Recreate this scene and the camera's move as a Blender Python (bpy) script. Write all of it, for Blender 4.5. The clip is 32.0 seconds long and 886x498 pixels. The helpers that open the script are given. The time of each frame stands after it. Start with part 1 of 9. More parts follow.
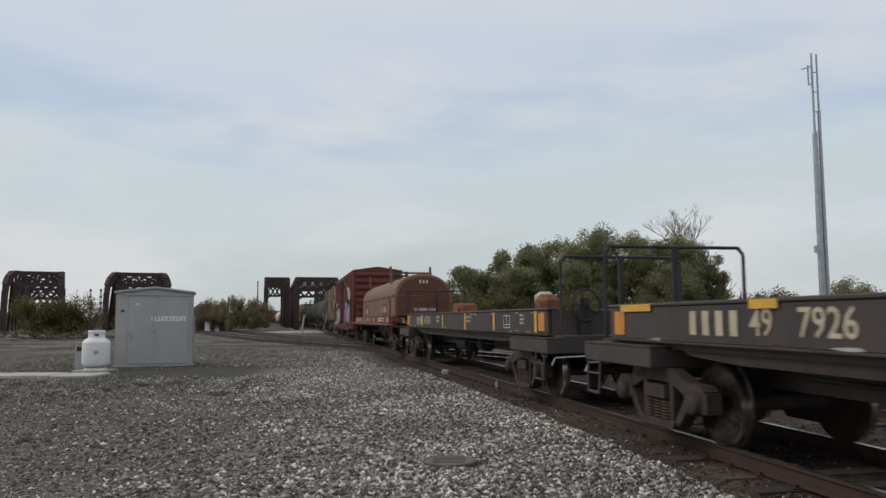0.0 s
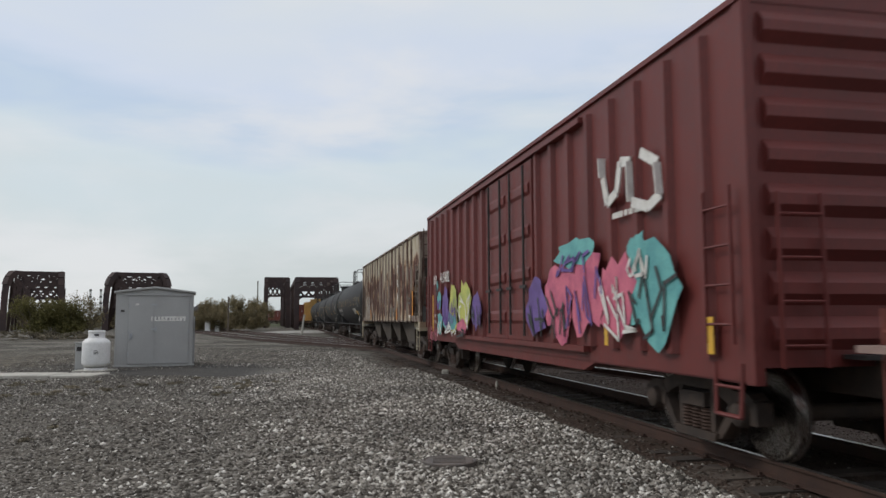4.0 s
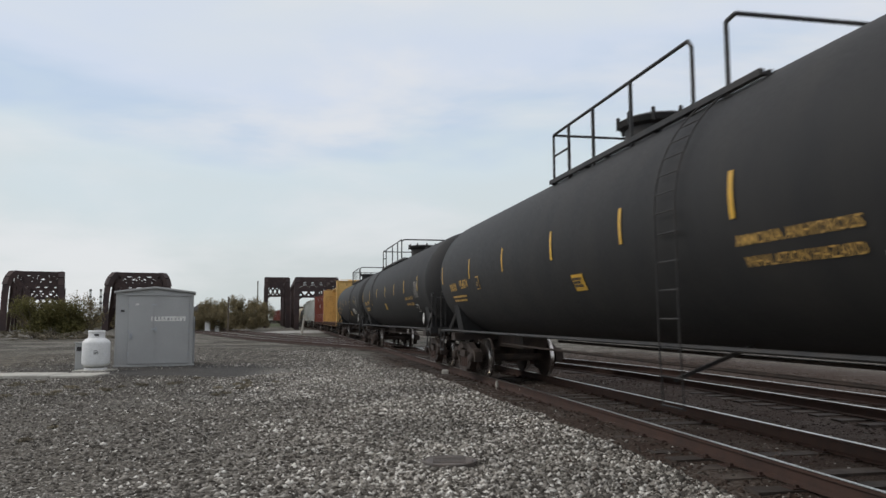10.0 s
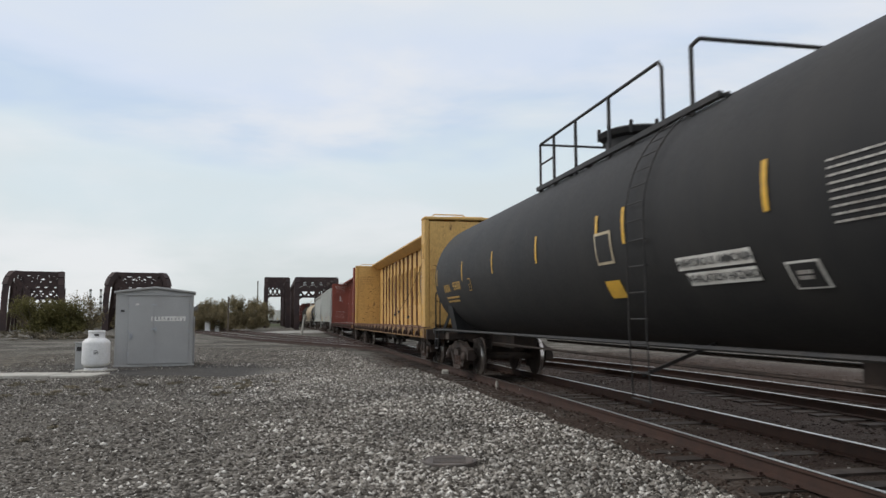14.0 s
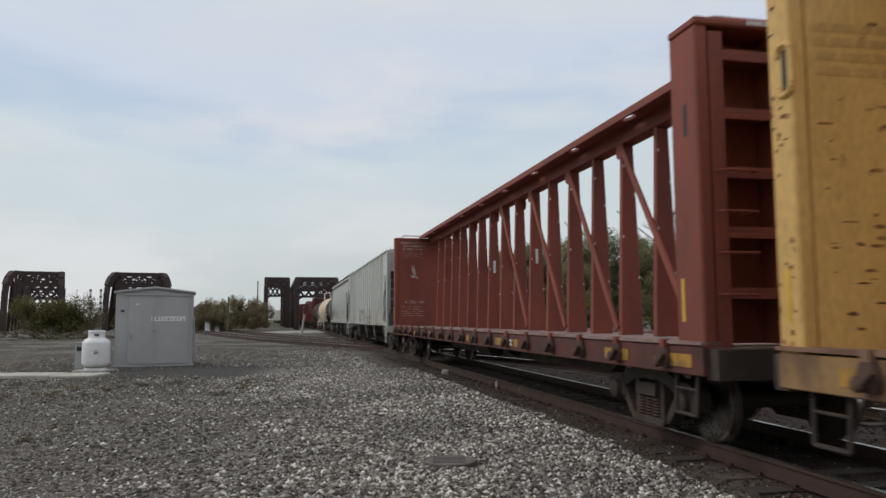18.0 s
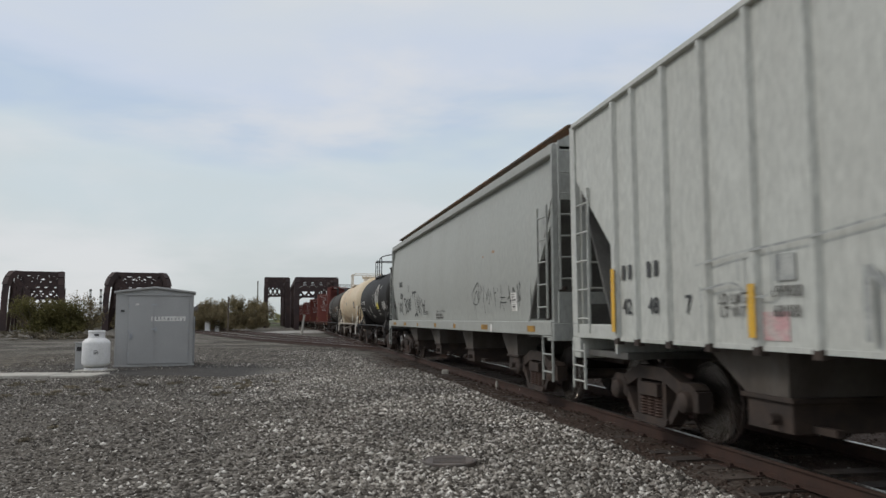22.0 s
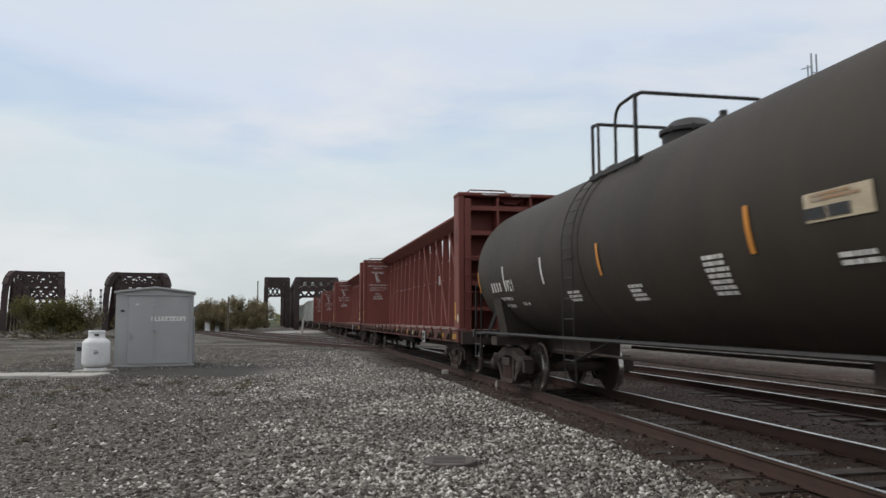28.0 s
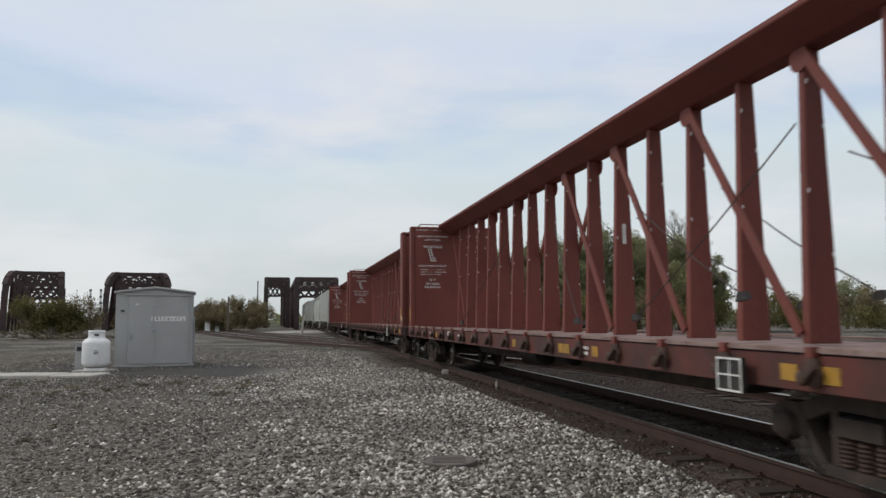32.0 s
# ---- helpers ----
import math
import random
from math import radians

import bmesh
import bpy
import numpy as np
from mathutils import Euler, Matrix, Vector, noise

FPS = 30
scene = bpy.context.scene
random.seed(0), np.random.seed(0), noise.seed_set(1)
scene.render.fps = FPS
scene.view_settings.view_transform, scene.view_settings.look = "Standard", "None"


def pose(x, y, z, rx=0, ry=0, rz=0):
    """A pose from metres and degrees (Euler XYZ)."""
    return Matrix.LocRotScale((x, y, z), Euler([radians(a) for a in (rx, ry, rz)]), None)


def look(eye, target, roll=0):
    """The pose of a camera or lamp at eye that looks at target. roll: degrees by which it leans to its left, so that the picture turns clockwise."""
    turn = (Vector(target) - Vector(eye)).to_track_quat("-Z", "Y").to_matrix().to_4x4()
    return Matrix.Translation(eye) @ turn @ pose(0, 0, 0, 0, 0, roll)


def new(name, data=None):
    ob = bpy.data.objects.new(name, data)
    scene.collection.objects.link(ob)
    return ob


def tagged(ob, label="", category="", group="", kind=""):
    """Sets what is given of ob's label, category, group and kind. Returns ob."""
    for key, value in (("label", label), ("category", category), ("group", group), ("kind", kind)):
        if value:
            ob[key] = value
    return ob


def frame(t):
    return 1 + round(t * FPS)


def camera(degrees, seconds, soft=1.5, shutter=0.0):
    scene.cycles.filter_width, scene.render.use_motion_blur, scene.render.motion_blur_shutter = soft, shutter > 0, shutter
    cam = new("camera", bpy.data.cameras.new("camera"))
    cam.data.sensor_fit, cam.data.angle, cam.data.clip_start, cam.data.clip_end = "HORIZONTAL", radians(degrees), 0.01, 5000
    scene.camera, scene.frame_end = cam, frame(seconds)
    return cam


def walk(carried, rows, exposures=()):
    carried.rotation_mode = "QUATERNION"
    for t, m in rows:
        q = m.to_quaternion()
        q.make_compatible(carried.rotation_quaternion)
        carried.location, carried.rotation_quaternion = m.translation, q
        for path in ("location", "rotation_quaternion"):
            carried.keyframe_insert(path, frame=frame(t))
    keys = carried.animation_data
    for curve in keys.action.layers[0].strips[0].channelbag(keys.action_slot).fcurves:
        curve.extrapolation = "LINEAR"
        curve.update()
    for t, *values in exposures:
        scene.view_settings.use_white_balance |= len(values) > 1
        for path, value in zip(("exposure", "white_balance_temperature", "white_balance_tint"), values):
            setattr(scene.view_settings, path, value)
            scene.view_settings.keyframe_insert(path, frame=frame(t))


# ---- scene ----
cam = camera(61.03, 32.0, soft=1.5, shutter=0.2)
EYE = Vector((0.0, 0.0, 1.39))
AIM = look(EYE, EYE + Vector((0.0, 1.0, math.tan(radians(5.305)))), -0.195)
walk(cam, [(0.0, AIM), (32.0, AIM)], [(0.0, -0.2), (3.0, -0.08), (6.0, -0.05), (10.0, -0.03), (12.0, -0.05), (14.0, 0.06), (16.6, -0.2), (18.0, -0.12), (20.5, -0.13), (22.0, -0.15), (24.0, -0.13), (25.0, -0.06), (29.0, 0.0), (32.0, -0.03)])

# ---- light: a bright sky under thin cloud, a weak broad sun ----
SUN_UP, SUN_ROUND = 40.0, 276.0
world = bpy.data.worlds.new("sky")
scene.world = world
world.use_nodes = True


def sky_nodes(tree):
    n, l = tree.nodes, tree.links
    n.clear()
    out = n.new("ShaderNodeOutputWorld")
    bg = n.new("ShaderNodeBackground")
    sky = n.new("ShaderNodeTexSky")
    sky.sky_type, sky.sun_disc = "NISHITA", False
    sky.sun_elevation, sky.sun_rotation = radians(SUN_UP), radians(SUN_ROUND)
    gain = n.new("ShaderNodeMix")
    gain.data_type, gain.blend_type = "RGBA", "MULTIPLY"
    gain.inputs[0].default_value = 1.0
    l.new(sky.outputs[0], gain.inputs[6])
    gain.inputs[7].default_value = (0.085, 0.085, 0.085, 1)
    co = n.new("ShaderNodeTexCoord")
    st = n.new("ShaderNodeMapping")
    st.inputs["Scale"].default_value = (1.0, 1.0, 3.4)
    st.inputs["Location"].default_value = (3.1, 0.4, 1.7)
    st.inputs["Rotation"].default_value = (0.05, -0.04, 0.0)
    l.new(co.outputs["Generated"], st.inputs[0])

    def cloud(scale, detail, rough, lo, hi, a, b):
        q = n.new("ShaderNodeTexNoise")
        q.inputs["Scale"].default_value, q.inputs["Detail"].default_value, q.inputs["Roughness"].default_value = scale, detail, rough
        q.inputs["Distortion"].default_value = 0.3
        l.new(st.outputs[0], q.inputs[0])
        r = n.new("ShaderNodeMapRange")
        r.interpolation_type = "SMOOTHSTEP"
        for k, v in enumerate((lo, hi, a, b)):
            r.inputs[k + 1].default_value = v
        l.new(q.outputs[0], r.inputs[0])
        return r.outputs[0]

    # the cloud sheet thins towards blue in long bars; height above the horizon, ruffled, picks its tone
    up = n.new("ShaderNodeSeparateXYZ")
    l.new(co.outputs["Generated"], up.inputs[0])
    ruffle = n.new("ShaderNodeMath")
    l.new(up.outputs[2], ruffle.inputs[0])
    l.new(cloud(2.6, 4, 0.5, 0.25, 0.75, -0.05, 0.05), ruffle.inputs[1])
    tone = n.new("ShaderNodeValToRGB")
    stops = ((0.0, (0.50, 0.54, 0.55)), (0.12, (0.60, 0.655, 0.67)), (0.215, (0.60, 0.68, 0.725)), (0.272, (0.50, 0.60, 0.735)), (0.325, (0.60, 0.665, 0.78)),
             (0.42, (0.655, 0.70, 0.745)), (0.6, (0.70, 0.73, 0.82)), (1.0, (0.92, 0.94, 0.99)))
    e = tone.color_ramp.elements
    e[0].position, e[0].color = stops[0][0], (*stops[0][1], 1)
    e[1].position, e[1].color = stops[-1][0], (*stops[-1][1], 1)
    for at, c in stops[1:-1]:
        x = e.new(at)
        x.color = (*c, 1)
    l.new(ruffle.outputs[0], tone.inputs[0])
    puff = n.new("ShaderNodeMix")
    puff.data_type = "RGBA"
    l.new(cloud(2.1, 6, 0.55, 0.42, 0.66, 0.0, 0.85), puff.inputs[0])
    l.new(tone.outputs[0], puff.inputs[6])
    puff.inputs[7].default_value = (0.725, 0.735, 0.755, 1)
    mix = n.new("ShaderNodeMix")
    mix.data_type = "RGBA"
    mix.inputs[0].default_value = 0.92
    l.new(gain.outputs[2], mix.inputs[6])
    l.new(puff.outputs[2], mix.inputs[7])
    l.new(mix.outputs[2], bg.inputs[0])
    bg.inputs[1].default_value = 1.13
    l.new(bg.outputs[0], out.inputs[0])


sky_nodes(world.node_tree)
sun = new("sun", bpy.data.lights.new("sun", "SUN"))
sun.data.energy, sun.data.angle, sun.data.color = 1.1, radians(14), (1.0, 0.95, 0.88)
el, ro = radians(SUN_UP), radians(SUN_ROUND)
SUN_AT = Vector((math.sin(ro) * math.cos(el), math.cos(ro) * math.cos(el), math.sin(el)))
sun.matrix_world = look(SUN_AT * 60, (0, 0, 0))

# ---- materials ----
MATS = {}


def mat(name, base, rough=0.7, metal=0.0, second=None, amount=0.5, scale=3.0, grain=40.0, bump=0.15, depth=0.01,
        streak=1.0, spread=(0.42, 0.62), third=None, third_at=(0.62, 0.7), third_scale=1.2, vary=0.0, spec=0.4):
    """A surface: its colour, broad patches of a second and third colour, fine grain and relief. streak > 1 draws the patches out downwards."""
    if name in MATS:
        return MATS[name]
    m = bpy.data.materials.new(name)
    m.use_nodes = True
    t = m.node_tree
    n, l = t.nodes, t.links
    p = n["Principled BSDF"]
    p.inputs["Roughness"].default_value, p.inputs["Metallic"].default_value = rough, metal
    p.inputs["Specular IOR Level"].default_value = spec
    co = n.new("ShaderNodeTexCoord")
    info = n.new("ShaderNodeObjectInfo")
    mp = n.new("ShaderNodeMapping")
    mp.inputs["Scale"].default_value = (1, 1, 1 / streak)
    l.new(co.outputs["Object"], mp.inputs[0])
    shift = n.new("ShaderNodeVectorMath")
    shift.operation = "MULTIPLY_ADD"
    l.new(info.outputs["Random"], shift.inputs[0])
    shift.inputs[1].default_value = (7, 5, 3)
    l.new(mp.outputs[0], shift.inputs[2])
    src = shift.outputs[0]

    def tex(s, d=4, r=0.55):
        q = n.new("ShaderNodeTexNoise")
        q.inputs["Scale"].default_value, q.inputs["Detail"].default_value, q.inputs["Roughness"].default_value = s, d, r
        l.new(src, q.inputs[0])
        return q.outputs[0]

    def ramp(v, lo, hi, top=1.0, bottom=0.0):
        q = n.new("ShaderNodeMapRange")
        q.inputs[1].default_value, q.inputs[2].default_value = lo, hi
        q.inputs[3].default_value, q.inputs[4].default_value = bottom, top
        l.new(v, q.inputs[0])
        return q.outputs[0]

    def blend(f, a, b, kind="MIX"):
        q = n.new("ShaderNodeMix")
        q.data_type, q.blend_type = "RGBA", kind
        for v, i in ((f, 0), (a, 6), (b, 7)):
            if isinstance(v, (int, float)):
                q.inputs[i].default_value = v
            elif isinstance(v, tuple):
                q.inputs[i].default_value = (*v[:3], 1)
            else:
                l.new(v, q.inputs[i])
        return q.outputs[2]

    col = tuple(base)
    if second:
        col = blend(ramp(tex(scale, 6, 0.6), spread[0], spread[1], amount), col, tuple(second))
    if third:
        col = blend(ramp(tex(third_scale, 7, 0.68), *third_at), col, tuple(third))
    fine = tex(grain, 3)
    g = n.new("ShaderNodeMapRange")
    g.inputs[1].default_value, g.inputs[2].default_value = 0.3, 0.7
    g.inputs[3].default_value, g.inputs[4].default_value = 0.82, 1.12
    l.new(fine, g.inputs[0])
    col = blend(1.0, col, g.outputs[0], "MULTIPLY")
    if vary:
        v = n.new("ShaderNodeMapRange")
        v.inputs[3].default_value, v.inputs[4].default_value = 1 - vary, 1 + vary
        l.new(info.outputs["Random"], v.inputs[0])
        col = blend(1.0, col, v.outputs[0], "MULTIPLY")
    l.new(col, p.inputs["Base Color"])
    l.new(ramp(fine, 0.2, 0.8, min(1, rough + 0.12), max(0.03, rough - 0.12)), p.inputs["Roughness"])
    if bump:
        bp = n.new("ShaderNodeBump")
        bp.inputs["Strength"].default_value, bp.inputs["Distance"].default_value = bump, depth
        l.new(tex(grain * 0.4, 5), bp.inputs["Height"])
        l.new(bp.outputs[0], p.inputs["Normal"])
    MATS[name] = m
    return m


RUST = (0.10, 0.045, 0.028)
TANK = mat("tank black", (0.022, 0.022, 0.023), 0.68, 0, (0.036, 0.034, 0.032), 0.8, 1.4, 30, 0.05, 0.004, 2.5, (0.35, 0.7), spec=0.28)
TANK_B = mat("tank newer black", (0.017, 0.0155, 0.0145), 0.62, 0, (0.028, 0.025, 0.022), 0.7, 1.2, 30, 0.05, 0.004, 2.5, (0.4, 0.7), spec=0.15)
TANK_O = mat("tank brown black", (0.034, 0.028, 0.022), 0.66, 0, (0.052, 0.041, 0.029), 0.8, 1.1, 30, 0.06, 0.004, 2.5, (0.35, 0.7), spec=0.28)
CREAM = mat("cream paint", (0.62, 0.51, 0.35), 0.55, 0, (0.56, 0.35, 0.17), 0.75, 0.9, 30, 0.02, 0.002, 1.2, (0.48, 0.72),
            (0.34, 0.26, 0.18), (0.64, 0.72))
CREAM_W = mat("pale fittings", (0.72, 0.68, 0.60), 0.55, 0, (0.45, 0.36, 0.26), 0.5, 3, 40, 0.1)
OXIDE = mat("oxide red", (0.185, 0.050, 0.037), 0.66, 0, (0.145, 0.040, 0.030), 0.8, 1.3, 35, 0.12, 0.004, 3.0, (0.38, 0.66))
OXIDE_B = mat("bright oxide red", (0.245, 0.060, 0.038), 0.66, 0, (0.155, 0.042, 0.029), 0.8, 1.2, 35, 0.12, 0.004, 3.0, (0.38, 0.66))
OXIDE_S = mat("grimy oxide sill", (0.125, 0.036, 0.027), 0.75, 0, (0.060, 0.030, 0.024), 0.9, 1.8, 35, 0.2, 0.004, 1, (0.40, 0.60))
OXIDE_D = mat("dusty oxide deck", (0.27, 0.19, 0.165), 0.85, 0, (0.15, 0.085, 0.07), 0.7, 3, 35, 0.2)
BOXRED = mat("boxcar red", (0.150, 0.030, 0.026), 0.55, 0, (0.105, 0.026, 0.023), 0.7, 1.4, 35, 0.08, 0.004, 3.0, (0.4, 0.66))
YELLOW = mat("weathered yellow", (0.67, 0.42, 0.14), 0.62, 0, (0.52, 0.31, 0.10), 0.7, 1.3, 30, 0.12, 0.004, 3.0, (0.38, 0.66),
             (0.13, 0.060, 0.030), (0.62, 0.68), 3.0)
YELLOWDECK = mat("rust-stained yellow deck", (0.23, 0.13, 0.085), 0.85, 0, (0.12, 0.06, 0.042), 0.8, 2.2, 35, 0.2, 0.004, 1, (0.4, 0.6))
YELLOW_S = mat("grimy yellow sill", (0.30, 0.18, 0.070), 0.7, 0, (0.14, 0.075, 0.042), 0.9, 1.6, 30, 0.15, 0.004, 1.5, (0.40, 0.60))
RUSTPOST = mat("rust-streaked yellow post", (0.17, 0.085, 0.045), 0.8, 0, (0.42, 0.25, 0.09), 0.9, 2.6, 40, 0.2, 0.004, 3.0, (0.50, 0.60))
FAINT = mat("faint brown lettering", (0.47, 0.285, 0.10), 0.7, 0, (0.58, 0.36, 0.125), 0.7, 5, 40, 0.05)
WINCH = mat("rusted winch", (0.065, 0.040, 0.030), 0.8, 0, (0.11, 0.06, 0.042), 0.7, 8, 50, 0.3)
HOPGREY = mat("hopper grey", (0.515, 0.525, 0.485), 0.6, 0, (0.44, 0.44, 0.40), 0.6, 0.8, 30, 0.07, 0.004, 4.0, (0.38, 0.68),
              (0.36, 0.24, 0.14), (0.70, 0.82))
HOPGREEN = mat("hopper green grey", (0.365, 0.375, 0.345), 0.55, 0, (0.325, 0.325, 0.295), 0.6, 0.8, 30, 0.05, 0.004, 4.0, (0.38, 0.68),
               (0.34, 0.22, 0.11), (0.71, 0.84))
# shade of the hopper end pockets put into a colour; also used for dark details
HOPDARK = mat("hopper shade and detail grey", (0.13, 0.127, 0.115), 0.7, 0, (0.08, 0.075, 0.07), 0.7, 2, 30, 0.1)


def peeling_paint():
    """Cream paint worn through to deep rust: differing from panel to panel, thickest along a belt at half height, with drips."""
    m = bpy.data.materials.new("peeling hopper paint")
    m.use_nodes = True
    n, l = m.node_tree.nodes, m.node_tree.links
    p = n["Principled BSDF"]
    p.inputs["Specular IOR Level"].default_value = 0.3
    co, sep = n.new("ShaderNodeTexCoord"), n.new("ShaderNodeSeparateXYZ")
    l.new(co.outputs["Object"], sep.inputs[0])

    def calc(op, a, b=0.0):
        q = n.new("ShaderNodeMath")
        q.operation = op
        for i, v in enumerate((a, b)):
            if isinstance(v, (int, float)):
                q.inputs[i].default_value = v
            else:
                l.new(v, q.inputs[i])
        return q.outputs[0]

    def step(v, lo, hi, a=0.0, b=1.0):
        q = n.new("ShaderNodeMapRange")
        q.interpolation_type = "SMOOTHSTEP"
        for i, w in enumerate((lo, hi, a, b)):
            q.inputs[i + 1].default_value = w
        l.new(v, q.inputs[0])
        return q.outputs[0]

    panel = calc("FLOOR", calc("DIVIDE", calc("ADD", sep.outputs[0], 6.9), 0.915))

    def tex(sx, sz, shift, detail=6, rough=0.62):
        c, q = n.new("ShaderNodeCombineXYZ"), n.new("ShaderNodeTexNoise")
        l.new(calc("ADD", calc("MULTIPLY", sep.outputs[0], sx), calc("MULTIPLY", panel, shift)), c.inputs[0])
        l.new(calc("MULTIPLY", sep.outputs[2], sz), c.inputs[2])
        l.new(calc("MULTIPLY", panel, shift * 1.7), c.inputs[1])
        q.inputs["Scale"].default_value, q.inputs["Detail"].default_value, q.inputs["Roughness"].default_value = 1.0, detail, rough
        q.inputs["Distortion"].default_value = 0.5
        l.new(c.outputs[0], q.inputs[0])
        return q.outputs[0]

    def blend(f, a, b):
        q = n.new("ShaderNodeMix")
        q.data_type = "RGBA"
        for v, i in ((f, 0), (a, 6), (b, 7)):
            if isinstance(v, tuple):
                q.inputs[i].default_value = (*v, 1)
            else:
                l.new(v, q.inputs[i])
        return q.outputs[2]

    belt = calc("SUBTRACT", 0.13, calc("MULTIPLY", calc("POWER", calc("SUBTRACT", sep.outputs[2], 2.35), 2.0), 0.15))
    worn = calc("ADD", tex(1.6, 1.1, 5.3), belt)
    drip = calc("ADD", tex(9.0, 0.5, 2.1, 5), calc("MULTIPLY", belt, 0.5))
    fine = tex(38.0, 30.0, 0.0, 3)
    col = blend(step(tex(2.2, 1.6, 3.7), 0.38, 0.66), (0.47, 0.42, 0.315), (0.36, 0.29, 0.20))
    col = blend(step(drip, 0.50, 0.68, 0.0, 0.6), col, (0.22, 0.11, 0.055))
    col = blend(step(worn, 0.44, 0.56, 0.0, 0.85), col, (0.27, 0.135, 0.062))
    col = blend(step(worn, 0.535, 0.575), col, blend(step(fine, 0.35, 0.65), (0.062, 0.024, 0.018), (0.105, 0.042, 0.030)))
    l.new(col, p.inputs["Base Color"])
    l.new(step(worn, 0.5, 0.58, 0.6, 0.88), p.inputs["Roughness"])
    bp = n.new("ShaderNodeBump")
    bp.inputs["Strength"].default_value, bp.inputs["Distance"].default_value = 0.3, 0.005
    l.new(worn, bp.inputs["Height"])
    l.new(bp.outputs[0], p.inputs["Normal"])
    return m


RUSTY = peeling_paint()
RUSTSTAIN = mat("orange rust stain", (0.36, 0.20, 0.10), 0.8, 0, (0.37, 0.36, 0.32), 0.9, 9, 60, 0.05)
ROOFRUST = mat("rusty roof grating", (0.10, 0.075, 0.055), 0.85, 0, (0.17, 0.085, 0.04), 0.8, 2.0, 40, 0.1)
SMEAR = mat("rust smears", (0.15, 0.070, 0.030), 0.85, 0, (0.40, 0.22, 0.07), 0.9, 7.0, 60, 0.1, 0.003, 1.5, (0.45, 0.62))
NOTICE = mat("yellow notice film", (0.72, 0.60, 0.04), 0.5, 0, (0.60, 0.50, 0.05), 0.5, 5, 40, 0.02)
SPRAY = mat("faded black spray paint", (0.035, 0.036, 0.036), 0.7, 0, (0.16, 0.165, 0.155), 0.75, 4.0, 30, 0.05, 0.001, 1.5, (0.42, 0.68))
FADEGREY = mat("faded grey spray", (0.30, 0.31, 0.30), 0.7, 0, (0.46, 0.47, 0.44), 0.9, 5, 50, 0.04, 0.004, 1, (0.42, 0.60))
PALEPINK = mat("pale pink primer", (0.55, 0.33, 0.33), 0.7, 0, (0.50, 0.46, 0.43), 0.8, 6, 50, 0.04)
# both chute colours are darkened to hold the shade under the car
CHUTE_G = mat("shaded grey chute steel", (0.125, 0.112, 0.098), 0.85, 0, (0.070, 0.056, 0.046), 0.8, 1.6, 30, 0.15, 0.004, 2.5, (0.40, 0.62))
CHUTE = mat("shaded brown chute steel", (0.075, 0.060, 0.047), 0.85, 0, (0.042, 0.031, 0.024), 0.8, 1.6, 30, 0.15, 0.004, 2.5, (0.40, 0.62))
RUSTRIB = mat("rusted rib", (0.30, 0.25, 0.20), 0.75, 0, (0.09, 0.045, 0.032), 0.9, 2.2, 30, 0.2, 0.006, 2.6, (0.42, 0.55))
COILTAN = mat("tan coil hood", (0.19, 0.100, 0.049), 0.6, 0, (0.135, 0.066, 0.034), 0.7, 1.3, 30, 0.08, 0.004, 2, (0.38, 0.66))
COILEND = mat("rust brown hood end", (0.135, 0.055, 0.036), 0.65, 0, (0.10, 0.042, 0.029), 0.7, 1.6, 30, 0.1, 0.004, 2)
FLATDARK = mat("dark flat car paint", (0.050, 0.044, 0.042), 0.62, 0, (0.080, 0.058, 0.046), 0.7, 1.6, 30, 0.12, 0.004, 3.0, (0.4, 0.62))
GRIME = mat("grimed steel", (0.040, 0.030, 0.025), 0.8, 0, (0.070, 0.048, 0.037), 0.8, 4, 60, 0.3, 0.004)
BLACKST = mat("black steel", (0.022, 0.021, 0.021), 0.6, 0, (0.05, 0.042, 0.036), 0.6, 3, 50, 0.15, 0.003)
TREAD = mat("polished wheel tread", (0.55, 0.52, 0.49), 0.28, 1.0, (0.35, 0.31, 0.28), 0.6, 5, 60, 0.05)
CHOCK = mat("rust-orange steel", (0.23, 0.085, 0.035), 0.8, 0, (0.11, 0.05, 0.03), 0.8, 5, 50, 0.3)
SPRING = mat("rusty spring", (0.075, 0.045, 0.034), 0.75, 0, (0.06, 0.035, 0.028), 0.7, 8, 60, 0.2)
FADEWHITE = mat("worn white lettering", (0.52, 0.46, 0.42), 0.7, 0, (0.24, 0.10, 0.075), 0.9, 6, 60, 0.05, 0.004, 1, (0.46, 0.58))
FADERED = mat("almost worn-off lettering", (0.40, 0.24, 0.20), 0.7, 0, (0.22, 0.075, 0.052), 0.95, 7, 60, 0.05, 0.004, 1, (0.42, 0.54))
WHITE = mat("white lettering", (0.74, 0.73, 0.69), 0.6, 0, (0.50, 0.47, 0.42), 0.6, 3, 60, 0.05)
DULLWHITE = mat("faded lettering", (0.46, 0.44, 0.41), 0.7, 0, (0.28, 0.25, 0.22), 0.7, 4, 60, 0.05)
SAND = mat("cream lettering", (0.55, 0.47, 0.33), 0.65, 0, (0.36, 0.29, 0.2), 0.6, 4, 60, 0.05)
REFLECT = mat("yellow reflector", (0.72, 0.42, 0.045), 0.45, 0, (0.5, 0.3, 0.06), 0.5, 5, 60, 0.05)
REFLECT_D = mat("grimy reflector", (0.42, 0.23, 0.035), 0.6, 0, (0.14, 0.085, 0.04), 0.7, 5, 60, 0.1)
ORANGE = mat("orange reflector", (0.68, 0.27, 0.035), 0.5, 0, (0.4, 0.18, 0.05), 0.5, 5, 60, 0.05)
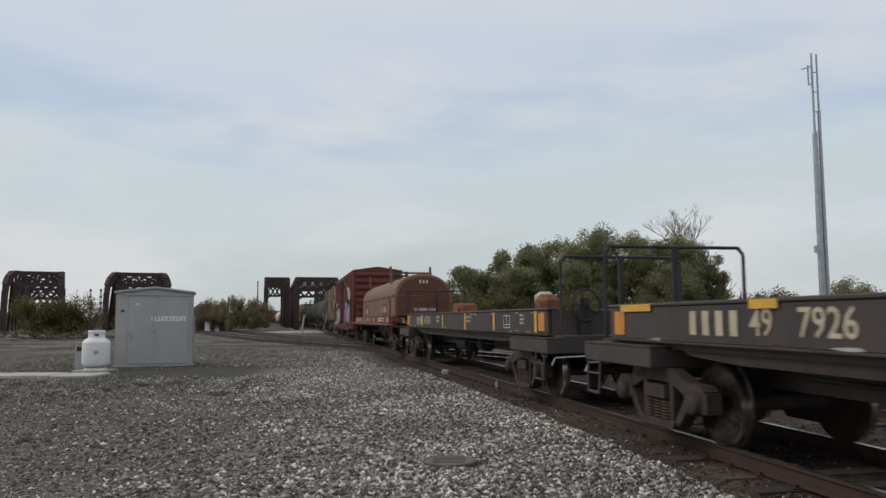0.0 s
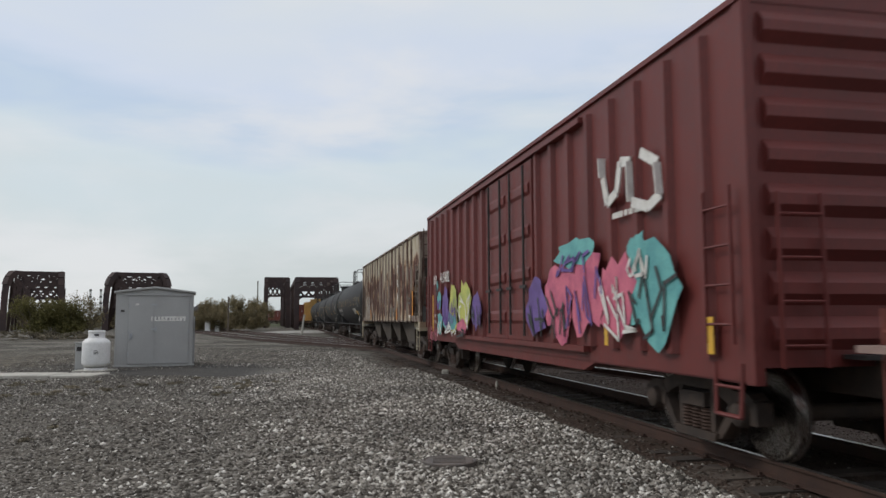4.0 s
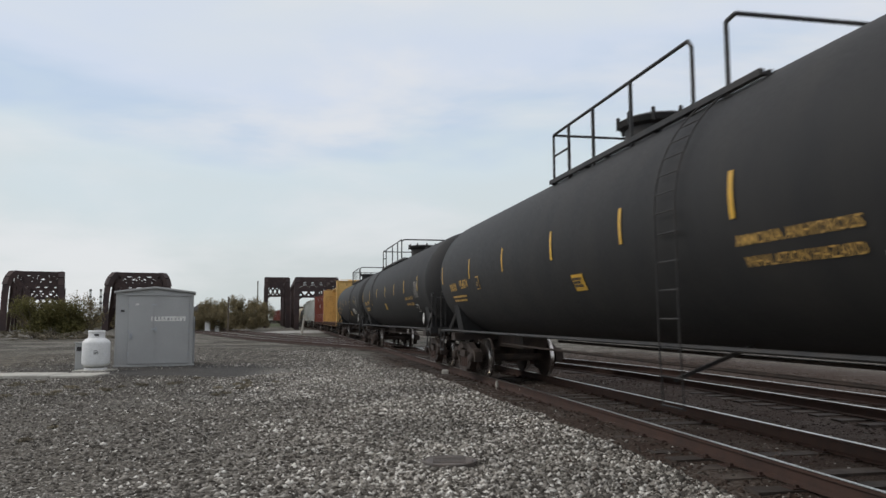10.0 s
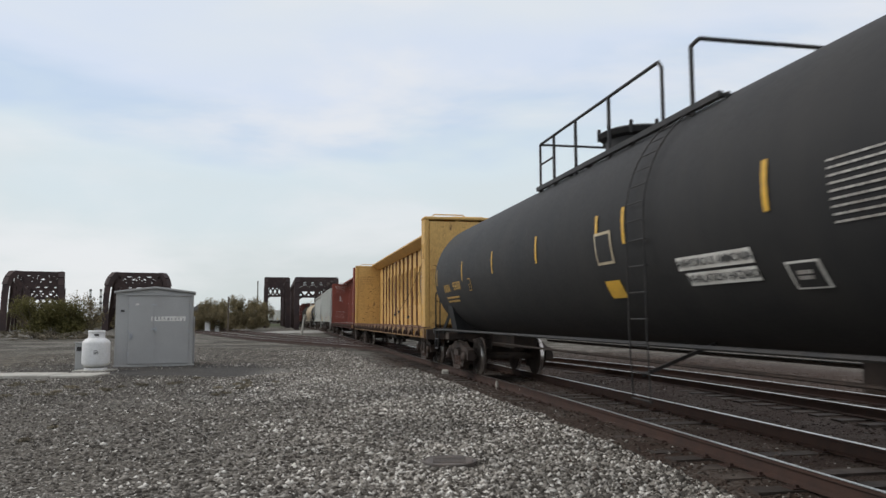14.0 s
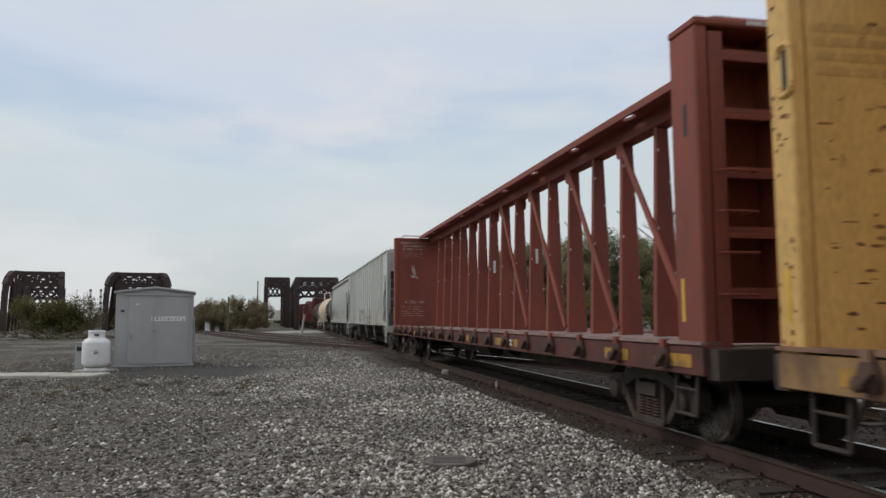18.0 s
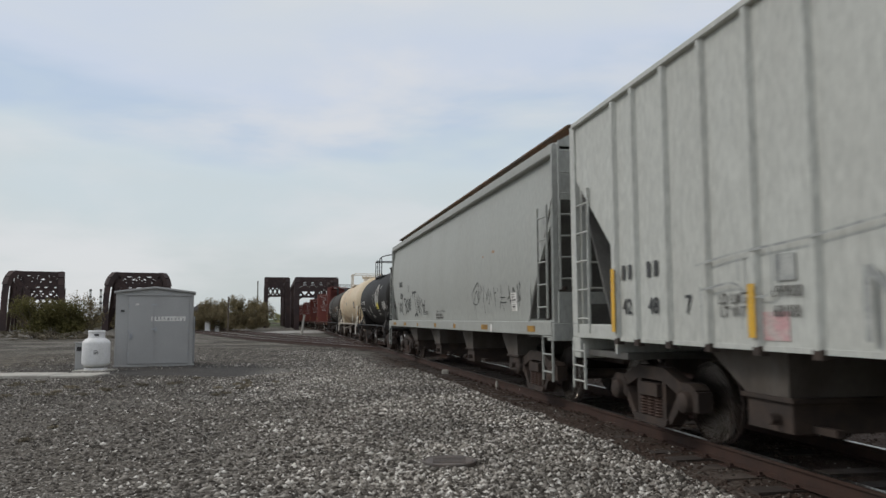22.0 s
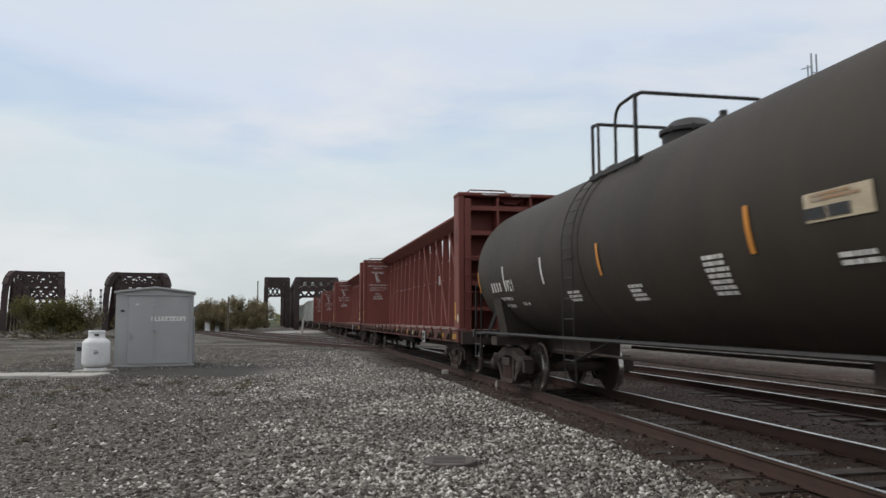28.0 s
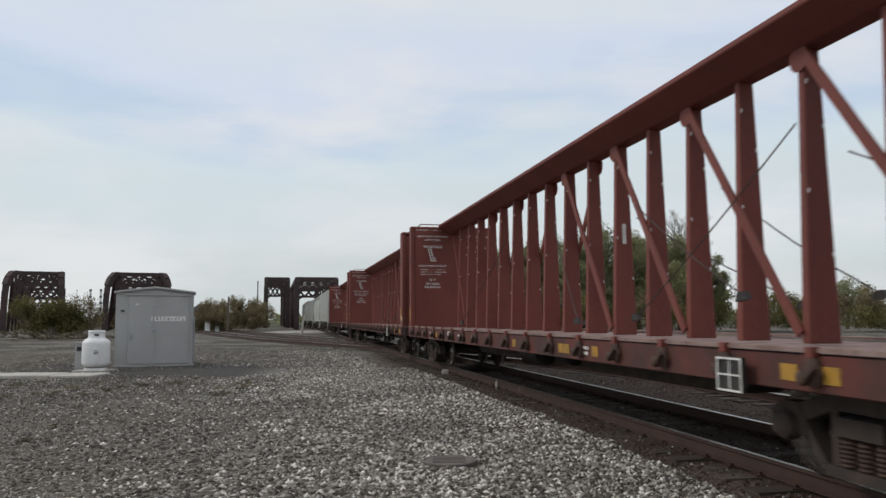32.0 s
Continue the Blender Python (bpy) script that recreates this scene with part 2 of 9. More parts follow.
GOLD = mat("gold lettering", (0.56, 0.34, 0.09), 0.6, 0, (0.38, 0.24, 0.09), 0.5, 5, 60, 0.05)
INK = mat("black paint marks", (0.035, 0.036, 0.037), 0.6, 0, (0.09, 0.09, 0.09), 0.6, 5, 60, 0.05)
PINK = mat("pink spray paint", (0.62, 0.16, 0.23), 0.6, 0, (0.40, 0.08, 0.16), 0.8, 3, 50, 0.03)
TEAL = mat("teal spray paint", (0.16, 0.45, 0.43), 0.6, 0, (0.08, 0.28, 0.30), 0.7, 3, 50, 0.03)
LIME = mat("lime spray paint", (0.55, 0.55, 0.13), 0.6, 0, (0.30, 0.38, 0.10), 0.7, 3, 50, 0.03)
PURPLE = mat("violet spray paint", (0.17, 0.10, 0.32), 0.6, 0, (0.09, 0.05, 0.18), 0.7, 3, 50, 0.03)
SHEDGREY = mat("silver grey painted steel", (0.40, 0.40, 0.39), 0.5, 0.0, (0.34, 0.338, 0.325), 0.8, 0.9, 240, 0.02, 0.003, 1.6, (0.38, 0.66))
TANKWHITE = mat("white gas tank", (0.78, 0.78, 0.77), 0.4, 0, (0.62, 0.61, 0.58), 0.5, 3, 40, 0.03)
GALV = mat("galvanised steel", (0.42, 0.44, 0.46), 0.42, 0.6, (0.30, 0.31, 0.33), 0.6, 3, 40, 0.08)
CONC = mat("concrete", (0.44, 0.42, 0.37), 0.9, 0, (0.31, 0.29, 0.25), 0.7, 2, 50, 0.3)
BRIDGE = mat("bridge steel", (0.045, 0.031, 0.030), 0.8, 0, (0.075, 0.046, 0.040), 0.7, 0.6, 10, 0.2)
RAILSIDE = mat("rusty rail", (0.058, 0.030, 0.021), 0.8, 0, (0.038, 0.023, 0.018), 0.7, 3, 50, 0.2, 0.003)
RAILTOP = mat("worn rail head", (0.62, 0.60, 0.57), 0.3, 1.0, (0.4, 0.36, 0.33), 0.6, 4, 60, 0.05)
TIE = mat("weathered tie", (0.052, 0.040, 0.033), 0.9, 0, (0.095, 0.075, 0.060), 0.7, 3, 40, 0.5, 0.01, 1, (0.42, 0.62), vary=0.25)
LIDIRON = mat("iron lid", (0.10, 0.088, 0.080), 0.7, 0, (0.15, 0.12, 0.10), 0.7, 5, 50, 0.3)
BRICKFAR = mat("weathered brick wall", (0.20, 0.15, 0.125), 0.9, 0, (0.15, 0.12, 0.10), 0.7, 0.6, 6, 0.2)
SLATE = mat("grey roofing", (0.20, 0.20, 0.205), 0.85, 0, (0.15, 0.15, 0.15), 0.7, 0.6, 6, 0.2)
GRAVELPALE = mat("pale crushed stone", (0.36, 0.345, 0.315), 0.95, 0, (0.25, 0.24, 0.215), 0.8, 0.5, 8, 0.3)
PALEBARK = mat("pale dead wood", (0.22, 0.20, 0.18), 0.9, 0, (0.30, 0.28, 0.25), 0.6, 6, 40, 0.4)
BARK = mat("bark", (0.10, 0.08, 0.062), 0.9, 0, (0.16, 0.13, 0.10), 0.6, 6, 40, 0.6, 0.03, 3)


def leafy(name, dark, light, warm=None, thin=0.0, low=0.0):
    """Foliage whose clumps and leaves differ one from another."""
    m = bpy.data.materials.new(name)
    m.use_nodes = True
    n, l = m.node_tree.nodes, m.node_tree.links
    p = n["Principled BSDF"]
    p.inputs["Roughness"].default_value = 0.75
    p.inputs["Specular IOR Level"].default_value = 0.2
    geo = n.new("ShaderNodeNewGeometry")
    r = n.new("ShaderNodeValToRGB")
    e = r.color_ramp.elements
    e[0].position, e[0].color = low, (*dark, 1)
    e[1].position, e[1].color = 0.8, (*light, 1)
    if warm:
        w = e.new(1.0)
        w.color = (*warm, 1)
    l.new(geo.outputs["Random Per Island"], r.inputs[0])
    co = n.new("ShaderNodeTexCoord")
    q = n.new("ShaderNodeTexNoise")
    q.inputs["Scale"].default_value = 0.5
    l.new(co.outputs["Object"], q.inputs[0])
    v = n.new("ShaderNodeMapRange")
    v.inputs[1].default_value, v.inputs[2].default_value, v.inputs[3].default_value, v.inputs[4].default_value = 0.3, 0.7, 0.65, 1.35
    l.new(q.outputs[0], v.inputs[0])
    x = n.new("ShaderNodeMix")
    x.data_type, x.blend_type = "RGBA", "MULTIPLY"
    x.inputs[0].default_value = 1
    l.new(r.outputs[0], x.inputs[6])
    l.new(v.outputs[0], x.inputs[7])
    l.new(x.outputs[2], p.inputs["Base Color"])
    if thin:
        # light shining through the leaves
        tr, mx = n.new("ShaderNodeBsdfTranslucent"), n.new("ShaderNodeMixShader")
        l.new(x.outputs[2], tr.inputs[0])
        mx.inputs[0].default_value = thin
        l.new(p.outputs[0], mx.inputs[1])
        l.new(tr.outputs[0], mx.inputs[2])
        l.new(mx.outputs[0], n["Material Output"].inputs[0])
    return m


LEAF = leafy("dark green leaves", (0.16, 0.170, 0.090), (0.25, 0.255, 0.135), (0.31, 0.29, 0.165), thin=0.6)
LEAF_L = leafy("green leaves", (0.18, 0.185, 0.095), (0.275, 0.275, 0.14), (0.33, 0.30, 0.165), thin=0.6)
BRUSH = leafy("autumn brush leaves", (0.130, 0.108, 0.066), (0.215, 0.182, 0.104), (0.29, 0.225, 0.12), thin=0.6)
BUSHG = leafy("green bush leaves", (0.090, 0.086, 0.034), (0.175, 0.160, 0.062), (0.22, 0.19, 0.080), thin=0.55)
DRYGRASS = leafy("dry grass", (0.10, 0.084, 0.058), (0.20, 0.172, 0.122))
STONE_L = leafy("pale ballast stones", (0.060, 0.052, 0.043), (0.33, 0.305, 0.265), (0.74, 0.71, 0.65), low=0.25)
# grime plus the train's shade, both held in these stone colours
STONE_B = leafy("grimy brown stones with train shade", (0.028, 0.019, 0.014), (0.066, 0.044, 0.033), (0.15, 0.12, 0.10))
STONE_D = leafy("dark gravel stones", (0.046, 0.040, 0.033), (0.165, 0.150, 0.128), (0.48, 0.455, 0.41), low=0.2)

# ---- shapes ----


class Shape:
    """Collects vertices and faces of one mesh."""

    def __init__(self):
        self.v, self.f, self.k = [], [], []

    def add(self, verts, faces, k=0):
        b = len(self.v)
        self.v += [tuple(p) for p in verts]
        self.f += [tuple(i + b for i in f) for f in faces]
        self.k += [k] * len(faces)
        return self

    def box(self, x0, x1, y0, y1, z0, z1, k=0, m=None):
        c = [(x, y, z) for z in (z0, z1) for y in (y0, y1) for x in (x0, x1)]
        if m:
            c = [m @ Vector(p) for p in c]
        return self.add(c, [(0, 2, 3, 1), (4, 5, 7, 6), (0, 1, 5, 4), (2, 6, 7, 3), (0, 4, 6, 2), (1, 3, 7, 5)], k)

    def beam(self, p, q, w, h, k=0):
        """A bar of rectangular section from p to q."""
        p, q = Vector(p), Vector(q)
        d = (q - p).normalized()
        up = Vector((0, 0, 1)) if abs(d.z) < 0.95 else Vector((0, 1, 0))
        s = d.cross(up).normalized() * w / 2
        u = s.cross(d).normalized() * h / 2
        c = [e + a * s + b * u for e in (p, q) for a, b in ((-1, -1), (1, -1), (1, 1), (-1, 1))]
        return self.add(c, [(0, 3, 2, 1), (4, 5, 6, 7), (0, 1, 5, 4), (1, 2, 6, 5), (2, 3, 7, 6), (3, 0, 4, 7)], k)

    def rod(self, p, q, r, n=8, r2=None, k=0):
        p, q = Vector(p), Vector(q)
        d = (q - p).normalized()
        a = d.orthogonal().normalized()
        b = d.cross(a)
        r2 = r if r2 is None else r2
        c = []
        for e, rr in ((p, r), (q, r2)):
            c += [e + rr * (math.cos(t) * a + math.sin(t) * b) for t in (2 * math.pi * i / n for i in range(n))]
        f = [(i, (i + 1) % n, n + (i + 1) % n, n + i) for i in range(n)]
        return self.add(c, f + [tuple(range(n - 1, -1, -1)), tuple(range(n, 2 * n))], k)

    def pipe(self, pts, r, n=6, k=0):
        for p, q in zip(pts, pts[1:]):
            self.rod(p, q, r, n, None, k)
        return self

    def slab(self, poly, axis, a, b, k=0):
        """A flat polygon given in two axes, thickened from a to b along the third."""
        n = len(poly)
        put = {"x": lambda u, w, t: (t, u, w), "y": lambda u, w, t: (u, t, w), "z": lambda u, w, t: (u, w, t)}[axis]
        c = [put(u, w, a) for u, w in poly] + [put(u, w, b) for u, w in poly]
        f = [(i, (i + 1) % n, n + (i + 1) % n, n + i) for i in range(n)]
        return self.add(c, f + [tuple(range(n - 1, -1, -1)), tuple(range(n, 2 * n))], k)

    def loft(self, rings, close=True, cap=True, k=0):
        n = len(rings[0])
        c = [p for r in rings for p in r]
        f = []
        for j in range(len(rings) - 1):
            for i in range(n if close else n - 1):
                a, b = j * n + i, j * n + (i + 1) % n
                f.append((a, b, b + n, a + n))
        if cap:
            f += [tuple(range(n - 1, -1, -1)), tuple(range((len(rings) - 1) * n, len(rings) * n))]
        return self.add(c, f, k)

    def lathe(self, profile, axis="x", n=24, at=(0, 0, 0), k=0):
        """A profile of (place along the axis, radius), turned round it."""
        rings = []
        for u, r in profile:
            ring = []
            for i in range(n):
                t = 2 * math.pi * i / n
                a, b = r * math.cos(t), r * math.sin(t)
                p = {"x": (u, a, b), "y": (b, u, a), "z": (a, b, u)}[axis]
                ring.append((p[0] + at[0], p[1] + at[1], p[2] + at[2]))
            rings.append(ring)
        return self.loft(rings, True, True, k)

    def mesh(self, name, *mats, smooth=False, angle=35):
        me = bpy.data.meshes.new(name)
        me.from_pydata(self.v, [], self.f)
        for m in mats:
            me.materials.append(m)
        if len(mats) > 1:
            me.polygons.foreach_set("material_index", self.k)
        bm = bmesh.new()
        bm.from_mesh(me)
        bmesh.ops.recalc_face_normals(bm, faces=bm.faces)
        bm.to_mesh(me)
        bm.free()
        if smooth:
            me.polygons.foreach_set("use_smooth", [True] * len(me.polygons))
            me.set_sharp_from_angle(angle=radians(angle))
        me.update()
        return me


def hang(name, mesh, parent=None, m=None, label="", bevel=0.0):
    ob = new(name, mesh)
    if m is not None:
        ob.matrix_basis = m
    if parent:
        ob.parent = parent
    if label:
        ob["label"] = label
    if bevel:
        b = ob.modifiers.new("worn edges", "BEVEL")
        b.width, b.segments, b.limit_method = bevel, 1, "ANGLE"
    return ob


def part(name, shape, material, parent, label="", smooth=False, bevel=0.0, m=None):
    mats = material if isinstance(material, (tuple, list)) else (material,)
    return hang(name, shape.mesh(name, *mats, smooth=smooth), parent, m, label, bevel)


def base(name, label, category, m=None, group="", kind=""):
    ob = new(name)
    ob.empty_display_size = 0.3
    if m is not None:
        ob.matrix_basis = m
    return tagged(ob, label, category, group, kind)


LETTERS = {}


def letters(text, size, bold=0.0):
    """Flat lettering as triangles, centred, read along +x with +y up."""
    key = (text, size, bold)
    if key not in LETTERS:
        cu = bpy.data.curves.new("lettering", "FONT")
        cu.body, cu.size, cu.align_x, cu.align_y, cu.offset, cu.resolution_u = text, size, "CENTER", "CENTER", bold, 2
        ob = bpy.data.objects.new("lettering", cu)
        me = ob.to_mesh()
        LETTERS[key] = ([v.co.to_tuple() for v in me.vertices], [tuple(q.vertices) for q in me.polygons])
        ob.to_mesh_clear()
        bpy.data.objects.remove(ob)
        bpy.data.curves.remove(cu)
    return LETTERS[key]


def bars(width, height, rows, gap=0.45, seed=0):
    """Unreadable writing: bars of the size of its lines."""
    rnd, v, f = random.Random(seed), [], []
    step = height / rows
    for j in range(rows):
        y1 = height / 2 - j * step
        y0 = y1 - step * (1 - gap)
        x, end = -width / 2, width / 2 - rnd.random() * width * 0.25
        while x < end - step * 0.2:
            w = min(step * rnd.uniform(0.7, 2.6), end - x)
            b = len(v)
            v += [(x, y0, 0), (x + w, y0, 0), (x + w, y1, 0), (x, y1, 0)]
            f.append((b, b + 1, b + 2, b + 3))
            x += w + step * 0.28
    return v, f


def marks(count, size, seed=0):
    """Owner's initials drawn as plain upright blocks, one a letter."""
    v, f = [], []
    w, gap = size * 0.36, size * 0.34
    x = -(count * w + (count - 1) * gap) / 2
    for i in range(count):
        o = len(v)
        v += [(x, -size * 0.34, 0), (x + w, -size * 0.34, 0), (x + w, size * 0.34, 0), (x, size * 0.34, 0)]
        f.append((o, o + 1, o + 2, o + 3))
        x += w + gap
    return v, f


def strokes(lines, thick):
    """Brush or spray strokes along given lines, each a run of (x, z) points: bent smoothly, with rounded ends."""
    v, f = [], []
    for pts in lines:
        p = [Vector(q) for q in pts]
        if len(p) > 2:
            g = [p[0] * 2 - p[1]] + p + [p[-1] * 2 - p[-2]]
            p = []
            for a, b, c, d in zip(g, g[1:], g[2:], g[3:]):
                p += [(b * 2 + (c - a) * u + (a * 2 - b * 5 + c * 4 - d) * u * u + (b * 3 - a - c * 3 + d) * u ** 3) / 2 for u in (0, 0.2, 0.4, 0.6, 0.8)]
            p.append(g[-2])
        d0, d1 = (p[1] - p[0]).normalized(), (p[-1] - p[-2]).normalized()
        p = [p[0] - d0 * thick * 0.45, p[0] - d0 * thick * 0.3] + p + [p[-1] + d1 * thick * 0.3, p[-1] + d1 * thick * 0.45]
        o, last = len(v), len(p) - 1
        for k, q in enumerate(p):
            d = (p[min(last, k + 1)] - p[max(0, k - 1)]).normalized()
            w = thick * (0.2 if k in (0, last) else 0.4 if k in (1, last - 1) else 0.5)
            v += [(q.x + d.y * w, q.y - d.x * w, 0), (q.x - d.y * w, q.y + d.x * w, 0)]
        f += [(o + 2 * k, o + 2 * k + 2, o + 2 * k + 3, o + 2 * k + 1) for k in range(last)]
    return v, f


def singles(data):
    """Each face of a flat drawing by itself."""
    return [([data[0][i] for i in q], [tuple(range(len(q)))]) for q in data[1]]


def joined(ob, data):
    """Strokes and letters too small to pick apart count as stuff."""
    if len(data[1]) > 2:
        ob["kind"] = "stuff"
    return ob


def paint_flat(data, x, z, y, parent, material, name="lettering", ends=None, lean=0.0):
    """Writing on an upright side that faces +y (or, with ends, on an end that faces -x)."""
    if name == "owner_mark" and len(data[1]) > 1:
        return [paint_flat(one, x, z, y, parent, material, name, ends, lean) for one in singles(data)]
    s = Shape()
    if ends is None:
        s.add([(x - p[0], y + lean * (p[1]), z + p[1]) for p in data[0]], data[1])
    else:
        s.add([(ends, x - p[0] * -1, z + p[1]) for p in data[0]], data[1])
    return joined(part(name, s, material, parent), data)


def paint_round(data, x, z, radius, axis_z, parent, material, name="lettering", proud=0.012):
    """Writing wrapped round a lying cylinder, on its +y flank."""
    if name == "owner_mark" and len(data[1]) > 1:
        return [paint_round(one, x, z, radius, axis_z, parent, material, name, proud) for one in singles(data)]
    s = Shape()
    a0 = math.asin(max(-1, min(1, (z - axis_z) / radius)))
    r = radius + proud
    s.add([(x - p[0], r * math.cos(a0 + p[1] / radius), axis_z + r * math.sin(a0 + p[1] / radius)) for p in data[0]], data[1])
    return joined(part(name, s, material, parent), data)


def patch(w, h, n=6):
    """A plain rectangle cut into strips, so that it can wrap."""
    v = [(sx * w / 2, h * (j / n - 0.5), 0) for j in range(n + 1) for sx in (-1, 1)]
    return v, [(2 * j, 2 * j + 1, 2 * j + 3, 2 * j + 2) for j in range(n)]


def scrawl(width, height, strokes, thick, seed):
    """Sprayed scribble: crooked strokes of even width."""
    rnd, v, f = random.Random(seed), [], []
    for i in range(strokes):
        x = -width / 2 + width * (i + 0.5) / strokes
        pts = [Vector((x + rnd.uniform(-0.5, 0.5) * width / strokes * 1.6, rnd.uniform(-0.5, 0.5) * height, 0)) for _ in range(rnd.randint(3, 5))]
        for p, q in zip(pts, pts[1:]):
            d = (q - p)
            if d.length < 1e-3:
                continue
            s = Vector((-d.y, d.x, 0)).normalized() * thick / 2
            e = d.normalized() * thick / 2
            b = len(v)
            v += [tuple(p - s - e), tuple(q - s + e), tuple(q + s + e), tuple(p + s - e)]
            f.append((b, b + 1, b + 2, b + 3))
    return v, f


def blob(w, h, seed, n=18):
    rnd = random.Random(seed)
    v = [(w / 2 * math.cos(2 * math.pi * i / n) * rnd.uniform(0.6, 1.05), h / 2 * math.sin(2 * math.pi * i / n) * rnd.uniform(0.6, 1.05), 0) for i in range(n)]
    return [(0, 0, 0)] + v, [(0, 1 + i, 1 + (i + 1) % n) for i in range(n)]


# ---- the line: its middle as a curve in plan, run metre by metre from beside the camera to far over the bridge ----
NODES = (-10, 0, 15, 30, 45, 60, 80, 110, 150, 260)
BENDS = (-0.00198, -0.00190, -0.00034, 0.00056, 0.00005, 0.00008, -0.00041, -0.00045, -0.00043, -0.00043)
RUN = np.arange(-420, 640, 0.5)
TURN = np.interp(RUN, NODES, BENDS)
TURN[(RUN < -12) | (RUN > 300)] = 0
HEAD = np.cumsum(TURN) * 0.5
HEAD = HEAD - np.interp(0, RUN, HEAD) + radians(-11.161)
LINE_X, LINE_Y = np.cumsum(np.sin(HEAD)) * 0.5, np.cumsum(np.cos(HEAD)) * 0.5
LINE_X = LINE_X - np.interp(0, RUN, LINE_X) + 3.548
LINE_Y = LINE_Y - np.interp(0, RUN, LINE_Y) + 10.0


def on_line(s, lat=0.0):
    x, y, h = (float(np.interp(s, RUN, a)) for a in (LINE_X, LINE_Y, HEAD))
    return x - lat * math.cos(h), y + lat * math.sin(h), h


GROUND = -0.19


def smooth_line(pts, step=0.6):
    """Even points along a smooth curve through pts."""
    p = [Vector((*q, 0)) for q in pts]
    p = [2 * p[0] - p[1]] + p + [2 * p[-1] - p[-2]]
    fine = []
    for i in range(1, len(p) - 2):
        a, b, c, d = p[i - 1:i + 3]
        for j in range(40):
            t = j / 40
            fine.append(0.5 * (2 * b + (c - a) * t + (2 * a - 5 * b + 4 * c - d) * t * t + (3 * b - a - 3 * c + d) * t ** 3))
    fine.append(p[-2])
    run = [0.0]
    for a, b in zip(fine, fine[1:]):
        run.append(run[-1] + (b - a).length)
    xs, ys = [q.x for q in fine], [q.y for q in fine]
    return [(float(np.interp(s, run, xs)), float(np.interp(s, run, ys))) for s in np.arange(0, run[-1], step)]


def rail_shape(pts, off):
    """One rail along pts, off metres to the left: foot, web and head."""
    side, top = Shape(), Shape()
    prof = [(-0.07, -0.17), (0.07, -0.17), (0.07, -0.158), (0.012, -0.14), (0.012, -0.045), (0.036, -0.035), (0.036, -0.004),
            (-0.036, -0.004), (-0.036, -0.035), (-0.012, -0.045), (-0.012, -0.14), (-0.07, -0.158)]
    rings, caps = [], []
    for i, (x, y) in enumerate(pts):
        a, b = pts[max(0, i - 1)], pts[min(len(pts) - 1, i + 1)]
        d = Vector((b[0] - a[0], b[1] - a[1], 0)).normalized()
        s = Vector((-d.y, d.x, 0))
        rings.append([(x + s.x * (off + u), y + s.y * (off + u), w) for u, w in prof])
        caps.append([(x + s.x * (off + u), y + s.y * (off + u), w) for u, w in ((-0.033, -0.004), (0.033, -0.004), (0.024, 0.0), (-0.024, 0.0))])
    side.loft(rings)
    top.loft(caps)
    return side, top


def lay_track(name, label, pts, ties_between, tie_step=0.53, near=False):
    tr = base(name, label, "railway track", kind="structure")
    for off in (0.752, -0.752):
        a, b = rail_shape(pts, off)
        r = part("rail", a, RAILSIDE, tr, smooth=False)
        part("rail_head", b, RAILTOP, r, "worn bright running surface")
    run = [0.0]
    for a, b in zip(pts, pts[1:]):
        run.append(run[-1] + math.dist(a, b))
    rnd = random.Random(5)
    tie = Shape().box(-0.115, 0.115, -1.28, 1.28, -0.18, 0.0).mesh("tie", TIE)
    plate = Shape().box(-0.09, 0.09, -0.17, 0.17, 0.0, 0.014).box(-0.06, -0.03, 0.085, 0.12, 0.01, 0.04).box(0.03, 0.06, -0.12, -0.085, 0.01, 0.04).mesh("tie_plate", RAILSIDE)
    s = ties_between[0]
    while s < min(ties_between[1], run[-1] - 0.5):
        x, y = np.interp(s, run, [p[0] for p in pts]), np.interp(s, run, [p[1] for p in pts])
        x2, y2 = np.interp(s + 0.3, run, [p[0] for p in pts]), np.interp(s + 0.3, run, [p[1] for p in pts])
        h = math.degrees(math.atan2(y2 - y, x2 - x)) + rnd.uniform(-1.2, 1.2)
        t = hang("tie", tie, tr, pose(x, y, -0.172 + rnd.uniform(-0.012, 0.0), 0, rnd.uniform(-0.4, 0.4), h))
        if near and s < 45:
            for o in (0.752, -0.752):
                hang("tie_plate", plate, t, pose(0, o, 0.0))
        s += tie_step + rnd.uniform(-0.04, 0.04)
    return tr


def mainline(s0, s1, step=1.0):
    return [on_line(s)[:2] for s in np.arange(s0, s1, step)]


lay_track("track_main", "rusty steel rails on weathered timber ties in ballast", mainline(-30, 330), (16, 130), near=True)
B1 = smooth_line([(-118, 268), (-60, 160), (-34.6, 104), (-15.2, 61), (-6.4, 45.0), (0.2, 33.0), (4.6, 23.4), (7.6, 10.8), (10.6, -4.5), (13.5, -20)])
B2 = smooth_line([(-140, 330), (-52, 152), (-21.5, 84.5), (-8.2, 54.5), (-3.9, 44.9), (-1.55, 34.4), on_line(20)[:2]])
lay_track("track_beside", "rusty rails of the neighbouring track curving across the yard", B1, (190, 330))
lay_track("track_joining", "far rusty rails joining the main track", B2, (230, 330))


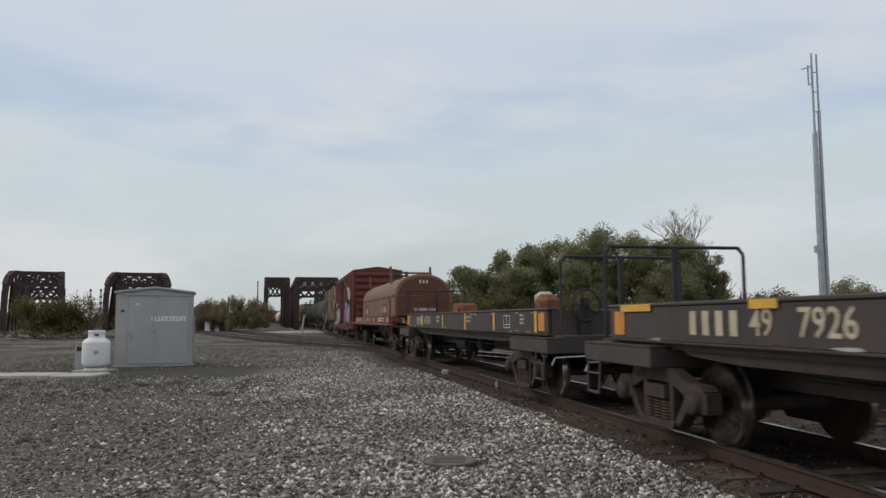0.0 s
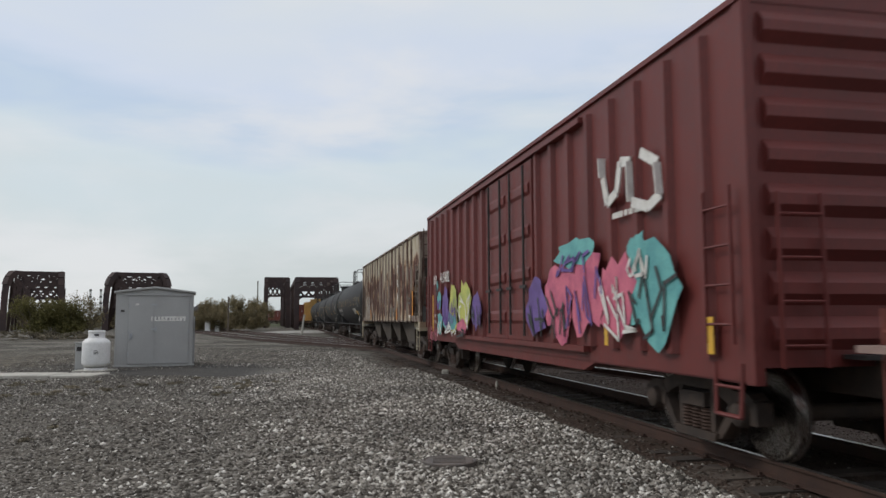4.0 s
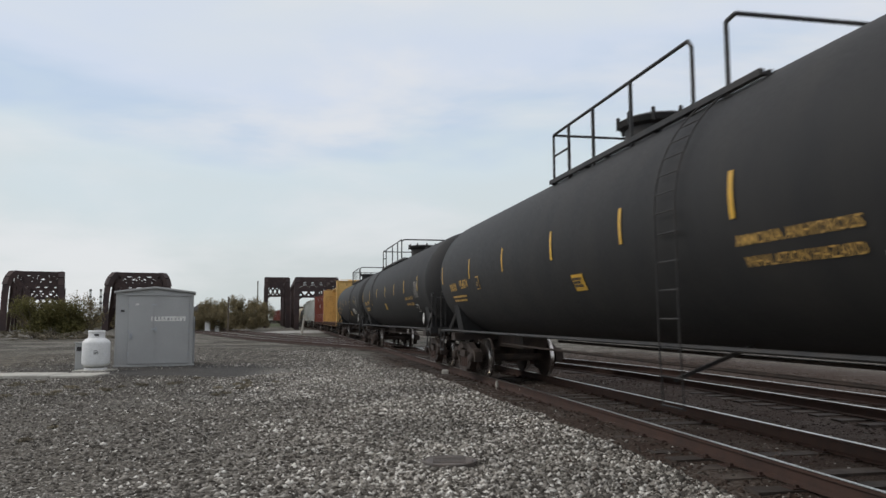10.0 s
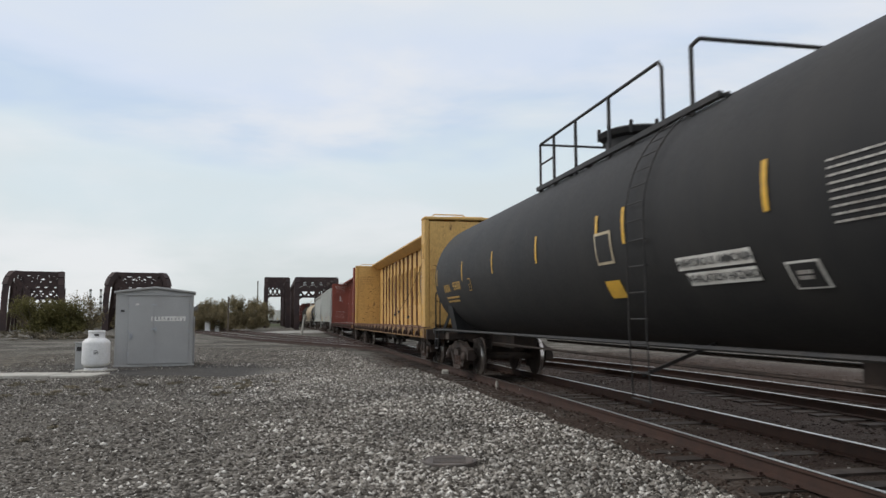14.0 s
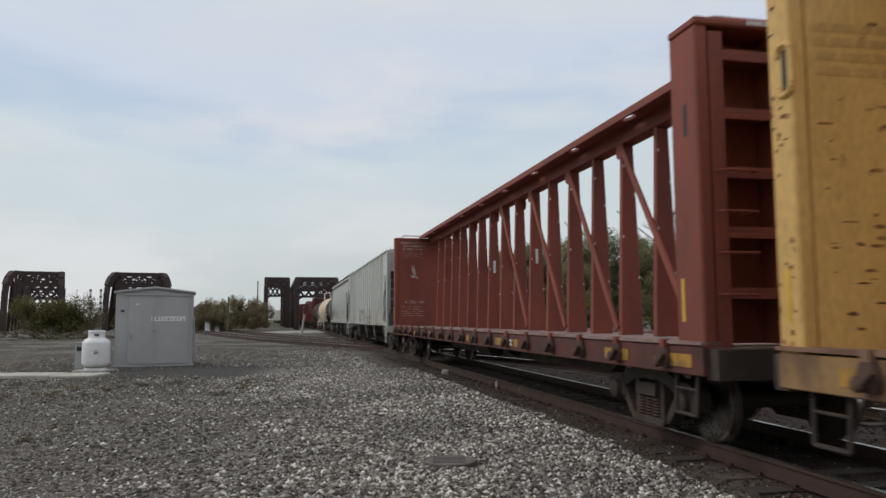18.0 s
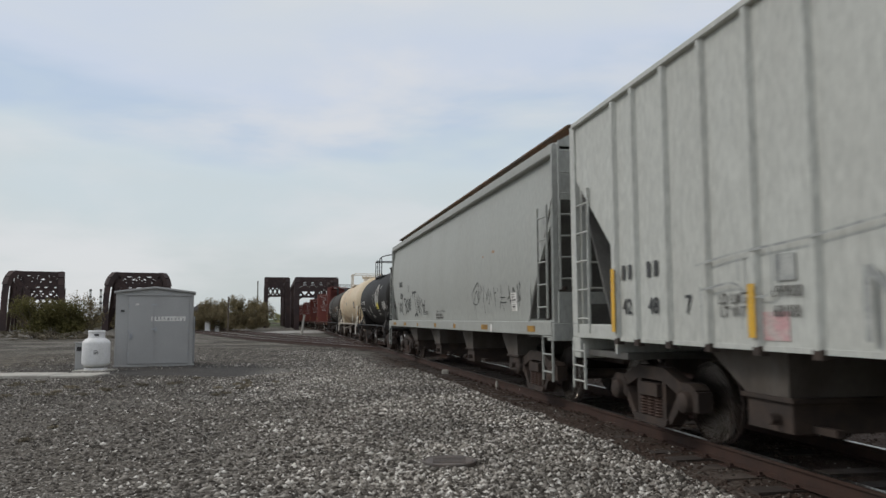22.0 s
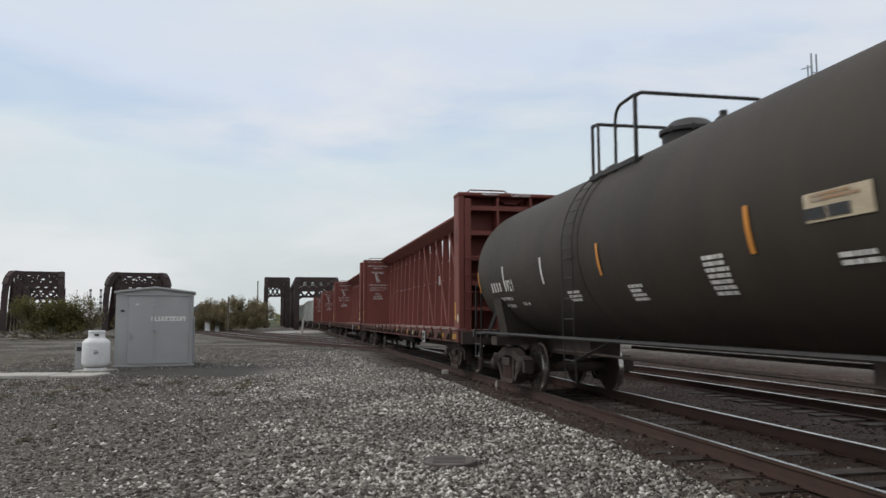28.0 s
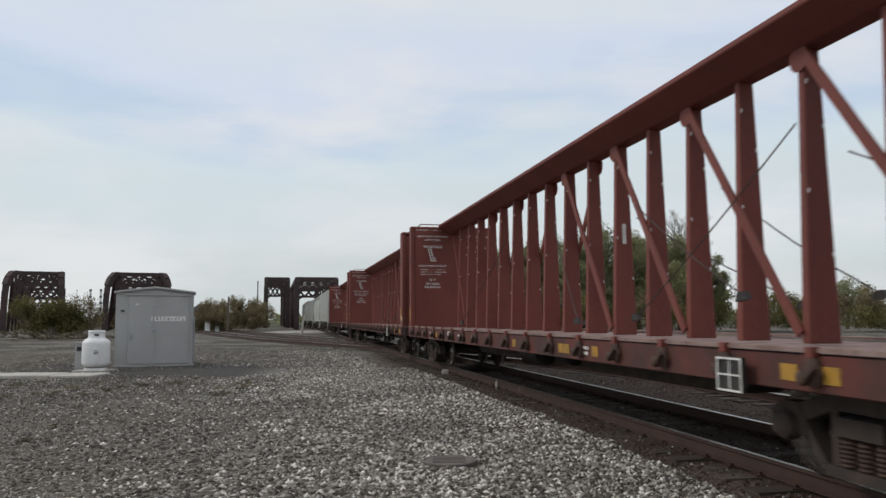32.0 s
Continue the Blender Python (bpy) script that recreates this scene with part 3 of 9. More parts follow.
def ground_material():
    m = bpy.data.materials.new("gravel ground")
    m.use_nodes = True
    n, l = m.node_tree.nodes, m.node_tree.links
    p = n["Principled BSDF"]
    p.inputs["Roughness"].default_value = 0.92
    p.inputs["Specular IOR Level"].default_value = 0.15
    co = n.new("ShaderNodeTexCoord")
    src = co.outputs["Object"]
    sep = n.new("ShaderNodeSeparateXYZ")
    l.new(src, sep.inputs[0])

    def math_node(op, a, b=0.0, c=None):
        q = n.new("ShaderNodeMath")
        q.operation = op
        for i, v in enumerate((a, b, c)):
            if v is None:
                continue
            if isinstance(v, (int, float)):
                q.inputs[i].default_value = v
            else:
                l.new(v, q.inputs[i])
        return q.outputs[0]

    def tex(s, d=4, r=0.55):
        q = n.new("ShaderNodeTexNoise")
        q.inputs["Scale"].default_value, q.inputs["Detail"].default_value, q.inputs["Roughness"].default_value = s, d, r
        l.new(src, q.inputs[0])
        return q.outputs[0]

    def step(v, lo, hi, a=0.0, b=1.0):
        q = n.new("ShaderNodeMapRange")
        q.interpolation_type = "SMOOTHSTEP"
        for i, w in enumerate((lo, hi, a, b)):
            q.inputs[i + 1].default_value = w
        l.new(v, q.inputs[0])
        return q.outputs[0]

    def blend(f, a, b, kind="MIX"):
        q = n.new("ShaderNodeMix")
        q.data_type, q.blend_type = "RGBA", kind
        for v, i in ((f, 0), (a, 6), (b, 7)):
            if isinstance(v, (int, float)):
                q.inputs[i].default_value = v
            elif isinstance(v, tuple):
                q.inputs[i].default_value = (*v[:3], 1)
            else:
                l.new(v, q.inputs[i])
        return q.outputs[2]

    def cells(scale, dark, mid, light):
        q = n.new("ShaderNodeTexVoronoi")
        q.inputs["Scale"].default_value = scale
        l.new(src, q.inputs[0])
        r = n.new("ShaderNodeValToRGB")
        e = r.color_ramp.elements
        e[0].position, e[0].color = 0.1, (*dark, 1)
        e[1].position, e[1].color = 0.95, (*light, 1)
        x = e.new(0.6)
        x.color = (*mid, 1)
        sx = n.new("ShaderNodeSeparateColor")
        l.new(q.outputs["Color"], sx.inputs[0])
        l.new(sx.outputs[0], r.inputs[0])
        return r.outputs[0], q.outputs["Distance"]

    # metres left of the main track
    lat = math_node("ADD", math_node("MULTIPLY", math_node("SUBTRACT", sep.outputs[0], 3.55), -0.979),
                    math_node("MULTIPLY", math_node("SUBTRACT", sep.outputs[1], 10.0), -0.205))
    wob = math_node("MULTIPLY", math_node("SUBTRACT", tex(0.35, 4), 0.5), 3.2)
    lat2 = math_node("ADD", lat, wob)
    pale_c, pale_d = cells(19, (0.068, 0.057, 0.045), (0.20, 0.18, 0.15), (0.44, 0.41, 0.36))
    dark_c, dark_d = cells(30, (0.052, 0.046, 0.038), (0.125, 0.113, 0.096), (0.27, 0.25, 0.22))
    zone = math_node("MULTIPLY", math_node("MULTIPLY", step(lat2, 7.4, 3.4), step(lat2, 0.2, 1.6)), step(sep.outputs[1], 21.0, 11.0))
    far = step(sep.outputs[1], 26.0, 44.0)
    col = blend(zone, dark_c, pale_c)
    # brown grit worked into the yard, a darker band round the hut, a paler trodden way
    col = blend(step(tex(0.30, 4), 0.45, 0.68, 0, 0.45), col, (0.118, 0.102, 0.082))
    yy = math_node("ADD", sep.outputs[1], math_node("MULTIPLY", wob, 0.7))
    hut_band = math_node("MULTIPLY", math_node("MULTIPLY", step(yy, 20.6, 21.8), step(yy, 27.6, 26.2)), step(lat2, 5.2, 6.6))
    col = blend(math_node("MULTIPLY", hut_band, 0.8), col, (0.056, 0.054, 0.052))
    xx = math_node("ADD", sep.outputs[0], math_node("MULTIPLY", wob, 0.5))
    way = math_node("MULTIPLY", math_node("MULTIPLY", step(xx, -6.2, -4.6), step(xx, -2.2, -3.4)), step(yy, 13.0, 17.0))
    col = blend(math_node("MULTIPLY", way, 0.45), col, (0.25, 0.24, 0.218))
    # rust and oil between and beside the rails; the train's shade painted under and beyond
    rag = math_node("ADD", lat, math_node("MULTIPLY", wob, 0.22))
    bed = math_node("MULTIPLY", step(rag, 2.3, 1.3), step(lat, -13.0, -9.0))
    col = blend(math_node("MULTIPLY", bed, step(tex(1.4, 4), 0.3, 0.6, 0.7, 0.97)), col, (0.050, 0.032, 0.024))
    # earth and dead grass away from the gravel
    soil = math_node("MULTIPLY", step(math_node("ADD", lat, math_node("MULTIPLY", wob, 1.5)), 11.5, 15.5), 0.75)
    col = blend(soil, col, blend(step(tex(2.5, 5), 0.4, 0.6), (0.085, 0.076, 0.062), (0.135, 0.115, 0.085)))
    col = blend(far, col, blend(step(tex(0.25, 6, 0.65), 0.40, 0.6), (0.17, 0.157, 0.135), (0.075, 0.068, 0.054)))
    far_c, _ = cells(7.5, (0.45, 0.45, 0.45), (0.95, 0.95, 0.95), (1.7, 1.7, 1.7))
    col = blend(math_node("MULTIPLY", step(yy, 20.0, 30.0), 0.7), col, blend(1.0, col, far_c, "MULTIPLY"))
    wide = step(sep.outputs[1], 130.0, 200.0)
    col = blend(wide, col, (0.075, 0.085, 0.045))
    l.new(col, p.inputs["Base Color"])
    bp = n.new("ShaderNodeBump")
    bp.inputs["Strength"].default_value, bp.inputs["Distance"].default_value = 0.9, 0.03
    bp.invert = True
    q = n.new("ShaderNodeMix")
    l.new(zone, q.inputs[0])
    l.new(dark_d, q.inputs[2])
    l.new(pale_d, q.inputs[3])
    l.new(q.outputs[0], bp.inputs["Height"])
    l.new(bp.outputs[0], p.inputs["Normal"])
    return m


def build_ground():
    def axis(lo, hi, fine_lo, fine_hi, fine, ratio=1.22):
        a = list(np.arange(fine_lo, fine_hi, fine))
        d = fine
        while a[-1] < hi:
            d *= ratio
            a.append(a[-1] + d)
        d = fine
        while a[0] > lo:
            d *= ratio
            a.insert(0, a[0] - d)
        return np.array(a)
    xs, ys = axis(-2600, 2600, -16, 12, 0.22), axis(-900, 4200, 4, 32, 0.22)
    gx, gy = np.meshgrid(xs, ys)
    z = np.full(gx.shape, GROUND)
    for i in range(gx.shape[0]):
        if 2 < ys[i] < 40:
            for j in range(gx.shape[1]):
                if -18 < xs[j] < 14:
                    z[i, j] += 0.028 * noise.noise((gx[i, j] * 1.1, gy[i, j] * 1.1, 3)) + 0.05 * noise.noise((gx[i, j] * 0.25, gy[i, j] * 0.25, 9))
    w = len(xs)
    verts = np.stack([gx, gy, z], -1).reshape(-1, 3)
    idx = np.arange(gx.size).reshape(gx.shape)
    quads = np.stack([idx[:-1, :-1], idx[:-1, 1:], idx[1:, 1:], idx[1:, :-1]], -1).reshape(-1, 4)
    me = bpy.data.meshes.new("ground")
    me.from_pydata(verts.tolist(), [], quads.tolist())
    me.polygons.foreach_set("use_smooth", [True] * len(me.polygons))
    me.materials.append(ground_material())
    tagged(new("ground", me), "grey gravel yard with pale ballast and worn tracks", "ground", kind="structure")


build_ground()

# ---- the train: every car's x runs back along the train, its +y side faces the yard, z = 0 is the rail head ----
WHEEL_R = 0.45
SPEED, SLOWING, AT = 9.666, -0.01164, 18.0


def spring_shape():
    pr = []
    for i in range(7):
        z = 0.20 + i * 0.036
        pr += [(z, 0.062), (z + 0.02, 0.084)]
    return Shape().lathe(pr, "z", 9)


def frame_shape():
    s = Shape()
    # cut into convex pieces
    s.slab([(-0.34, 0.64), (0.34, 0.64), (0.34, 0.80), (-0.34, 0.80)], "y", -0.08, 0.08)
    for a in (-1, 1):
        s.slab([(a * 0.34, 0.64), (a * 0.70, 0.50), (a * 0.74, 0.66), (a * 0.34, 0.80)], "y", -0.08, 0.08)
        s.slab([(a * 0.70, 0.50), (a * 1.02, 0.50), (a * 1.08, 0.60), (a * 0.98, 0.66), (a * 0.74, 0.66)], "y", -0.09, 0.09)
        s.slab([(a * 1.02, 0.36), (a * 1.13, 0.36), (a * 1.13, 0.58), (a * 1.02, 0.58)], "y", -0.09, 0.09)
        s.slab([(a * 0.66, 0.36), (a * 0.77, 0.40), (a * 0.77, 0.58), (a * 0.66, 0.56)], "y", -0.09, 0.09)
        s.slab([(a * 0.36, 0.13), (a * 0.50, 0.16), (a * 0.77, 0.44), (a * 0.66, 0.50)], "y", -0.08, 0.08)
        s.slab([(a * 0.28, 0.20), (a * 0.37, 0.20), (a * 0.37, 0.70), (a * 0.28, 0.70)], "y", -0.07, 0.07)
    s.slab([(-0.40, 0.11), (0.40, 0.11), (0.46, 0.20), (-0.46, 0.20)], "y", -0.11, 0.11)
    s.box(-0.26, 0.26, -0.13, 0.13, 0.45, 0.60)
    return s


def wheelset_shape():
    s = Shape()
    s.lathe([(-1.06, 0.065), (-0.84, 0.075), (-0.6, 0.09), (0, 0.085), (0.6, 0.09), (0.84, 0.075), (1.06, 0.065)], "y", 10)
    for a in (1, -1):
        s.lathe([(a * 0.70, 0.10), (a * 0.72, 0.17), (a * 0.765, 0.34), (a * 0.80, 0.385), (a * 0.815, 0.40), (a * 0.815, WHEEL_R - 0.004)], "y", 28)
        s.lathe([(a * 0.815, WHEEL_R - 0.006), (a * 0.80, WHEEL_R), (a * 0.725, WHEEL_R + 0.004)], "y", 28, k=1)
        s.lathe([(a * 0.725, WHEEL_R + 0.004), (a * 0.705, WHEEL_R + 0.026), (a * 0.685, WHEEL_R + 0.020), (a * 0.68, 0.38), (a * 0.66, 0.20), (a * 0.64, 0.10)], "y", 28)
    return s


BOLSTER_ME = Shape().box(-0.20, 0.20, -0.92, 0.92, 0.44, 0.62).box(-0.24, 0.24, -0.24, 0.24, 0.60, 0.76).box(-0.6, 0.6, -0.05, 0.05, 0.34, 0.42).mesh("bogie", GRIME)
FRAME_ME = frame_shape().mesh("side_frame", GRIME)
SPRING_ME = spring_shape().mesh("spring", SPRING)
WHEEL_ME = wheelset_shape().mesh("wheelset", GRIME, TREAD, smooth=True)
CAP_ME = Shape().lathe([(0.0, 0.125), (0.06, 0.135), (0.12, 0.115), (0.15, 0.07)], "y", 14).mesh("bearing_cap", GRIME, smooth=True)
SHOE_ME = Shape().box(-0.05, 0.05, -0.12, 0.12, -0.14, 0.16).box(-0.09, -0.05, -0.08, 0.08, -0.1, 0.2).mesh("brake_shoe", GRIME)
COUPLER_ME = (Shape().box(-0.75, 0.0, -0.085, 0.085, 0.80, 0.96).box(-0.05, 0.16, -0.16, 0.10, 0.74, 1.02).box(0.10, 0.26, 0.02, 0.15, 0.76, 1.0)
              .box(0.10, 0.20, -0.18, -0.10, 0.76, 1.0)).mesh("coupler", GRIME)
HOSE_ME = Shape().pipe([(-0.15, 0.25, 0.78), (0.05, 0.27, 0.70), (0.2, 0.2, 0.50), (0.35, 0.1, 0.46), (0.45, 0.05, 0.5)], 0.025, 6).mesh("air_hose", BLACKST)
CARS = []


def bogie(car, x):
    b = hang("bogie", BOLSTER_ME, car, pose(x, 0, 0))
    for side in (1, -1):
        hang("side_frame", FRAME_ME, b, pose(0, side * 1.02, 0))
        for sx in (-0.19, 0.0, 0.19):
            hang("spring", SPRING_ME, b, pose(sx, side * 1.06, 0))
    wheels = []
    for ax in (-0.889, 0.889):
        for side in (1, -1):
            hang("bearing_cap", CAP_ME, b, pose(ax, side * 1.05, WHEEL_R, 0, 0, 0 if side > 0 else 180))
            hang("brake_shoe", SHOE_ME, b, pose(ax * 0.42 + (0.05 if ax > 0 else -0.05), side * 0.75, WHEEL_R, 0, 0, 0 if ax > 0 else 180))
        wheels.append(hang("wheelset", WHEEL_ME, b, pose(ax, 0, WHEEL_R)))
    return b, wheels


def rolling(name, label, category, middle, half, centres, group="cars of the freight train"):
    """A car with its running gear. middle: its place back along the line; half: half its length over couplers."""
    car = base(name, label, category, None, group)
    gear = [bogie(car, x) for x in (-centres, centres)]
    for d, r in ((-1, 180), (1, 0)):
        hang("coupler", COUPLER_ME, car, pose(d * (half - 0.12), 0, 0, 0, 0, r))
        hang("air_hose", HOSE_ME, car, pose(d * (half - 0.45), 0, 0, 0, 0, r))
    CARS.append((car, middle, centres, gear))
    return car


def ladder(parent, x, y, z0, z1, width, rungs, material, along="x", lean=0.0, r=0.014, label=""):
    s = Shape()
    d = Vector((1, 0, 0)) if along == "x" else Vector((0, 1, 0))
    a, b = Vector((x, y, z0)), Vector((x, y + lean, z1))
    for e in (-0.5, 0.5):
        s.beam(a + d * width * e, b + d * width * e, 0.03, 0.03)
    for i in range(rungs):
        c = a.lerp(b, (i + 0.5) / rungs)
        s.rod(c - d * width / 2, c + d * width / 2, r, 6)
    return part("ladder", s, material, parent, label)


def stirrup(parent, x, y, material, z=0.95):
    s = Shape().pipe([(x - 0.22, y, z), (x - 0.20, y + 0.02, z - 0.48), (x + 0.20, y + 0.02, z - 0.48), (x + 0.22, y, z)], 0.022)
    s.rod((x - 0.21, y + 0.01, z - 0.22), (x + 0.21, y + 0.01, z - 0.22), 0.016)
    return part("step_stirrup", s, material, parent)


def brake_gear(parent, material=BLACKST, x=0.8):
    part("air_reservoir", Shape().lathe([(-0.62, 0.10), (-0.55, 0.24), (0.55, 0.24), (0.62, 0.10)], "x", 16, (x, 0.45, 0.72)), material, parent, smooth=True)
    part("brake_cylinder", Shape().lathe([(-0.3, 0.12), (-0.28, 0.2), (0.2, 0.2), (0.3, 0.06), (0.75, 0.05)], "x", 14, (x - 1.7, 0.4, 0.75)), material, parent, smooth=True)
    part("brake_pipe", Shape().pipe([(-4.5, 0.5, 0.80), (x - 1.2, 0.55, 0.76), (x + 3.5, 0.5, 0.80)], 0.025), material, parent)


def trough_car(middle, stripes, mark_x, number_x, caps, load=False):
    half, floor, hw, mats = 8.9, 8.1, 1.07, FLATDARK
    car = rolling("coil_trough_car", "dark weathered low-sided steel coil car with yellow reflectors, rolling empty", "freight car", middle, half, 6.25)
    for k in (1, -1):
        y = k * hw
        part("side_plate", Shape().box(-7.6, 7.6, y - 0.03, y + 0.03, 1.12, 1.53), mats, car, bevel=0.008)
        part("top_flange", Shape().box(-7.65, 7.65, min(y - k * 0.16, y + k * 0.05), max(y - k * 0.16, y + k * 0.05), 1.53, 1.575), mats, car, bevel=0.012)
        part("bottom_flange", Shape().box(-7.65, 7.65, min(y - k * 0.1, y + k * 0.06), max(y - k * 0.1, y + k * 0.06), 1.09, 1.12), GRIME, car, bevel=0.008)
        sill = [(-6.0, 1.09), (-5.6, 0.96), (-4.6, 0.91), (4.6, 0.91), (5.6, 0.96), (6.0, 1.09)]
        part("side_sill", Shape().slab(sill, "y", y - 0.10 * k - 0.03, y - 0.10 * k + 0.03), GRIME, car)
        for i in range(8):
            x = -6.9 + i * 13.8 / 7
            part("side_gusset", Shape().slab([(y - 0.04 * k, 1.15), (y - 0.30 * k, 1.15), (y - 0.04 * k, 1.52)], "x", x - 0.02, x + 0.02), mats, car)
    part("floor", Shape().box(-floor, floor, -1.02, 1.02, 1.02, 1.10), mats, car)
    part("trough", Shape().slab([(-0.9, 1.15), (-0.3, 1.15), (0, 1.3), (0.3, 1.15), (0.9, 1.15), (0.9, 1.10), (-0.9, 1.10)], "x", -7.2, 7.2), mats, car)
    part("centre_sill", Shape().box(-floor, floor, -0.25, 0.25, 0.62, 1.0), mats, car)
    for e in (-1, 1):
        part("end_sheet", Shape().box(e * 7.6 - 0.04, e * 7.6 + 0.04, -1.03, 1.03, 1.12, 1.53), mats, car)
        part("bolster_beam", Shape().box(e * 6.25 - 0.2, e * 6.25 + 0.2, -1.2, 1.2, 0.80, 1.0), GRIME, car)
        lo, hi = sorted((e * 6.0, e * floor))
        part("end_sill", Shape().box(lo, hi, -1.30, 1.30, 0.80, 1.03), mats, car, "grey steel end sill", bevel=0.012)
        part("end_deck", Shape().box(lo, hi, -1.30, 1.30, 1.034, 1.06), GRIME, car)
        xr = e * (floor - 0.1)
        s = Shape().pipe([(xr, 1.0, 1.05), (xr, 1.0, 2.34), (xr, 0.92, 2.44), (xr, -1.14, 2.44), (xr, -1.22, 2.34), (xr, -1.22, 1.05)], 0.026)
        s.beam((xr, -0.1, 1.05), (xr, -0.1, 2.43), 0.05, 0.08)
        part("end_railing", s, BLACKST, car, "black tube railing")
        stirrup(car, e * (floor - 0.35), 1.29, mats, 0.85)
        part("coupling_lever", Shape().pipe([(e * (floor + 0.1), 1.25, 0.62), (e * (floor + 0.12), 1.2, 0.74), (e * (floor + 0.12), 0.2, 0.78)], 0.016), GALV, car, "pale steel lever")
    wheel = Shape()
    xw = -floor + 0.35
    wheel.pipe([(xw, 0.45 + 0.27 * math.cos(k * math.pi / 9), 1.62 + 0.27 * math.sin(k * math.pi / 9)) for k in range(19)], 0.018, 5)
    for k in range(5):
        t = k * 2 * math.pi / 5
        wheel.beam((xw, 0.45, 1.62), (xw, 0.45 + 0.26 * math.cos(t), 1.62 + 0.26 * math.sin(t)), 0.03, 0.02)
    part("brake_wheel", wheel, BLACKST, car)
    part("brake_stand", Shape().box(xw + 0.02, xw + 0.12, 0.35, 0.55, 1.06, 1.75), BLACKST, car, bevel=0.015)
    face = hw + 0.034
    for x in stripes:
        part("reflector", Shape().box(x - 0.065, x + 0.065, face, face + 0.006, 1.135, 1.525), REFLECT, car)
    for x in (7.28, -7.3):
        part("orange_patch", Shape().box(x - 0.16, x + 0.16, face, face + 0.006, 1.17, 1.48), ORANGE, car)
    for x, w in caps:
        part("top_reflector", Shape().box(x - w, x + w, face + 0.016, face + 0.022, 1.475, 1.565), REFLECT, car)
    paint_flat(marks(4, 0.38), mark_x, 1.335, face + 0.006, car, SAND, "owner_mark")
    for x, txt in number_x:
        paint_flat(letters(txt, 0.37, 0.004), x, 1.335, face + 0.006, car, SAND, "car_number")
    for x, w, h, n, sd in ((1.85, 0.5, 0.24, 2, 3), (-1.95, 0.62, 0.2, 2, 4), (-6.2, 0.3, 0.22, 3, 6)):
        paint_flat(bars(w, h, n, 0.45, sd), x, 1.36, face + 0.006, car, DULLWHITE, "weight_lines")
    s = Shape()
    for a in ((-5.40, -5.385, 1.20, 1.455), (-4.965, -4.95, 1.20, 1.455), (-5.385, -4.965, 1.44, 1.455), (-5.385, -4.965, 1.20, 1.215), (-5.18, -5.165, 1.27, 1.44), (-5.385, -4.965, 1.26, 1.272)):
        s.box(a[0], a[1], face, face + 0.006, a[2], a[3])
    part("stencil_frame", s, WHITE, car)
    part("stencil_field", Shape().box(-5.385, -4.965, face + 0.001, face + 0.003, 1.215, 1.44), INK, car)
    rw = random.Random(int(-middle))
    for i in range(34):
        d = blob(rw.uniform(0.10, 0.5), rw.uniform(0.015, 0.05), 300 + i)
        paint_flat(d, rw.uniform(-7.4, 7.4), rw.choice((1.13, 1.145, 1.50)) + rw.uniform(-0.01, 0.01), face - 0.001, car, rw.choice((RUSTRIB, DULLWHITE, WINCH)), "scuff")
    if load:
        part("chock", Shape().slab([(0.38, 1.15), (1.12, 1.15), (1.05, 1.72), (0.9, 1.82), (0.55, 1.82), (0.42, 1.70)], "y", 0.3, 0.85), CHOCK, car, "rust-orange steel coil chock", bevel=0.03)
        part("chock", Shape().slab([(0.0, 1.15), (0.3, 1.15), (0.26, 1.74), (0.1, 1.80)], "y", 0.35, 0.8), CHOCK, car, "rust-orange steel coil chock", bevel=0.03)
        part("chock", Shape().lathe([(1.10, 0.24), (1.74, 0.24), (1.86, 0.14)], "z", 9, (-6.1, 0.55, 0)), CHOCK, car, "rust-orange steel coil chock")
        part("chock_cap", Shape().lathe([(1.62, 0.19), (1.84, 0.21), (1.92, 0.1)], "z", 9, (-5.8, 0.5, 0)), CONC, car)
    brake_gear(car)
    return car


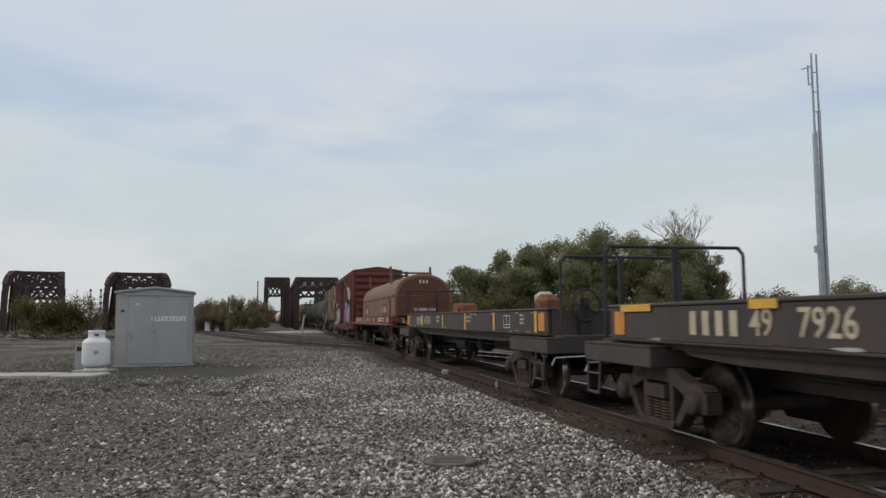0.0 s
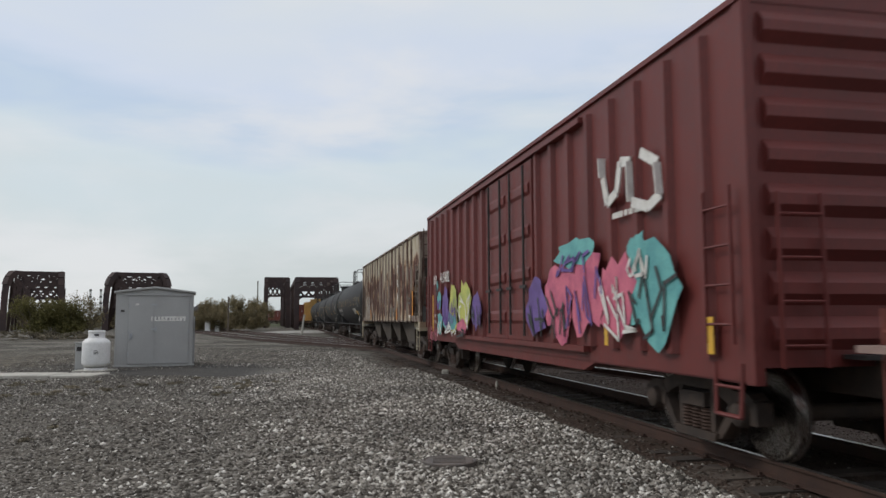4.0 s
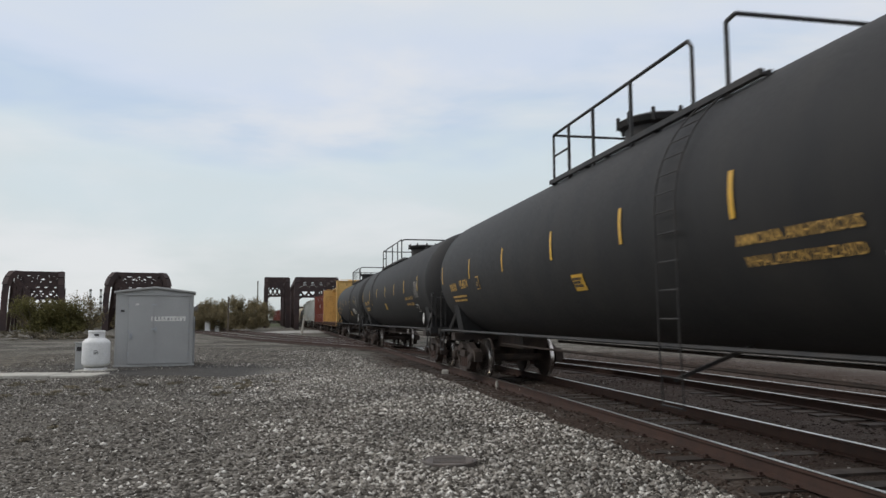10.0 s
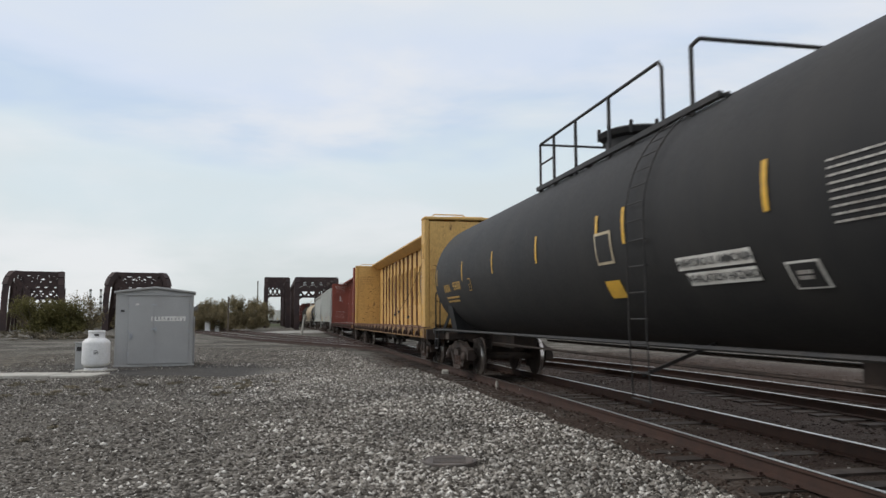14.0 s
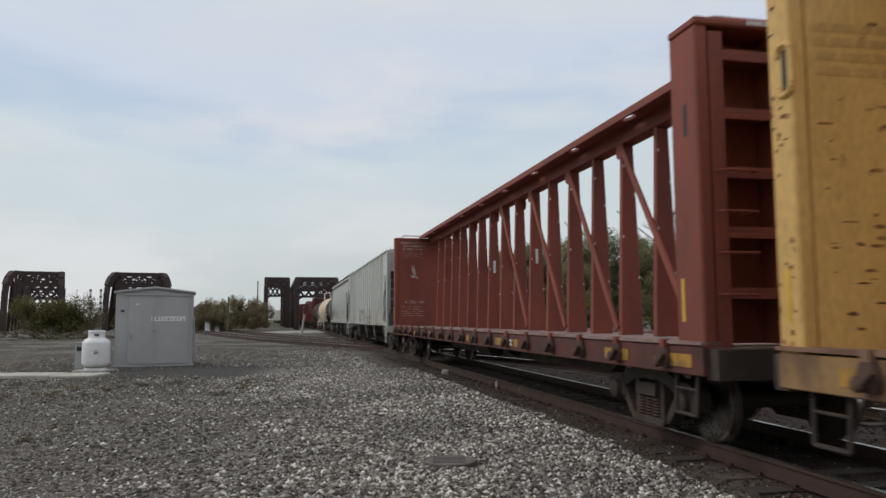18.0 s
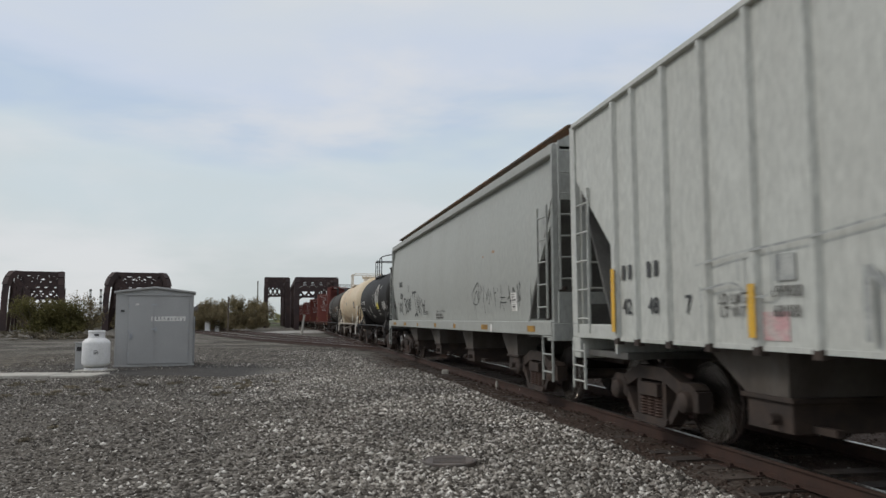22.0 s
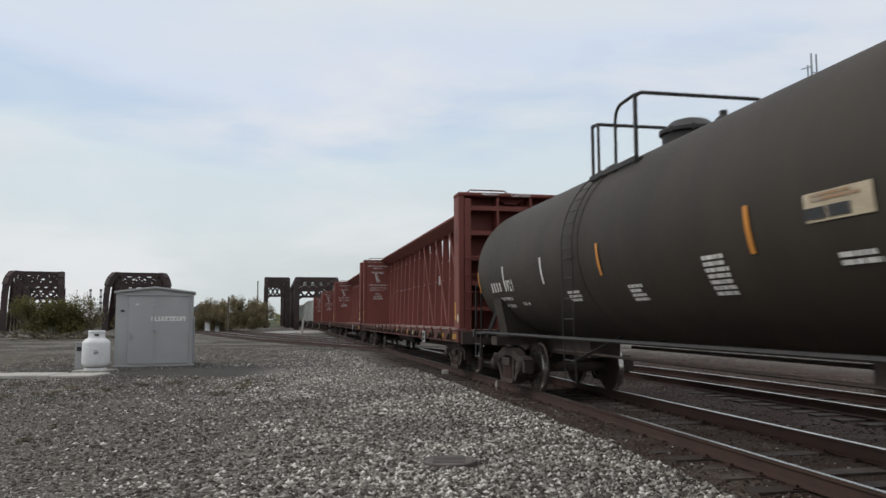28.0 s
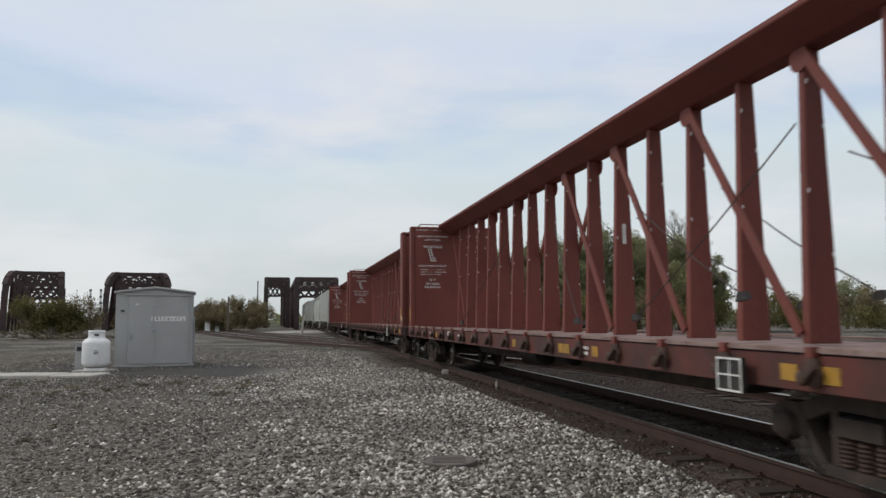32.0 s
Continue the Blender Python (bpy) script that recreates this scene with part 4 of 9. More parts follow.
def coil_hood_car(middle):
    half, hw, hh = 8.05, 1.17, 6.2
    car = rolling("coil_car", "tan covered steel coil car with a round-topped hood", "freight car", middle, half, 5.5)
    n, rows = 20, []

    def arch(x, w, low, knee, rise):
        return [(x, w, low), (x, w, knee)] + [(x, w * math.cos(math.pi * i / n), knee + rise * math.sin(math.pi * i / n) ** 0.85) for i in range(1, n)] + [(x, -w, knee), (x, -w, low)]
    for x, k in ((-hh, 0.93), (-hh + 0.06, 0.99), (-hh + 0.2, 1.0), (hh - 0.2, 1.0), (hh - 0.06, 0.99), (hh, 0.93)):
        rows.append([(p[0], p[1] * k, 1.5 + (p[2] - 1.5) * k) for p in arch(x, hw, 1.50, 2.31, 0.93)])
    hood = part("hood", Shape().loft(rows, True, True), COILTAN, car, "tan painted steel hood with rust stains", smooth=True)
    for e in (-1, 1):
        part("hood_end", Shape().loft([arch(e * (hh + 0.008), hw * 0.90, 1.52, 2.26, 0.86), arch(e * (hh + 0.04), hw * 0.90, 1.52, 2.26, 0.86)]), COILEND, hood, "rust-brown end of the hood")
        x = e * (hh + 0.05)
        door = Shape()
        for a, b in (((0.72, 1.6), (0.72, 2.55)), ((-0.72, 1.6), (-0.72, 2.55)), ((0.72, 2.55), (-0.72, 2.55)), ((0.72, 2.05), (-0.72, 2.05))):
            door.beam((x, *a), (x, *b), 0.03, 0.03)
        part("end_stiffener", door, COILEND, hood)
    for y in (hw, -hw):
        k = 1 if y > 0 else -1
        part("hood_seam", Shape().box(-hh + 0.05, hh - 0.05, min(y, y + k * 0.02), max(y, y + k * 0.02), 2.30, 2.33), COILEND, hood)
        part("hood_lip", Shape().box(-hh + 0.05, hh - 0.05, min(y - k * 0.02, y + k * 0.05), max(y - k * 0.02, y + k * 0.05), 1.48, 1.53), BLACKST, hood)
        for i in range(9):
            x = -5.9 + i * 1.475
            part("hood_stay", Shape().box(x - 0.02, x + 0.02, min(y, y + k * 0.035), max(y, y + k * 0.035), 2.26, 2.38), COILEND, hood)
    for x, dx in ((-3.47, 0.50), (4.63, 0.47)):
        for y in (0.9, -0.9):
            part("lifting_guide", Shape().beam((x, y, 2.75), (x + dx, y, 3.72), 0.09, 0.09), COILEND, hood)
        part("lifting_bar", Shape().beam((x + dx * 0.72, 0.86, 3.44), (x + dx * 0.72, -0.86, 3.44), 0.08, 0.08), COILEND, hood)
    s = Shape()
    for a in (0.36, -0.36):
        arc = [(0.22 + 0.30 * math.cos(math.pi * i / 8), a, 3.38 + 0.30 * math.sin(math.pi * i / 8)) for i in range(9)]
        s.pipe([(0.64, a, 3.0)] + arc + [(-0.20, a, 3.0)], 0.05)
    for i in (1, 4, 7):
        t = math.pi * i / 8
        s.beam((0.22 + 0.30 * math.cos(t), -0.36, 3.38 + 0.30 * math.sin(t)), (0.22 + 0.30 * math.cos(t), 0.36, 3.38 + 0.30 * math.sin(t)), 0.12, 0.05)
    part("lifting_eye", s, BLACKST, hood, "dark arched lifting bracket")
    for y in (1.44, -1.44):
        k = 1 if y > 0 else -1
        part("side_sill", Shape().box(-7.0, 7.0, y - 0.07, y + 0.07, 1.21, 1.48), OXIDE, car, bevel=0.01)
        part("sill_top", Shape().box(-7.0, 7.0, min(y - k * 0.07, k * hw), max(y - k * 0.07, k * hw), 1.44, 1.475), OXIDE, car)
        part("walkway", Shape().box(-7.4, 7.4, y - 0.12 + k * 0.1, y + 0.12 + k * 0.1, 1.15, 1.20), OXIDE_D, car)
        part("lower_frame", Shape().slab([(-7.3, 1.15), (-7.3, 0.98), (-4.2, 0.98), (-2.4, 0.56), (2.4, 0.56), (4.2, 0.98), (7.3, 0.98), (7.3, 1.15)], "y", y * 0.36 - 0.05, y * 0.36 + 0.05), BLACKST, car)
    part("floor", Shape().box(-7.5, 7.5, -1.36, 1.36, 1.05, 1.14), GRIME, car)
    part("centre_sill", Shape().box(-7.5, 7.5, -0.25, 0.25, 0.62, 1.0), GRIME, car)
    for e in (-1, 1):
        s = Shape().pipe([(e * 7.4, 1.3, 1.1), (e * 7.4, 1.3, 2.2), (e * 7.4, 1.22, 2.28), (e * 7.4, 0.35, 2.28)], 0.024)
        s.rod((e * 7.4, 0.6, 1.1), (e * 7.4, 0.6, 2.28), 0.02)
        part("end_handrail", s, OXIDE, car)
        part("side_handrail", Shape().pipe([(e * 6.45, 1.42, 1.4), (e * 6.45, 1.42, 2.15), (e * 6.62, 1.42, 2.2), (e * 6.62, 1.42, 1.2)], 0.022), OXIDE, car)
        ladder(car, e * 7.15, 1.46, 0.50, 1.45, 0.42, 3, OXIDE)
        part("bolster_beam", Shape().box(e * 5.5 - 0.2, e * 5.5 + 0.2, -1.35, 1.35, 0.80, 1.05), GRIME, car)
        part("notice_plate", Shape().box(e * 5.05 - 0.16, e * 5.05 + 0.16, 1.36, 1.38, 0.90, 1.15), OXIDE, car)
    for x, w in ((-3.13, 1.0), (3.87, 1.0)):
        paint_flat(patch(w, 0.56), x, 1.80, hw + 0.006, car, COILEND, "mark_panel")
        paint_flat(marks(3, 0.36), x, 1.80, hw + 0.012, car, WHITE, "owner_mark")
    paint_flat(marks(3, 0.15), 4.95, 1.36, 1.515, car, WHITE, "owner_mark")
    paint_flat(letters("7639", 0.20, 0.004), 4.42, 1.36, 1.515, car, WHITE, "car_number")
    paint_flat(marks(3, 0.2), 0, 2.90, 0, car, WHITE, "owner_mark", ends=-hh - 0.045)
    paint_flat(bars(1.1, 0.16, 1, 0.3, 5), 0, 1.75, 0, car, DULLWHITE, "end_lettering", ends=-hh - 0.045)
    for x, w, m in ((-6.45, 0.2, REFLECT), (-3.55, 0.24, ORANGE), (-1.85, 0.2, ORANGE), (-0.15, 0.16, ORANGE), (3.75, 0.25, ORANGE), (5.55, 0.2, REFLECT)):
        part("reflector", Shape().box(x - w, x + w, 1.512, 1.518, 1.27, 1.44), m, car)
    for z, a, b in ((1.40, "LD LMT", "231200"), (1.28, "LT WT", "54800")):
        paint_flat(letters(a, 0.115, 0.002), 2.22, z, 1.514, car, WHITE, "weight_line")
        paint_flat(letters(b, 0.115, 0.002), 1.80, z, 1.514, car, WHITE, "weight_line")
    for x, w in ((0.7, 0.5), (-4.3, 1.0), (-5.2, 0.36)):
        paint_flat(bars(w, 0.18, 2, 0.4, int(x * 10)), x, 1.35, 1.514, car, WHITE, "weight_lines")
    paint_flat(letters("What's up", 0.24), -1.9, 1.80, hw + 0.006, car, DULLWHITE, "chalk_writing", lean=0.0)
    paint_flat(scrawl(0.7, 0.14, 3, 0.012, 8), -0.75, 1.74, hw + 0.006, car, DULLWHITE, "chalk_marks")
    arc = Shape().pipe([(-3.80 - 0.12 * math.sin(t), hw + 0.006, 1.86 - 0.14 * math.cos(t)) for t in (-0.6, -0.2, 0.3, 0.8, 1.3)], 0.012, 4)
    part("chalk_smile", arc, DULLWHITE, car)
    brake_gear(car)
    return car


def box_car(middle):
    half, hl = 8.7, 7.8
    car = rolling("boxcar", "oxide red ribbed boxcar with sprayed graffiti along its lower side", "freight car", middle, half, 6.2)
    part("side_wall", Shape().box(-hl, hl, 1.44, 1.48, 0.82, 4.28), BOXRED, car)
    part("side_wall", Shape().box(-hl, hl, -1.48, -1.44, 0.82, 4.28), BOXRED, car)
    part("floor", Shape().box(-hl, hl, -1.44, 1.44, 0.98, 1.08), BOXRED, car)
    for x in [-7.2 + i * 0.72 for i in range(8)] + [1.35 + i * 0.72 for i in range(9)]:
        part("side_rib", Shape().slab([(x - 0.10, 1.48), (x + 0.10, 1.48), (x + 0.055, 1.55), (x - 0.055, 1.55)], "z", 1.02, 4.16), BOXRED, car)
    for d, x in enumerate((-1.27, 0.17)):
        dr = part("door", Shape().box(x - 0.71, x + 0.71, 1.49, 1.55, 1.02, 4.06), BOXRED, car, "sliding steel door", bevel=0.01)
        for i in range(4):
            z = 1.42 + i * 0.72
            part("door_rib", Shape().slab([(1.55, z - 0.12), (1.585, z - 0.06), (1.585, z + 0.06), (1.55, z + 0.12)], "x", x - 0.62, x + 0.62), BOXRED, dr)
        for o in (-0.4, 0.4):
            part("lock_bar", Shape().rod((x + o, 1.60, 1.1), (x + o, 1.60, 4.0), 0.022), BLACKST, dr)
            part("lock_handle", Shape().box(x + o - 0.16, x + o + 0.16, 1.60, 1.63, 1.9, 1.95), BLACKST, dr)
    part("door_track", Shape().box(-4.2, 4.2, 1.48, 1.58, 0.94, 1.02).box(-4.2, 4.2, 1.48, 1.60, 4.08, 4.16), BOXRED, car)
    for e in (-1, 1):
        x = e * hl
        end = part("end_wall", Shape().box(x - 0.04, x + 0.04, -1.44, 1.44, 0.95, 4.3), BOXRED, car)
        s = Shape()
        for i in range(8):
            z = 1.25 + i * 0.40
            s.slab([(x + e * 0.04, z - 0.15), (x + e * 0.12, z - 0.05), (x + e * 0.12, z + 0.05), (x + e * 0.04, z + 0.15)], "y", -1.3, 1.3)
        part("end_corrugation", s, BOXRED, end)
        part("corner_post", Shape().box(x - 0.09, x + 0.05, 1.40, 1.50, 0.80, 4.3), BOXRED, car)
        ladder(car, x - e * 0.34, 1.56, 1.15, 2.6, 0.44, 4, BOXRED)
        ladder(car, x + e * 0.17, 1.05, 0.95, 2.5, 0.44, 4, BOXRED, "y")
        stirrup(car, x - e * 0.34, 1.48, BOXRED, 0.98)
        part("end_platform", Shape().box(x + e * 0.06, x + e * 0.34, -0.6, 0.6, 1.02, 1.06), BLACKST, car)
    part("roof", Shape().slab([(-1.52, 4.28), (1.52, 4.28), (1.52, 4.34), (0, 4.56), (-1.52, 4.34)], "x", -hl - 0.05, hl + 0.05), BOXRED, car)
    for i in range(11):
        x = -7.2 + i * 1.44
        part("roof_seam", Shape().slab([(-1.5, 4.33), (1.5, 4.33), (0, 4.59)], "x", x - 0.03, x + 0.03), BOXRED, car)
    part("side_sill", Shape().slab([(-hl, 1.0), (-hl, 0.80), (-4.3, 0.80), (-3.9, 0.68), (3.9, 0.68), (4.3, 0.80), (hl, 0.80), (hl, 1.0)], "y", 1.36, 1.46), BOXRED, car)
    part("centre_sill", Shape().box(-8.1, 8.1, -0.25, 0.25, 0.66, 1.0), GRIME, car)
    # owner's mark as a plain looping band, number, weights
    s = Shape()
    pts = [(5.55, 2.95), (5.95, 2.75), (6.0, 2.40), (5.7, 2.3), (5.3, 2.42), (5.28, 2.9), (5.02, 2.95), (4.9, 2.6), (4.62, 2.5), (4.5, 2.85), (4.48, 3.1)]
    pts = [(-x - 0.45, z + 0.32) for x, z in pts]
    for a, b in zip(pts, pts[1:]):
        s.beam((a[0], 1.575, a[1]), (b[0], 1.575, b[1]), 0.02, 0.12)
    part("owner_mark", s, WHITE, car)
    paint_flat(marks(2, 0.34), 6.37, 2.44, 1.56, car, WHITE, "owner_mark")
    paint_flat(letters("415482", 0.38, 0.007), 5.1, 2.44, 1.56, car, WHITE, "car_number")
    paint_flat(letters("415482", 0.2, 0.004), -0.6, 3.98, 0, car, WHITE, "car_number", ends=-hl - 0.045)
    for z, a, b in ((1.46, "LD.LMT", "192700"), (1.30, "LT.WT.", "70300")):
        paint_flat(letters(a, 0.11), 6.40, z, 1.556, car, WHITE, "weight_line")
        paint_flat(letters(b, 0.11), 5.61, z, 1.556, car, WHITE, "weight_line")
    paint_flat(bars(1.0, 0.12, 1, 0.4, 2), -5.66, 2.62, 1.556, car, WHITE, "small_lettering")
    for x in (-7.3, -4.9, 6.68, 4.2):
        part("reflector", Shape().box(x - 0.05, x + 0.05, 1.556, 1.562, 1.05, 2.05 if x > 6 else 1.4), REFLECT, car)
    rnd = random.Random(11)
    for i, (x, z, w, h, m) in enumerate(((-6.2, 1.55, 1.2, 1.0, TEAL), (-5.3, 1.5, 1.1, 0.95, PINK), (-4.3, 1.62, 1.3, 1.1, PINK), (-3.3, 1.5, 1.2, 1.0, PINK), (-5.9, 2.0, 0.5, 0.4, TEAL),
                                         (-3.9, 2.15, 1.5, 0.35, TEAL), (-2.3, 1.4, 1.0, 0.8, PURPLE), (2.7, 1.55, 1.3, 1.0, LIME), (3.9, 1.5, 1.1, 1.0, LIME), (1.6, 1.4, 0.9, 0.7, PURPLE),
                                         (4.3, 1.15, 1.6, 0.4, TEAL), (5.6, 1.72, 0.5, 0.42, TEAL), (5.85, 2.1, 0.22, 0.25, TEAL), (5.5, 1.15, 0.7, 0.5, TEAL), (4.8, 1.5, 0.8, 0.9, PURPLE), (3.0, 1.05, 0.9, 0.3, PINK))):
        paint_flat(blob(w * 1.15, h * 1.35, i), x, z + 0.15, 1.592 + 0.001 * i, car, m, "graffiti")
        paint_flat(scrawl(w * 0.9, h * 0.8, 4, 0.045, i + 40), x, z, 1.612 + 0.001 * i, car, (INK, WHITE, PURPLE)[i % 3], "graffiti_outline")
    paint_flat(scrawl(1.0, 0.4, 6, 0.03, 77), 6.4, 0.98, 1.6, car, PINK, "graffiti")
    brake_gear(car)
    return car


def bulge(u):
    """Half width of a smooth hopper's flank, from sill (0) to eave (1)."""
    return 1.36 + 0.10 * math.sin(math.pi * min(1, u * 1.05)) - 0.06 * u


def hopper(middle, half, hl, zt, zb, paint, rib, dark, ribs, name, label, centres, pockets, rounded=False):
    """A covered hopper: ribbed or smooth flanks, sloped ends open under the slope sheets, chutes below."""
    car = rolling(name, label, "freight car", middle, half, centres)
    e0 = hl - 1.25
    # side posts stand closer towards the ends on the long ribbed type
    rib_x = [-hl + 0.22 + i * (2 * hl - 0.44) / (ribs - 1) for i in range(ribs)]
    if ribs == 19:
        half_x = (1.02, 2.04, 3.02, 4.0, 4.78, 5.57, 6.37, 7.15, 7.72)
        rib_x = [-x for x in half_x] + [0.0] + list(half_x)
    if ribs == 16:
        rib_x = [6.8, 5.88, 4.92, 3.99, 3.07, 2.15, 1.23, 0.31, -0.61, -1.46, -2.33, -3.22, -4.19, -5.1, -6.0, -6.79]
    knee = zb + (zt - zb) * 0.39
    high = zt - 0.8
    prof = [(-hl, zt), (hl, zt), (hl, high), (e0 + 0.04, knee), (e0, zb), (-e0, zb), (-e0 - 0.04, knee), (-hl, high)]
    if not rounded:
        for y in (1, -1):
            part("side_wall", Shape().slab(prof, "y", y * 1.45 - 0.02, y * 1.45 + 0.02), paint, car)
        for i in range(ribs):
            x = rib_x[i]
            lo = zb if abs(x) < e0 else knee + (abs(x) - e0) / (hl - e0) * (high - knee)
            part("side_post", Shape().slab([(x - 0.06, 1.468), (x + 0.06, 1.468), (x + 0.03, 1.525), (x - 0.03, 1.525)], "z", lo, zt - 0.05), rib, car)
        part("top_chord", Shape().box(-hl, hl, 1.44, 1.53, zt - 0.05, zt + 0.02).box(-hl, hl, -1.53, -1.44, zt - 0.05, zt + 0.02), rib, car, bevel=0.01)
        part("roof", Shape().slab([(-1.50, zt), (1.50, zt), (0.8, zt + 0.16), (-0.8, zt + 0.16)], "x", -hl, hl), rib, car)
    else:
        # flank bulges out between eave and sill, as a curved sheet
        for y in (1, -1):
            rows = []
            for i in range(17):
                u = i / 16
                z = zb + (zt - zb) * u
                b = bulge(u)
                he = e0 + (hl - e0) * min(1, max(0, (u - 0.1) / 0.5))
                rows.append([(-he, y * b, z), (he, y * b, z), (he, y * (b - 0.05), z), (-he, y * (b - 0.05), z)])
            part("side_wall", Shape().loft(rows), paint, car, smooth=True)
        part("top_chord", Shape().box(-hl, hl, 1.28, 1.42, zt - 0.08, zt + 0.10).box(-hl, hl, -1.42, -1.28, zt - 0.08, zt + 0.10), paint, car, bevel=0.02)
        part("roof", Shape().loft([[(x, 1.34 * math.cos(math.pi * i / 12), zt + 0.05 + 0.34 * math.sin(math.pi * i / 12)) for i in range(13)] for x in (-hl, hl)]), paint, car, smooth=True)
    for y in (1.45, -1.45):
        if rounded:
            part("side_sill", Shape().box(-hl - 0.1, hl + 0.1, y - 0.07, y + 0.07, zb - 0.22, zb), paint, car, bevel=0.01)
        else:
            for e in (-1, 1):
                lo, hi = sorted((e * (e0 - 0.1), e * (hl + 0.15)))
                part("end_side_sill", Shape().box(lo, hi, y - 0.03, y + 0.045, zb - 0.02, zb + 0.17), rib, car, bevel=0.01)
                part("corner_plate", Shape().box(e * (hl + 0.06) - 0.09, e * (hl + 0.06) + 0.09, y - 0.03, y + 0.05, zb + 0.17, zt), rib, car, bevel=0.008)
            part("bottom_flange", Shape().box(-e0, e0, y - 0.03, y + 0.035, zb - 0.03, zb + 0.015), rib, car)
            for i in range(ribs):
                x = rib_x[i]
                if abs(x) < e0 and y > 0:
                    part("jack_lug", Shape().box(x - 0.05, x + 0.05, y - 0.02, y + 0.07, zb - 0.07, zb + 0.01), GRIME, car)
    part("running_board", Shape().box(-hl, hl, -0.42, 0.42, zt + (0.43 if rounded else 0.36), zt + (0.46 if rounded else 0.39)), dark, car)
    for i in range(10):
        x = -hl + 0.5 + i * (2 * hl - 1.0) / 9
        part("hatch", Shape().box(x - 0.5, x + 0.5, -0.36, 0.36, zt + 0.14, zt + 0.32), rib, car)
    if rounded:
        for sd in (1, -1):
            s = Shape()
            for i in range(14):
                x = -hl + 0.2 + i * (2 * hl - 0.4) / 13
                s.beam((x, sd * 0.95, zt + 0.12), (x, sd * 1.08, zt + 0.38), 0.03, 0.03)
            s.beam((-hl, sd * 1.12, zt + 0.39), (hl, sd * 1.12, zt + 0.39), 0.05, 0.03).beam((-hl, sd * 0.60, zt + 0.41), (hl, sd * 0.60, zt + 0.41), 0.05, 0.03)
            for i in range(170):
                x = -hl + i * 2 * hl / 169
                s.beam((x, sd * 0.60, zt + 0.41), (x, sd * 1.12, zt + 0.39), 0.055, 0.03)
            part("roof_walk", s, ROOFRUST, car, "open steel grating walkway")["kind"] = "stuff"
    for e in (-1, 1):
        # dark grey paints in the shade of the end pocket
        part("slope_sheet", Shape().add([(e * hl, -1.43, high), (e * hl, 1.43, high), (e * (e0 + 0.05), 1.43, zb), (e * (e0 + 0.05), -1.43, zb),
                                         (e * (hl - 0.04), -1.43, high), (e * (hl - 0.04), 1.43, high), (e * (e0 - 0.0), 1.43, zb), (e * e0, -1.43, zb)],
                                        [(0, 1, 2, 3), (7, 6, 5, 4), (0, 4, 5, 1), (1, 5, 6, 2), (2, 6, 7, 3), (3, 7, 4, 0)]), dark, car, "sloped end sheet, pocket shade painted in dark grey")
        part("end_bulkhead", Shape().box(e * (hl - 0.02) - 0.03, e * (hl - 0.02) + 0.03, -1.43, 1.43, high - 0.02, zt), rib if not rounded else paint, car)
        part("end_sill", Shape().box(e * (hl + 0.02) - 0.15, e * (hl + 0.02) + 0.15, -1.5, 1.5, zb - 0.30, zb - 0.02), paint, car, bevel=0.01)
        part("inner_bulkhead", Shape().box(e * (e0 + 0.05) - 0.03, e * (e0 + 0.05) + 0.03, -1.42, 1.42, zb - 0.2, knee + 0.1), paint, car)
        # on ribbed cars the plate's shade is painted in with the dark grey
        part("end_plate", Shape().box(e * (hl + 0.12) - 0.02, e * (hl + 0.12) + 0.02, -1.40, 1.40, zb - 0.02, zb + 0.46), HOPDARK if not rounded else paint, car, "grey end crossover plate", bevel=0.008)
        part("pocket_floor", Shape().box(min(e * (e0 + 0.06), e * hl), max(e * (e0 + 0.06), e * hl), -1.40, 1.40, zb - 0.02, zb + 0.02), paint, car)
        part("pocket_pipe", Shape().pipe([(e * (e0 + 0.35), 1.2, zb + 0.02), (e * (e0 + 0.35), 1.2, zb + 0.5), (e * (e0 + 0.7), 1.0, zb + 0.55)], 0.04), GRIME, car)
        for y in (1.38, -1.38):
            part("corner_post", Shape().beam((e * (hl - 0.05), y, zb), (e * (hl - 0.05), y, zt - 0.2), 0.09, 0.09), rib if not rounded else paint, car)
        part("end_brace", Shape().beam((e * (hl - 0.1), 0.5, zb), (e * (hl - 0.1), 0.5, zt - 0.3), 0.07, 0.07).beam((e * (hl - 0.1), -0.5, zb), (e * (hl - 0.1), -0.5, zt - 0.3), 0.07, 0.07), rib, car)
        ladder(car, e * (hl - 0.30), 1.50, zb + 0.05, zt - 0.9 if rounded else zt - 1.0, 0.44, 5, rib if not rounded else paint)
        ladder(car, e * (hl + 0.16), 1.12, zb + 0.5, zt + 0.1, 0.5, 7, rib if not rounded else paint, "y")
        ladder(car, e * (hl - 0.1), 1.50, 0.42, zb - 0.1, 0.44, 3, paint)
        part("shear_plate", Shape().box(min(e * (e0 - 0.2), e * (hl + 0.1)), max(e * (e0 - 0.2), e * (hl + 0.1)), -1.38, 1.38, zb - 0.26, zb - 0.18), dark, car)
    part("centre_sill", Shape().box(-half + 0.6, half - 0.6, -0.25, 0.25, 0.66, 1.0), GRIME, car)
    for f, top, low, back in pockets:
        z1 = 0.70 if paint is not RUSTY else 0.62
        s = Shape()
        ht = [(f - back, -1.22, zb - 0.03), (f + top, -1.22, zb - 0.03), (f + top, 1.22, zb - 0.03), (f - back, 1.22, zb - 0.03)]
        hb = [(f, -1.19, z1), (f + low, -1.19, z1), (f + low, 1.19, z1), (f, 1.19, z1)]
        s.loft([hb, ht])
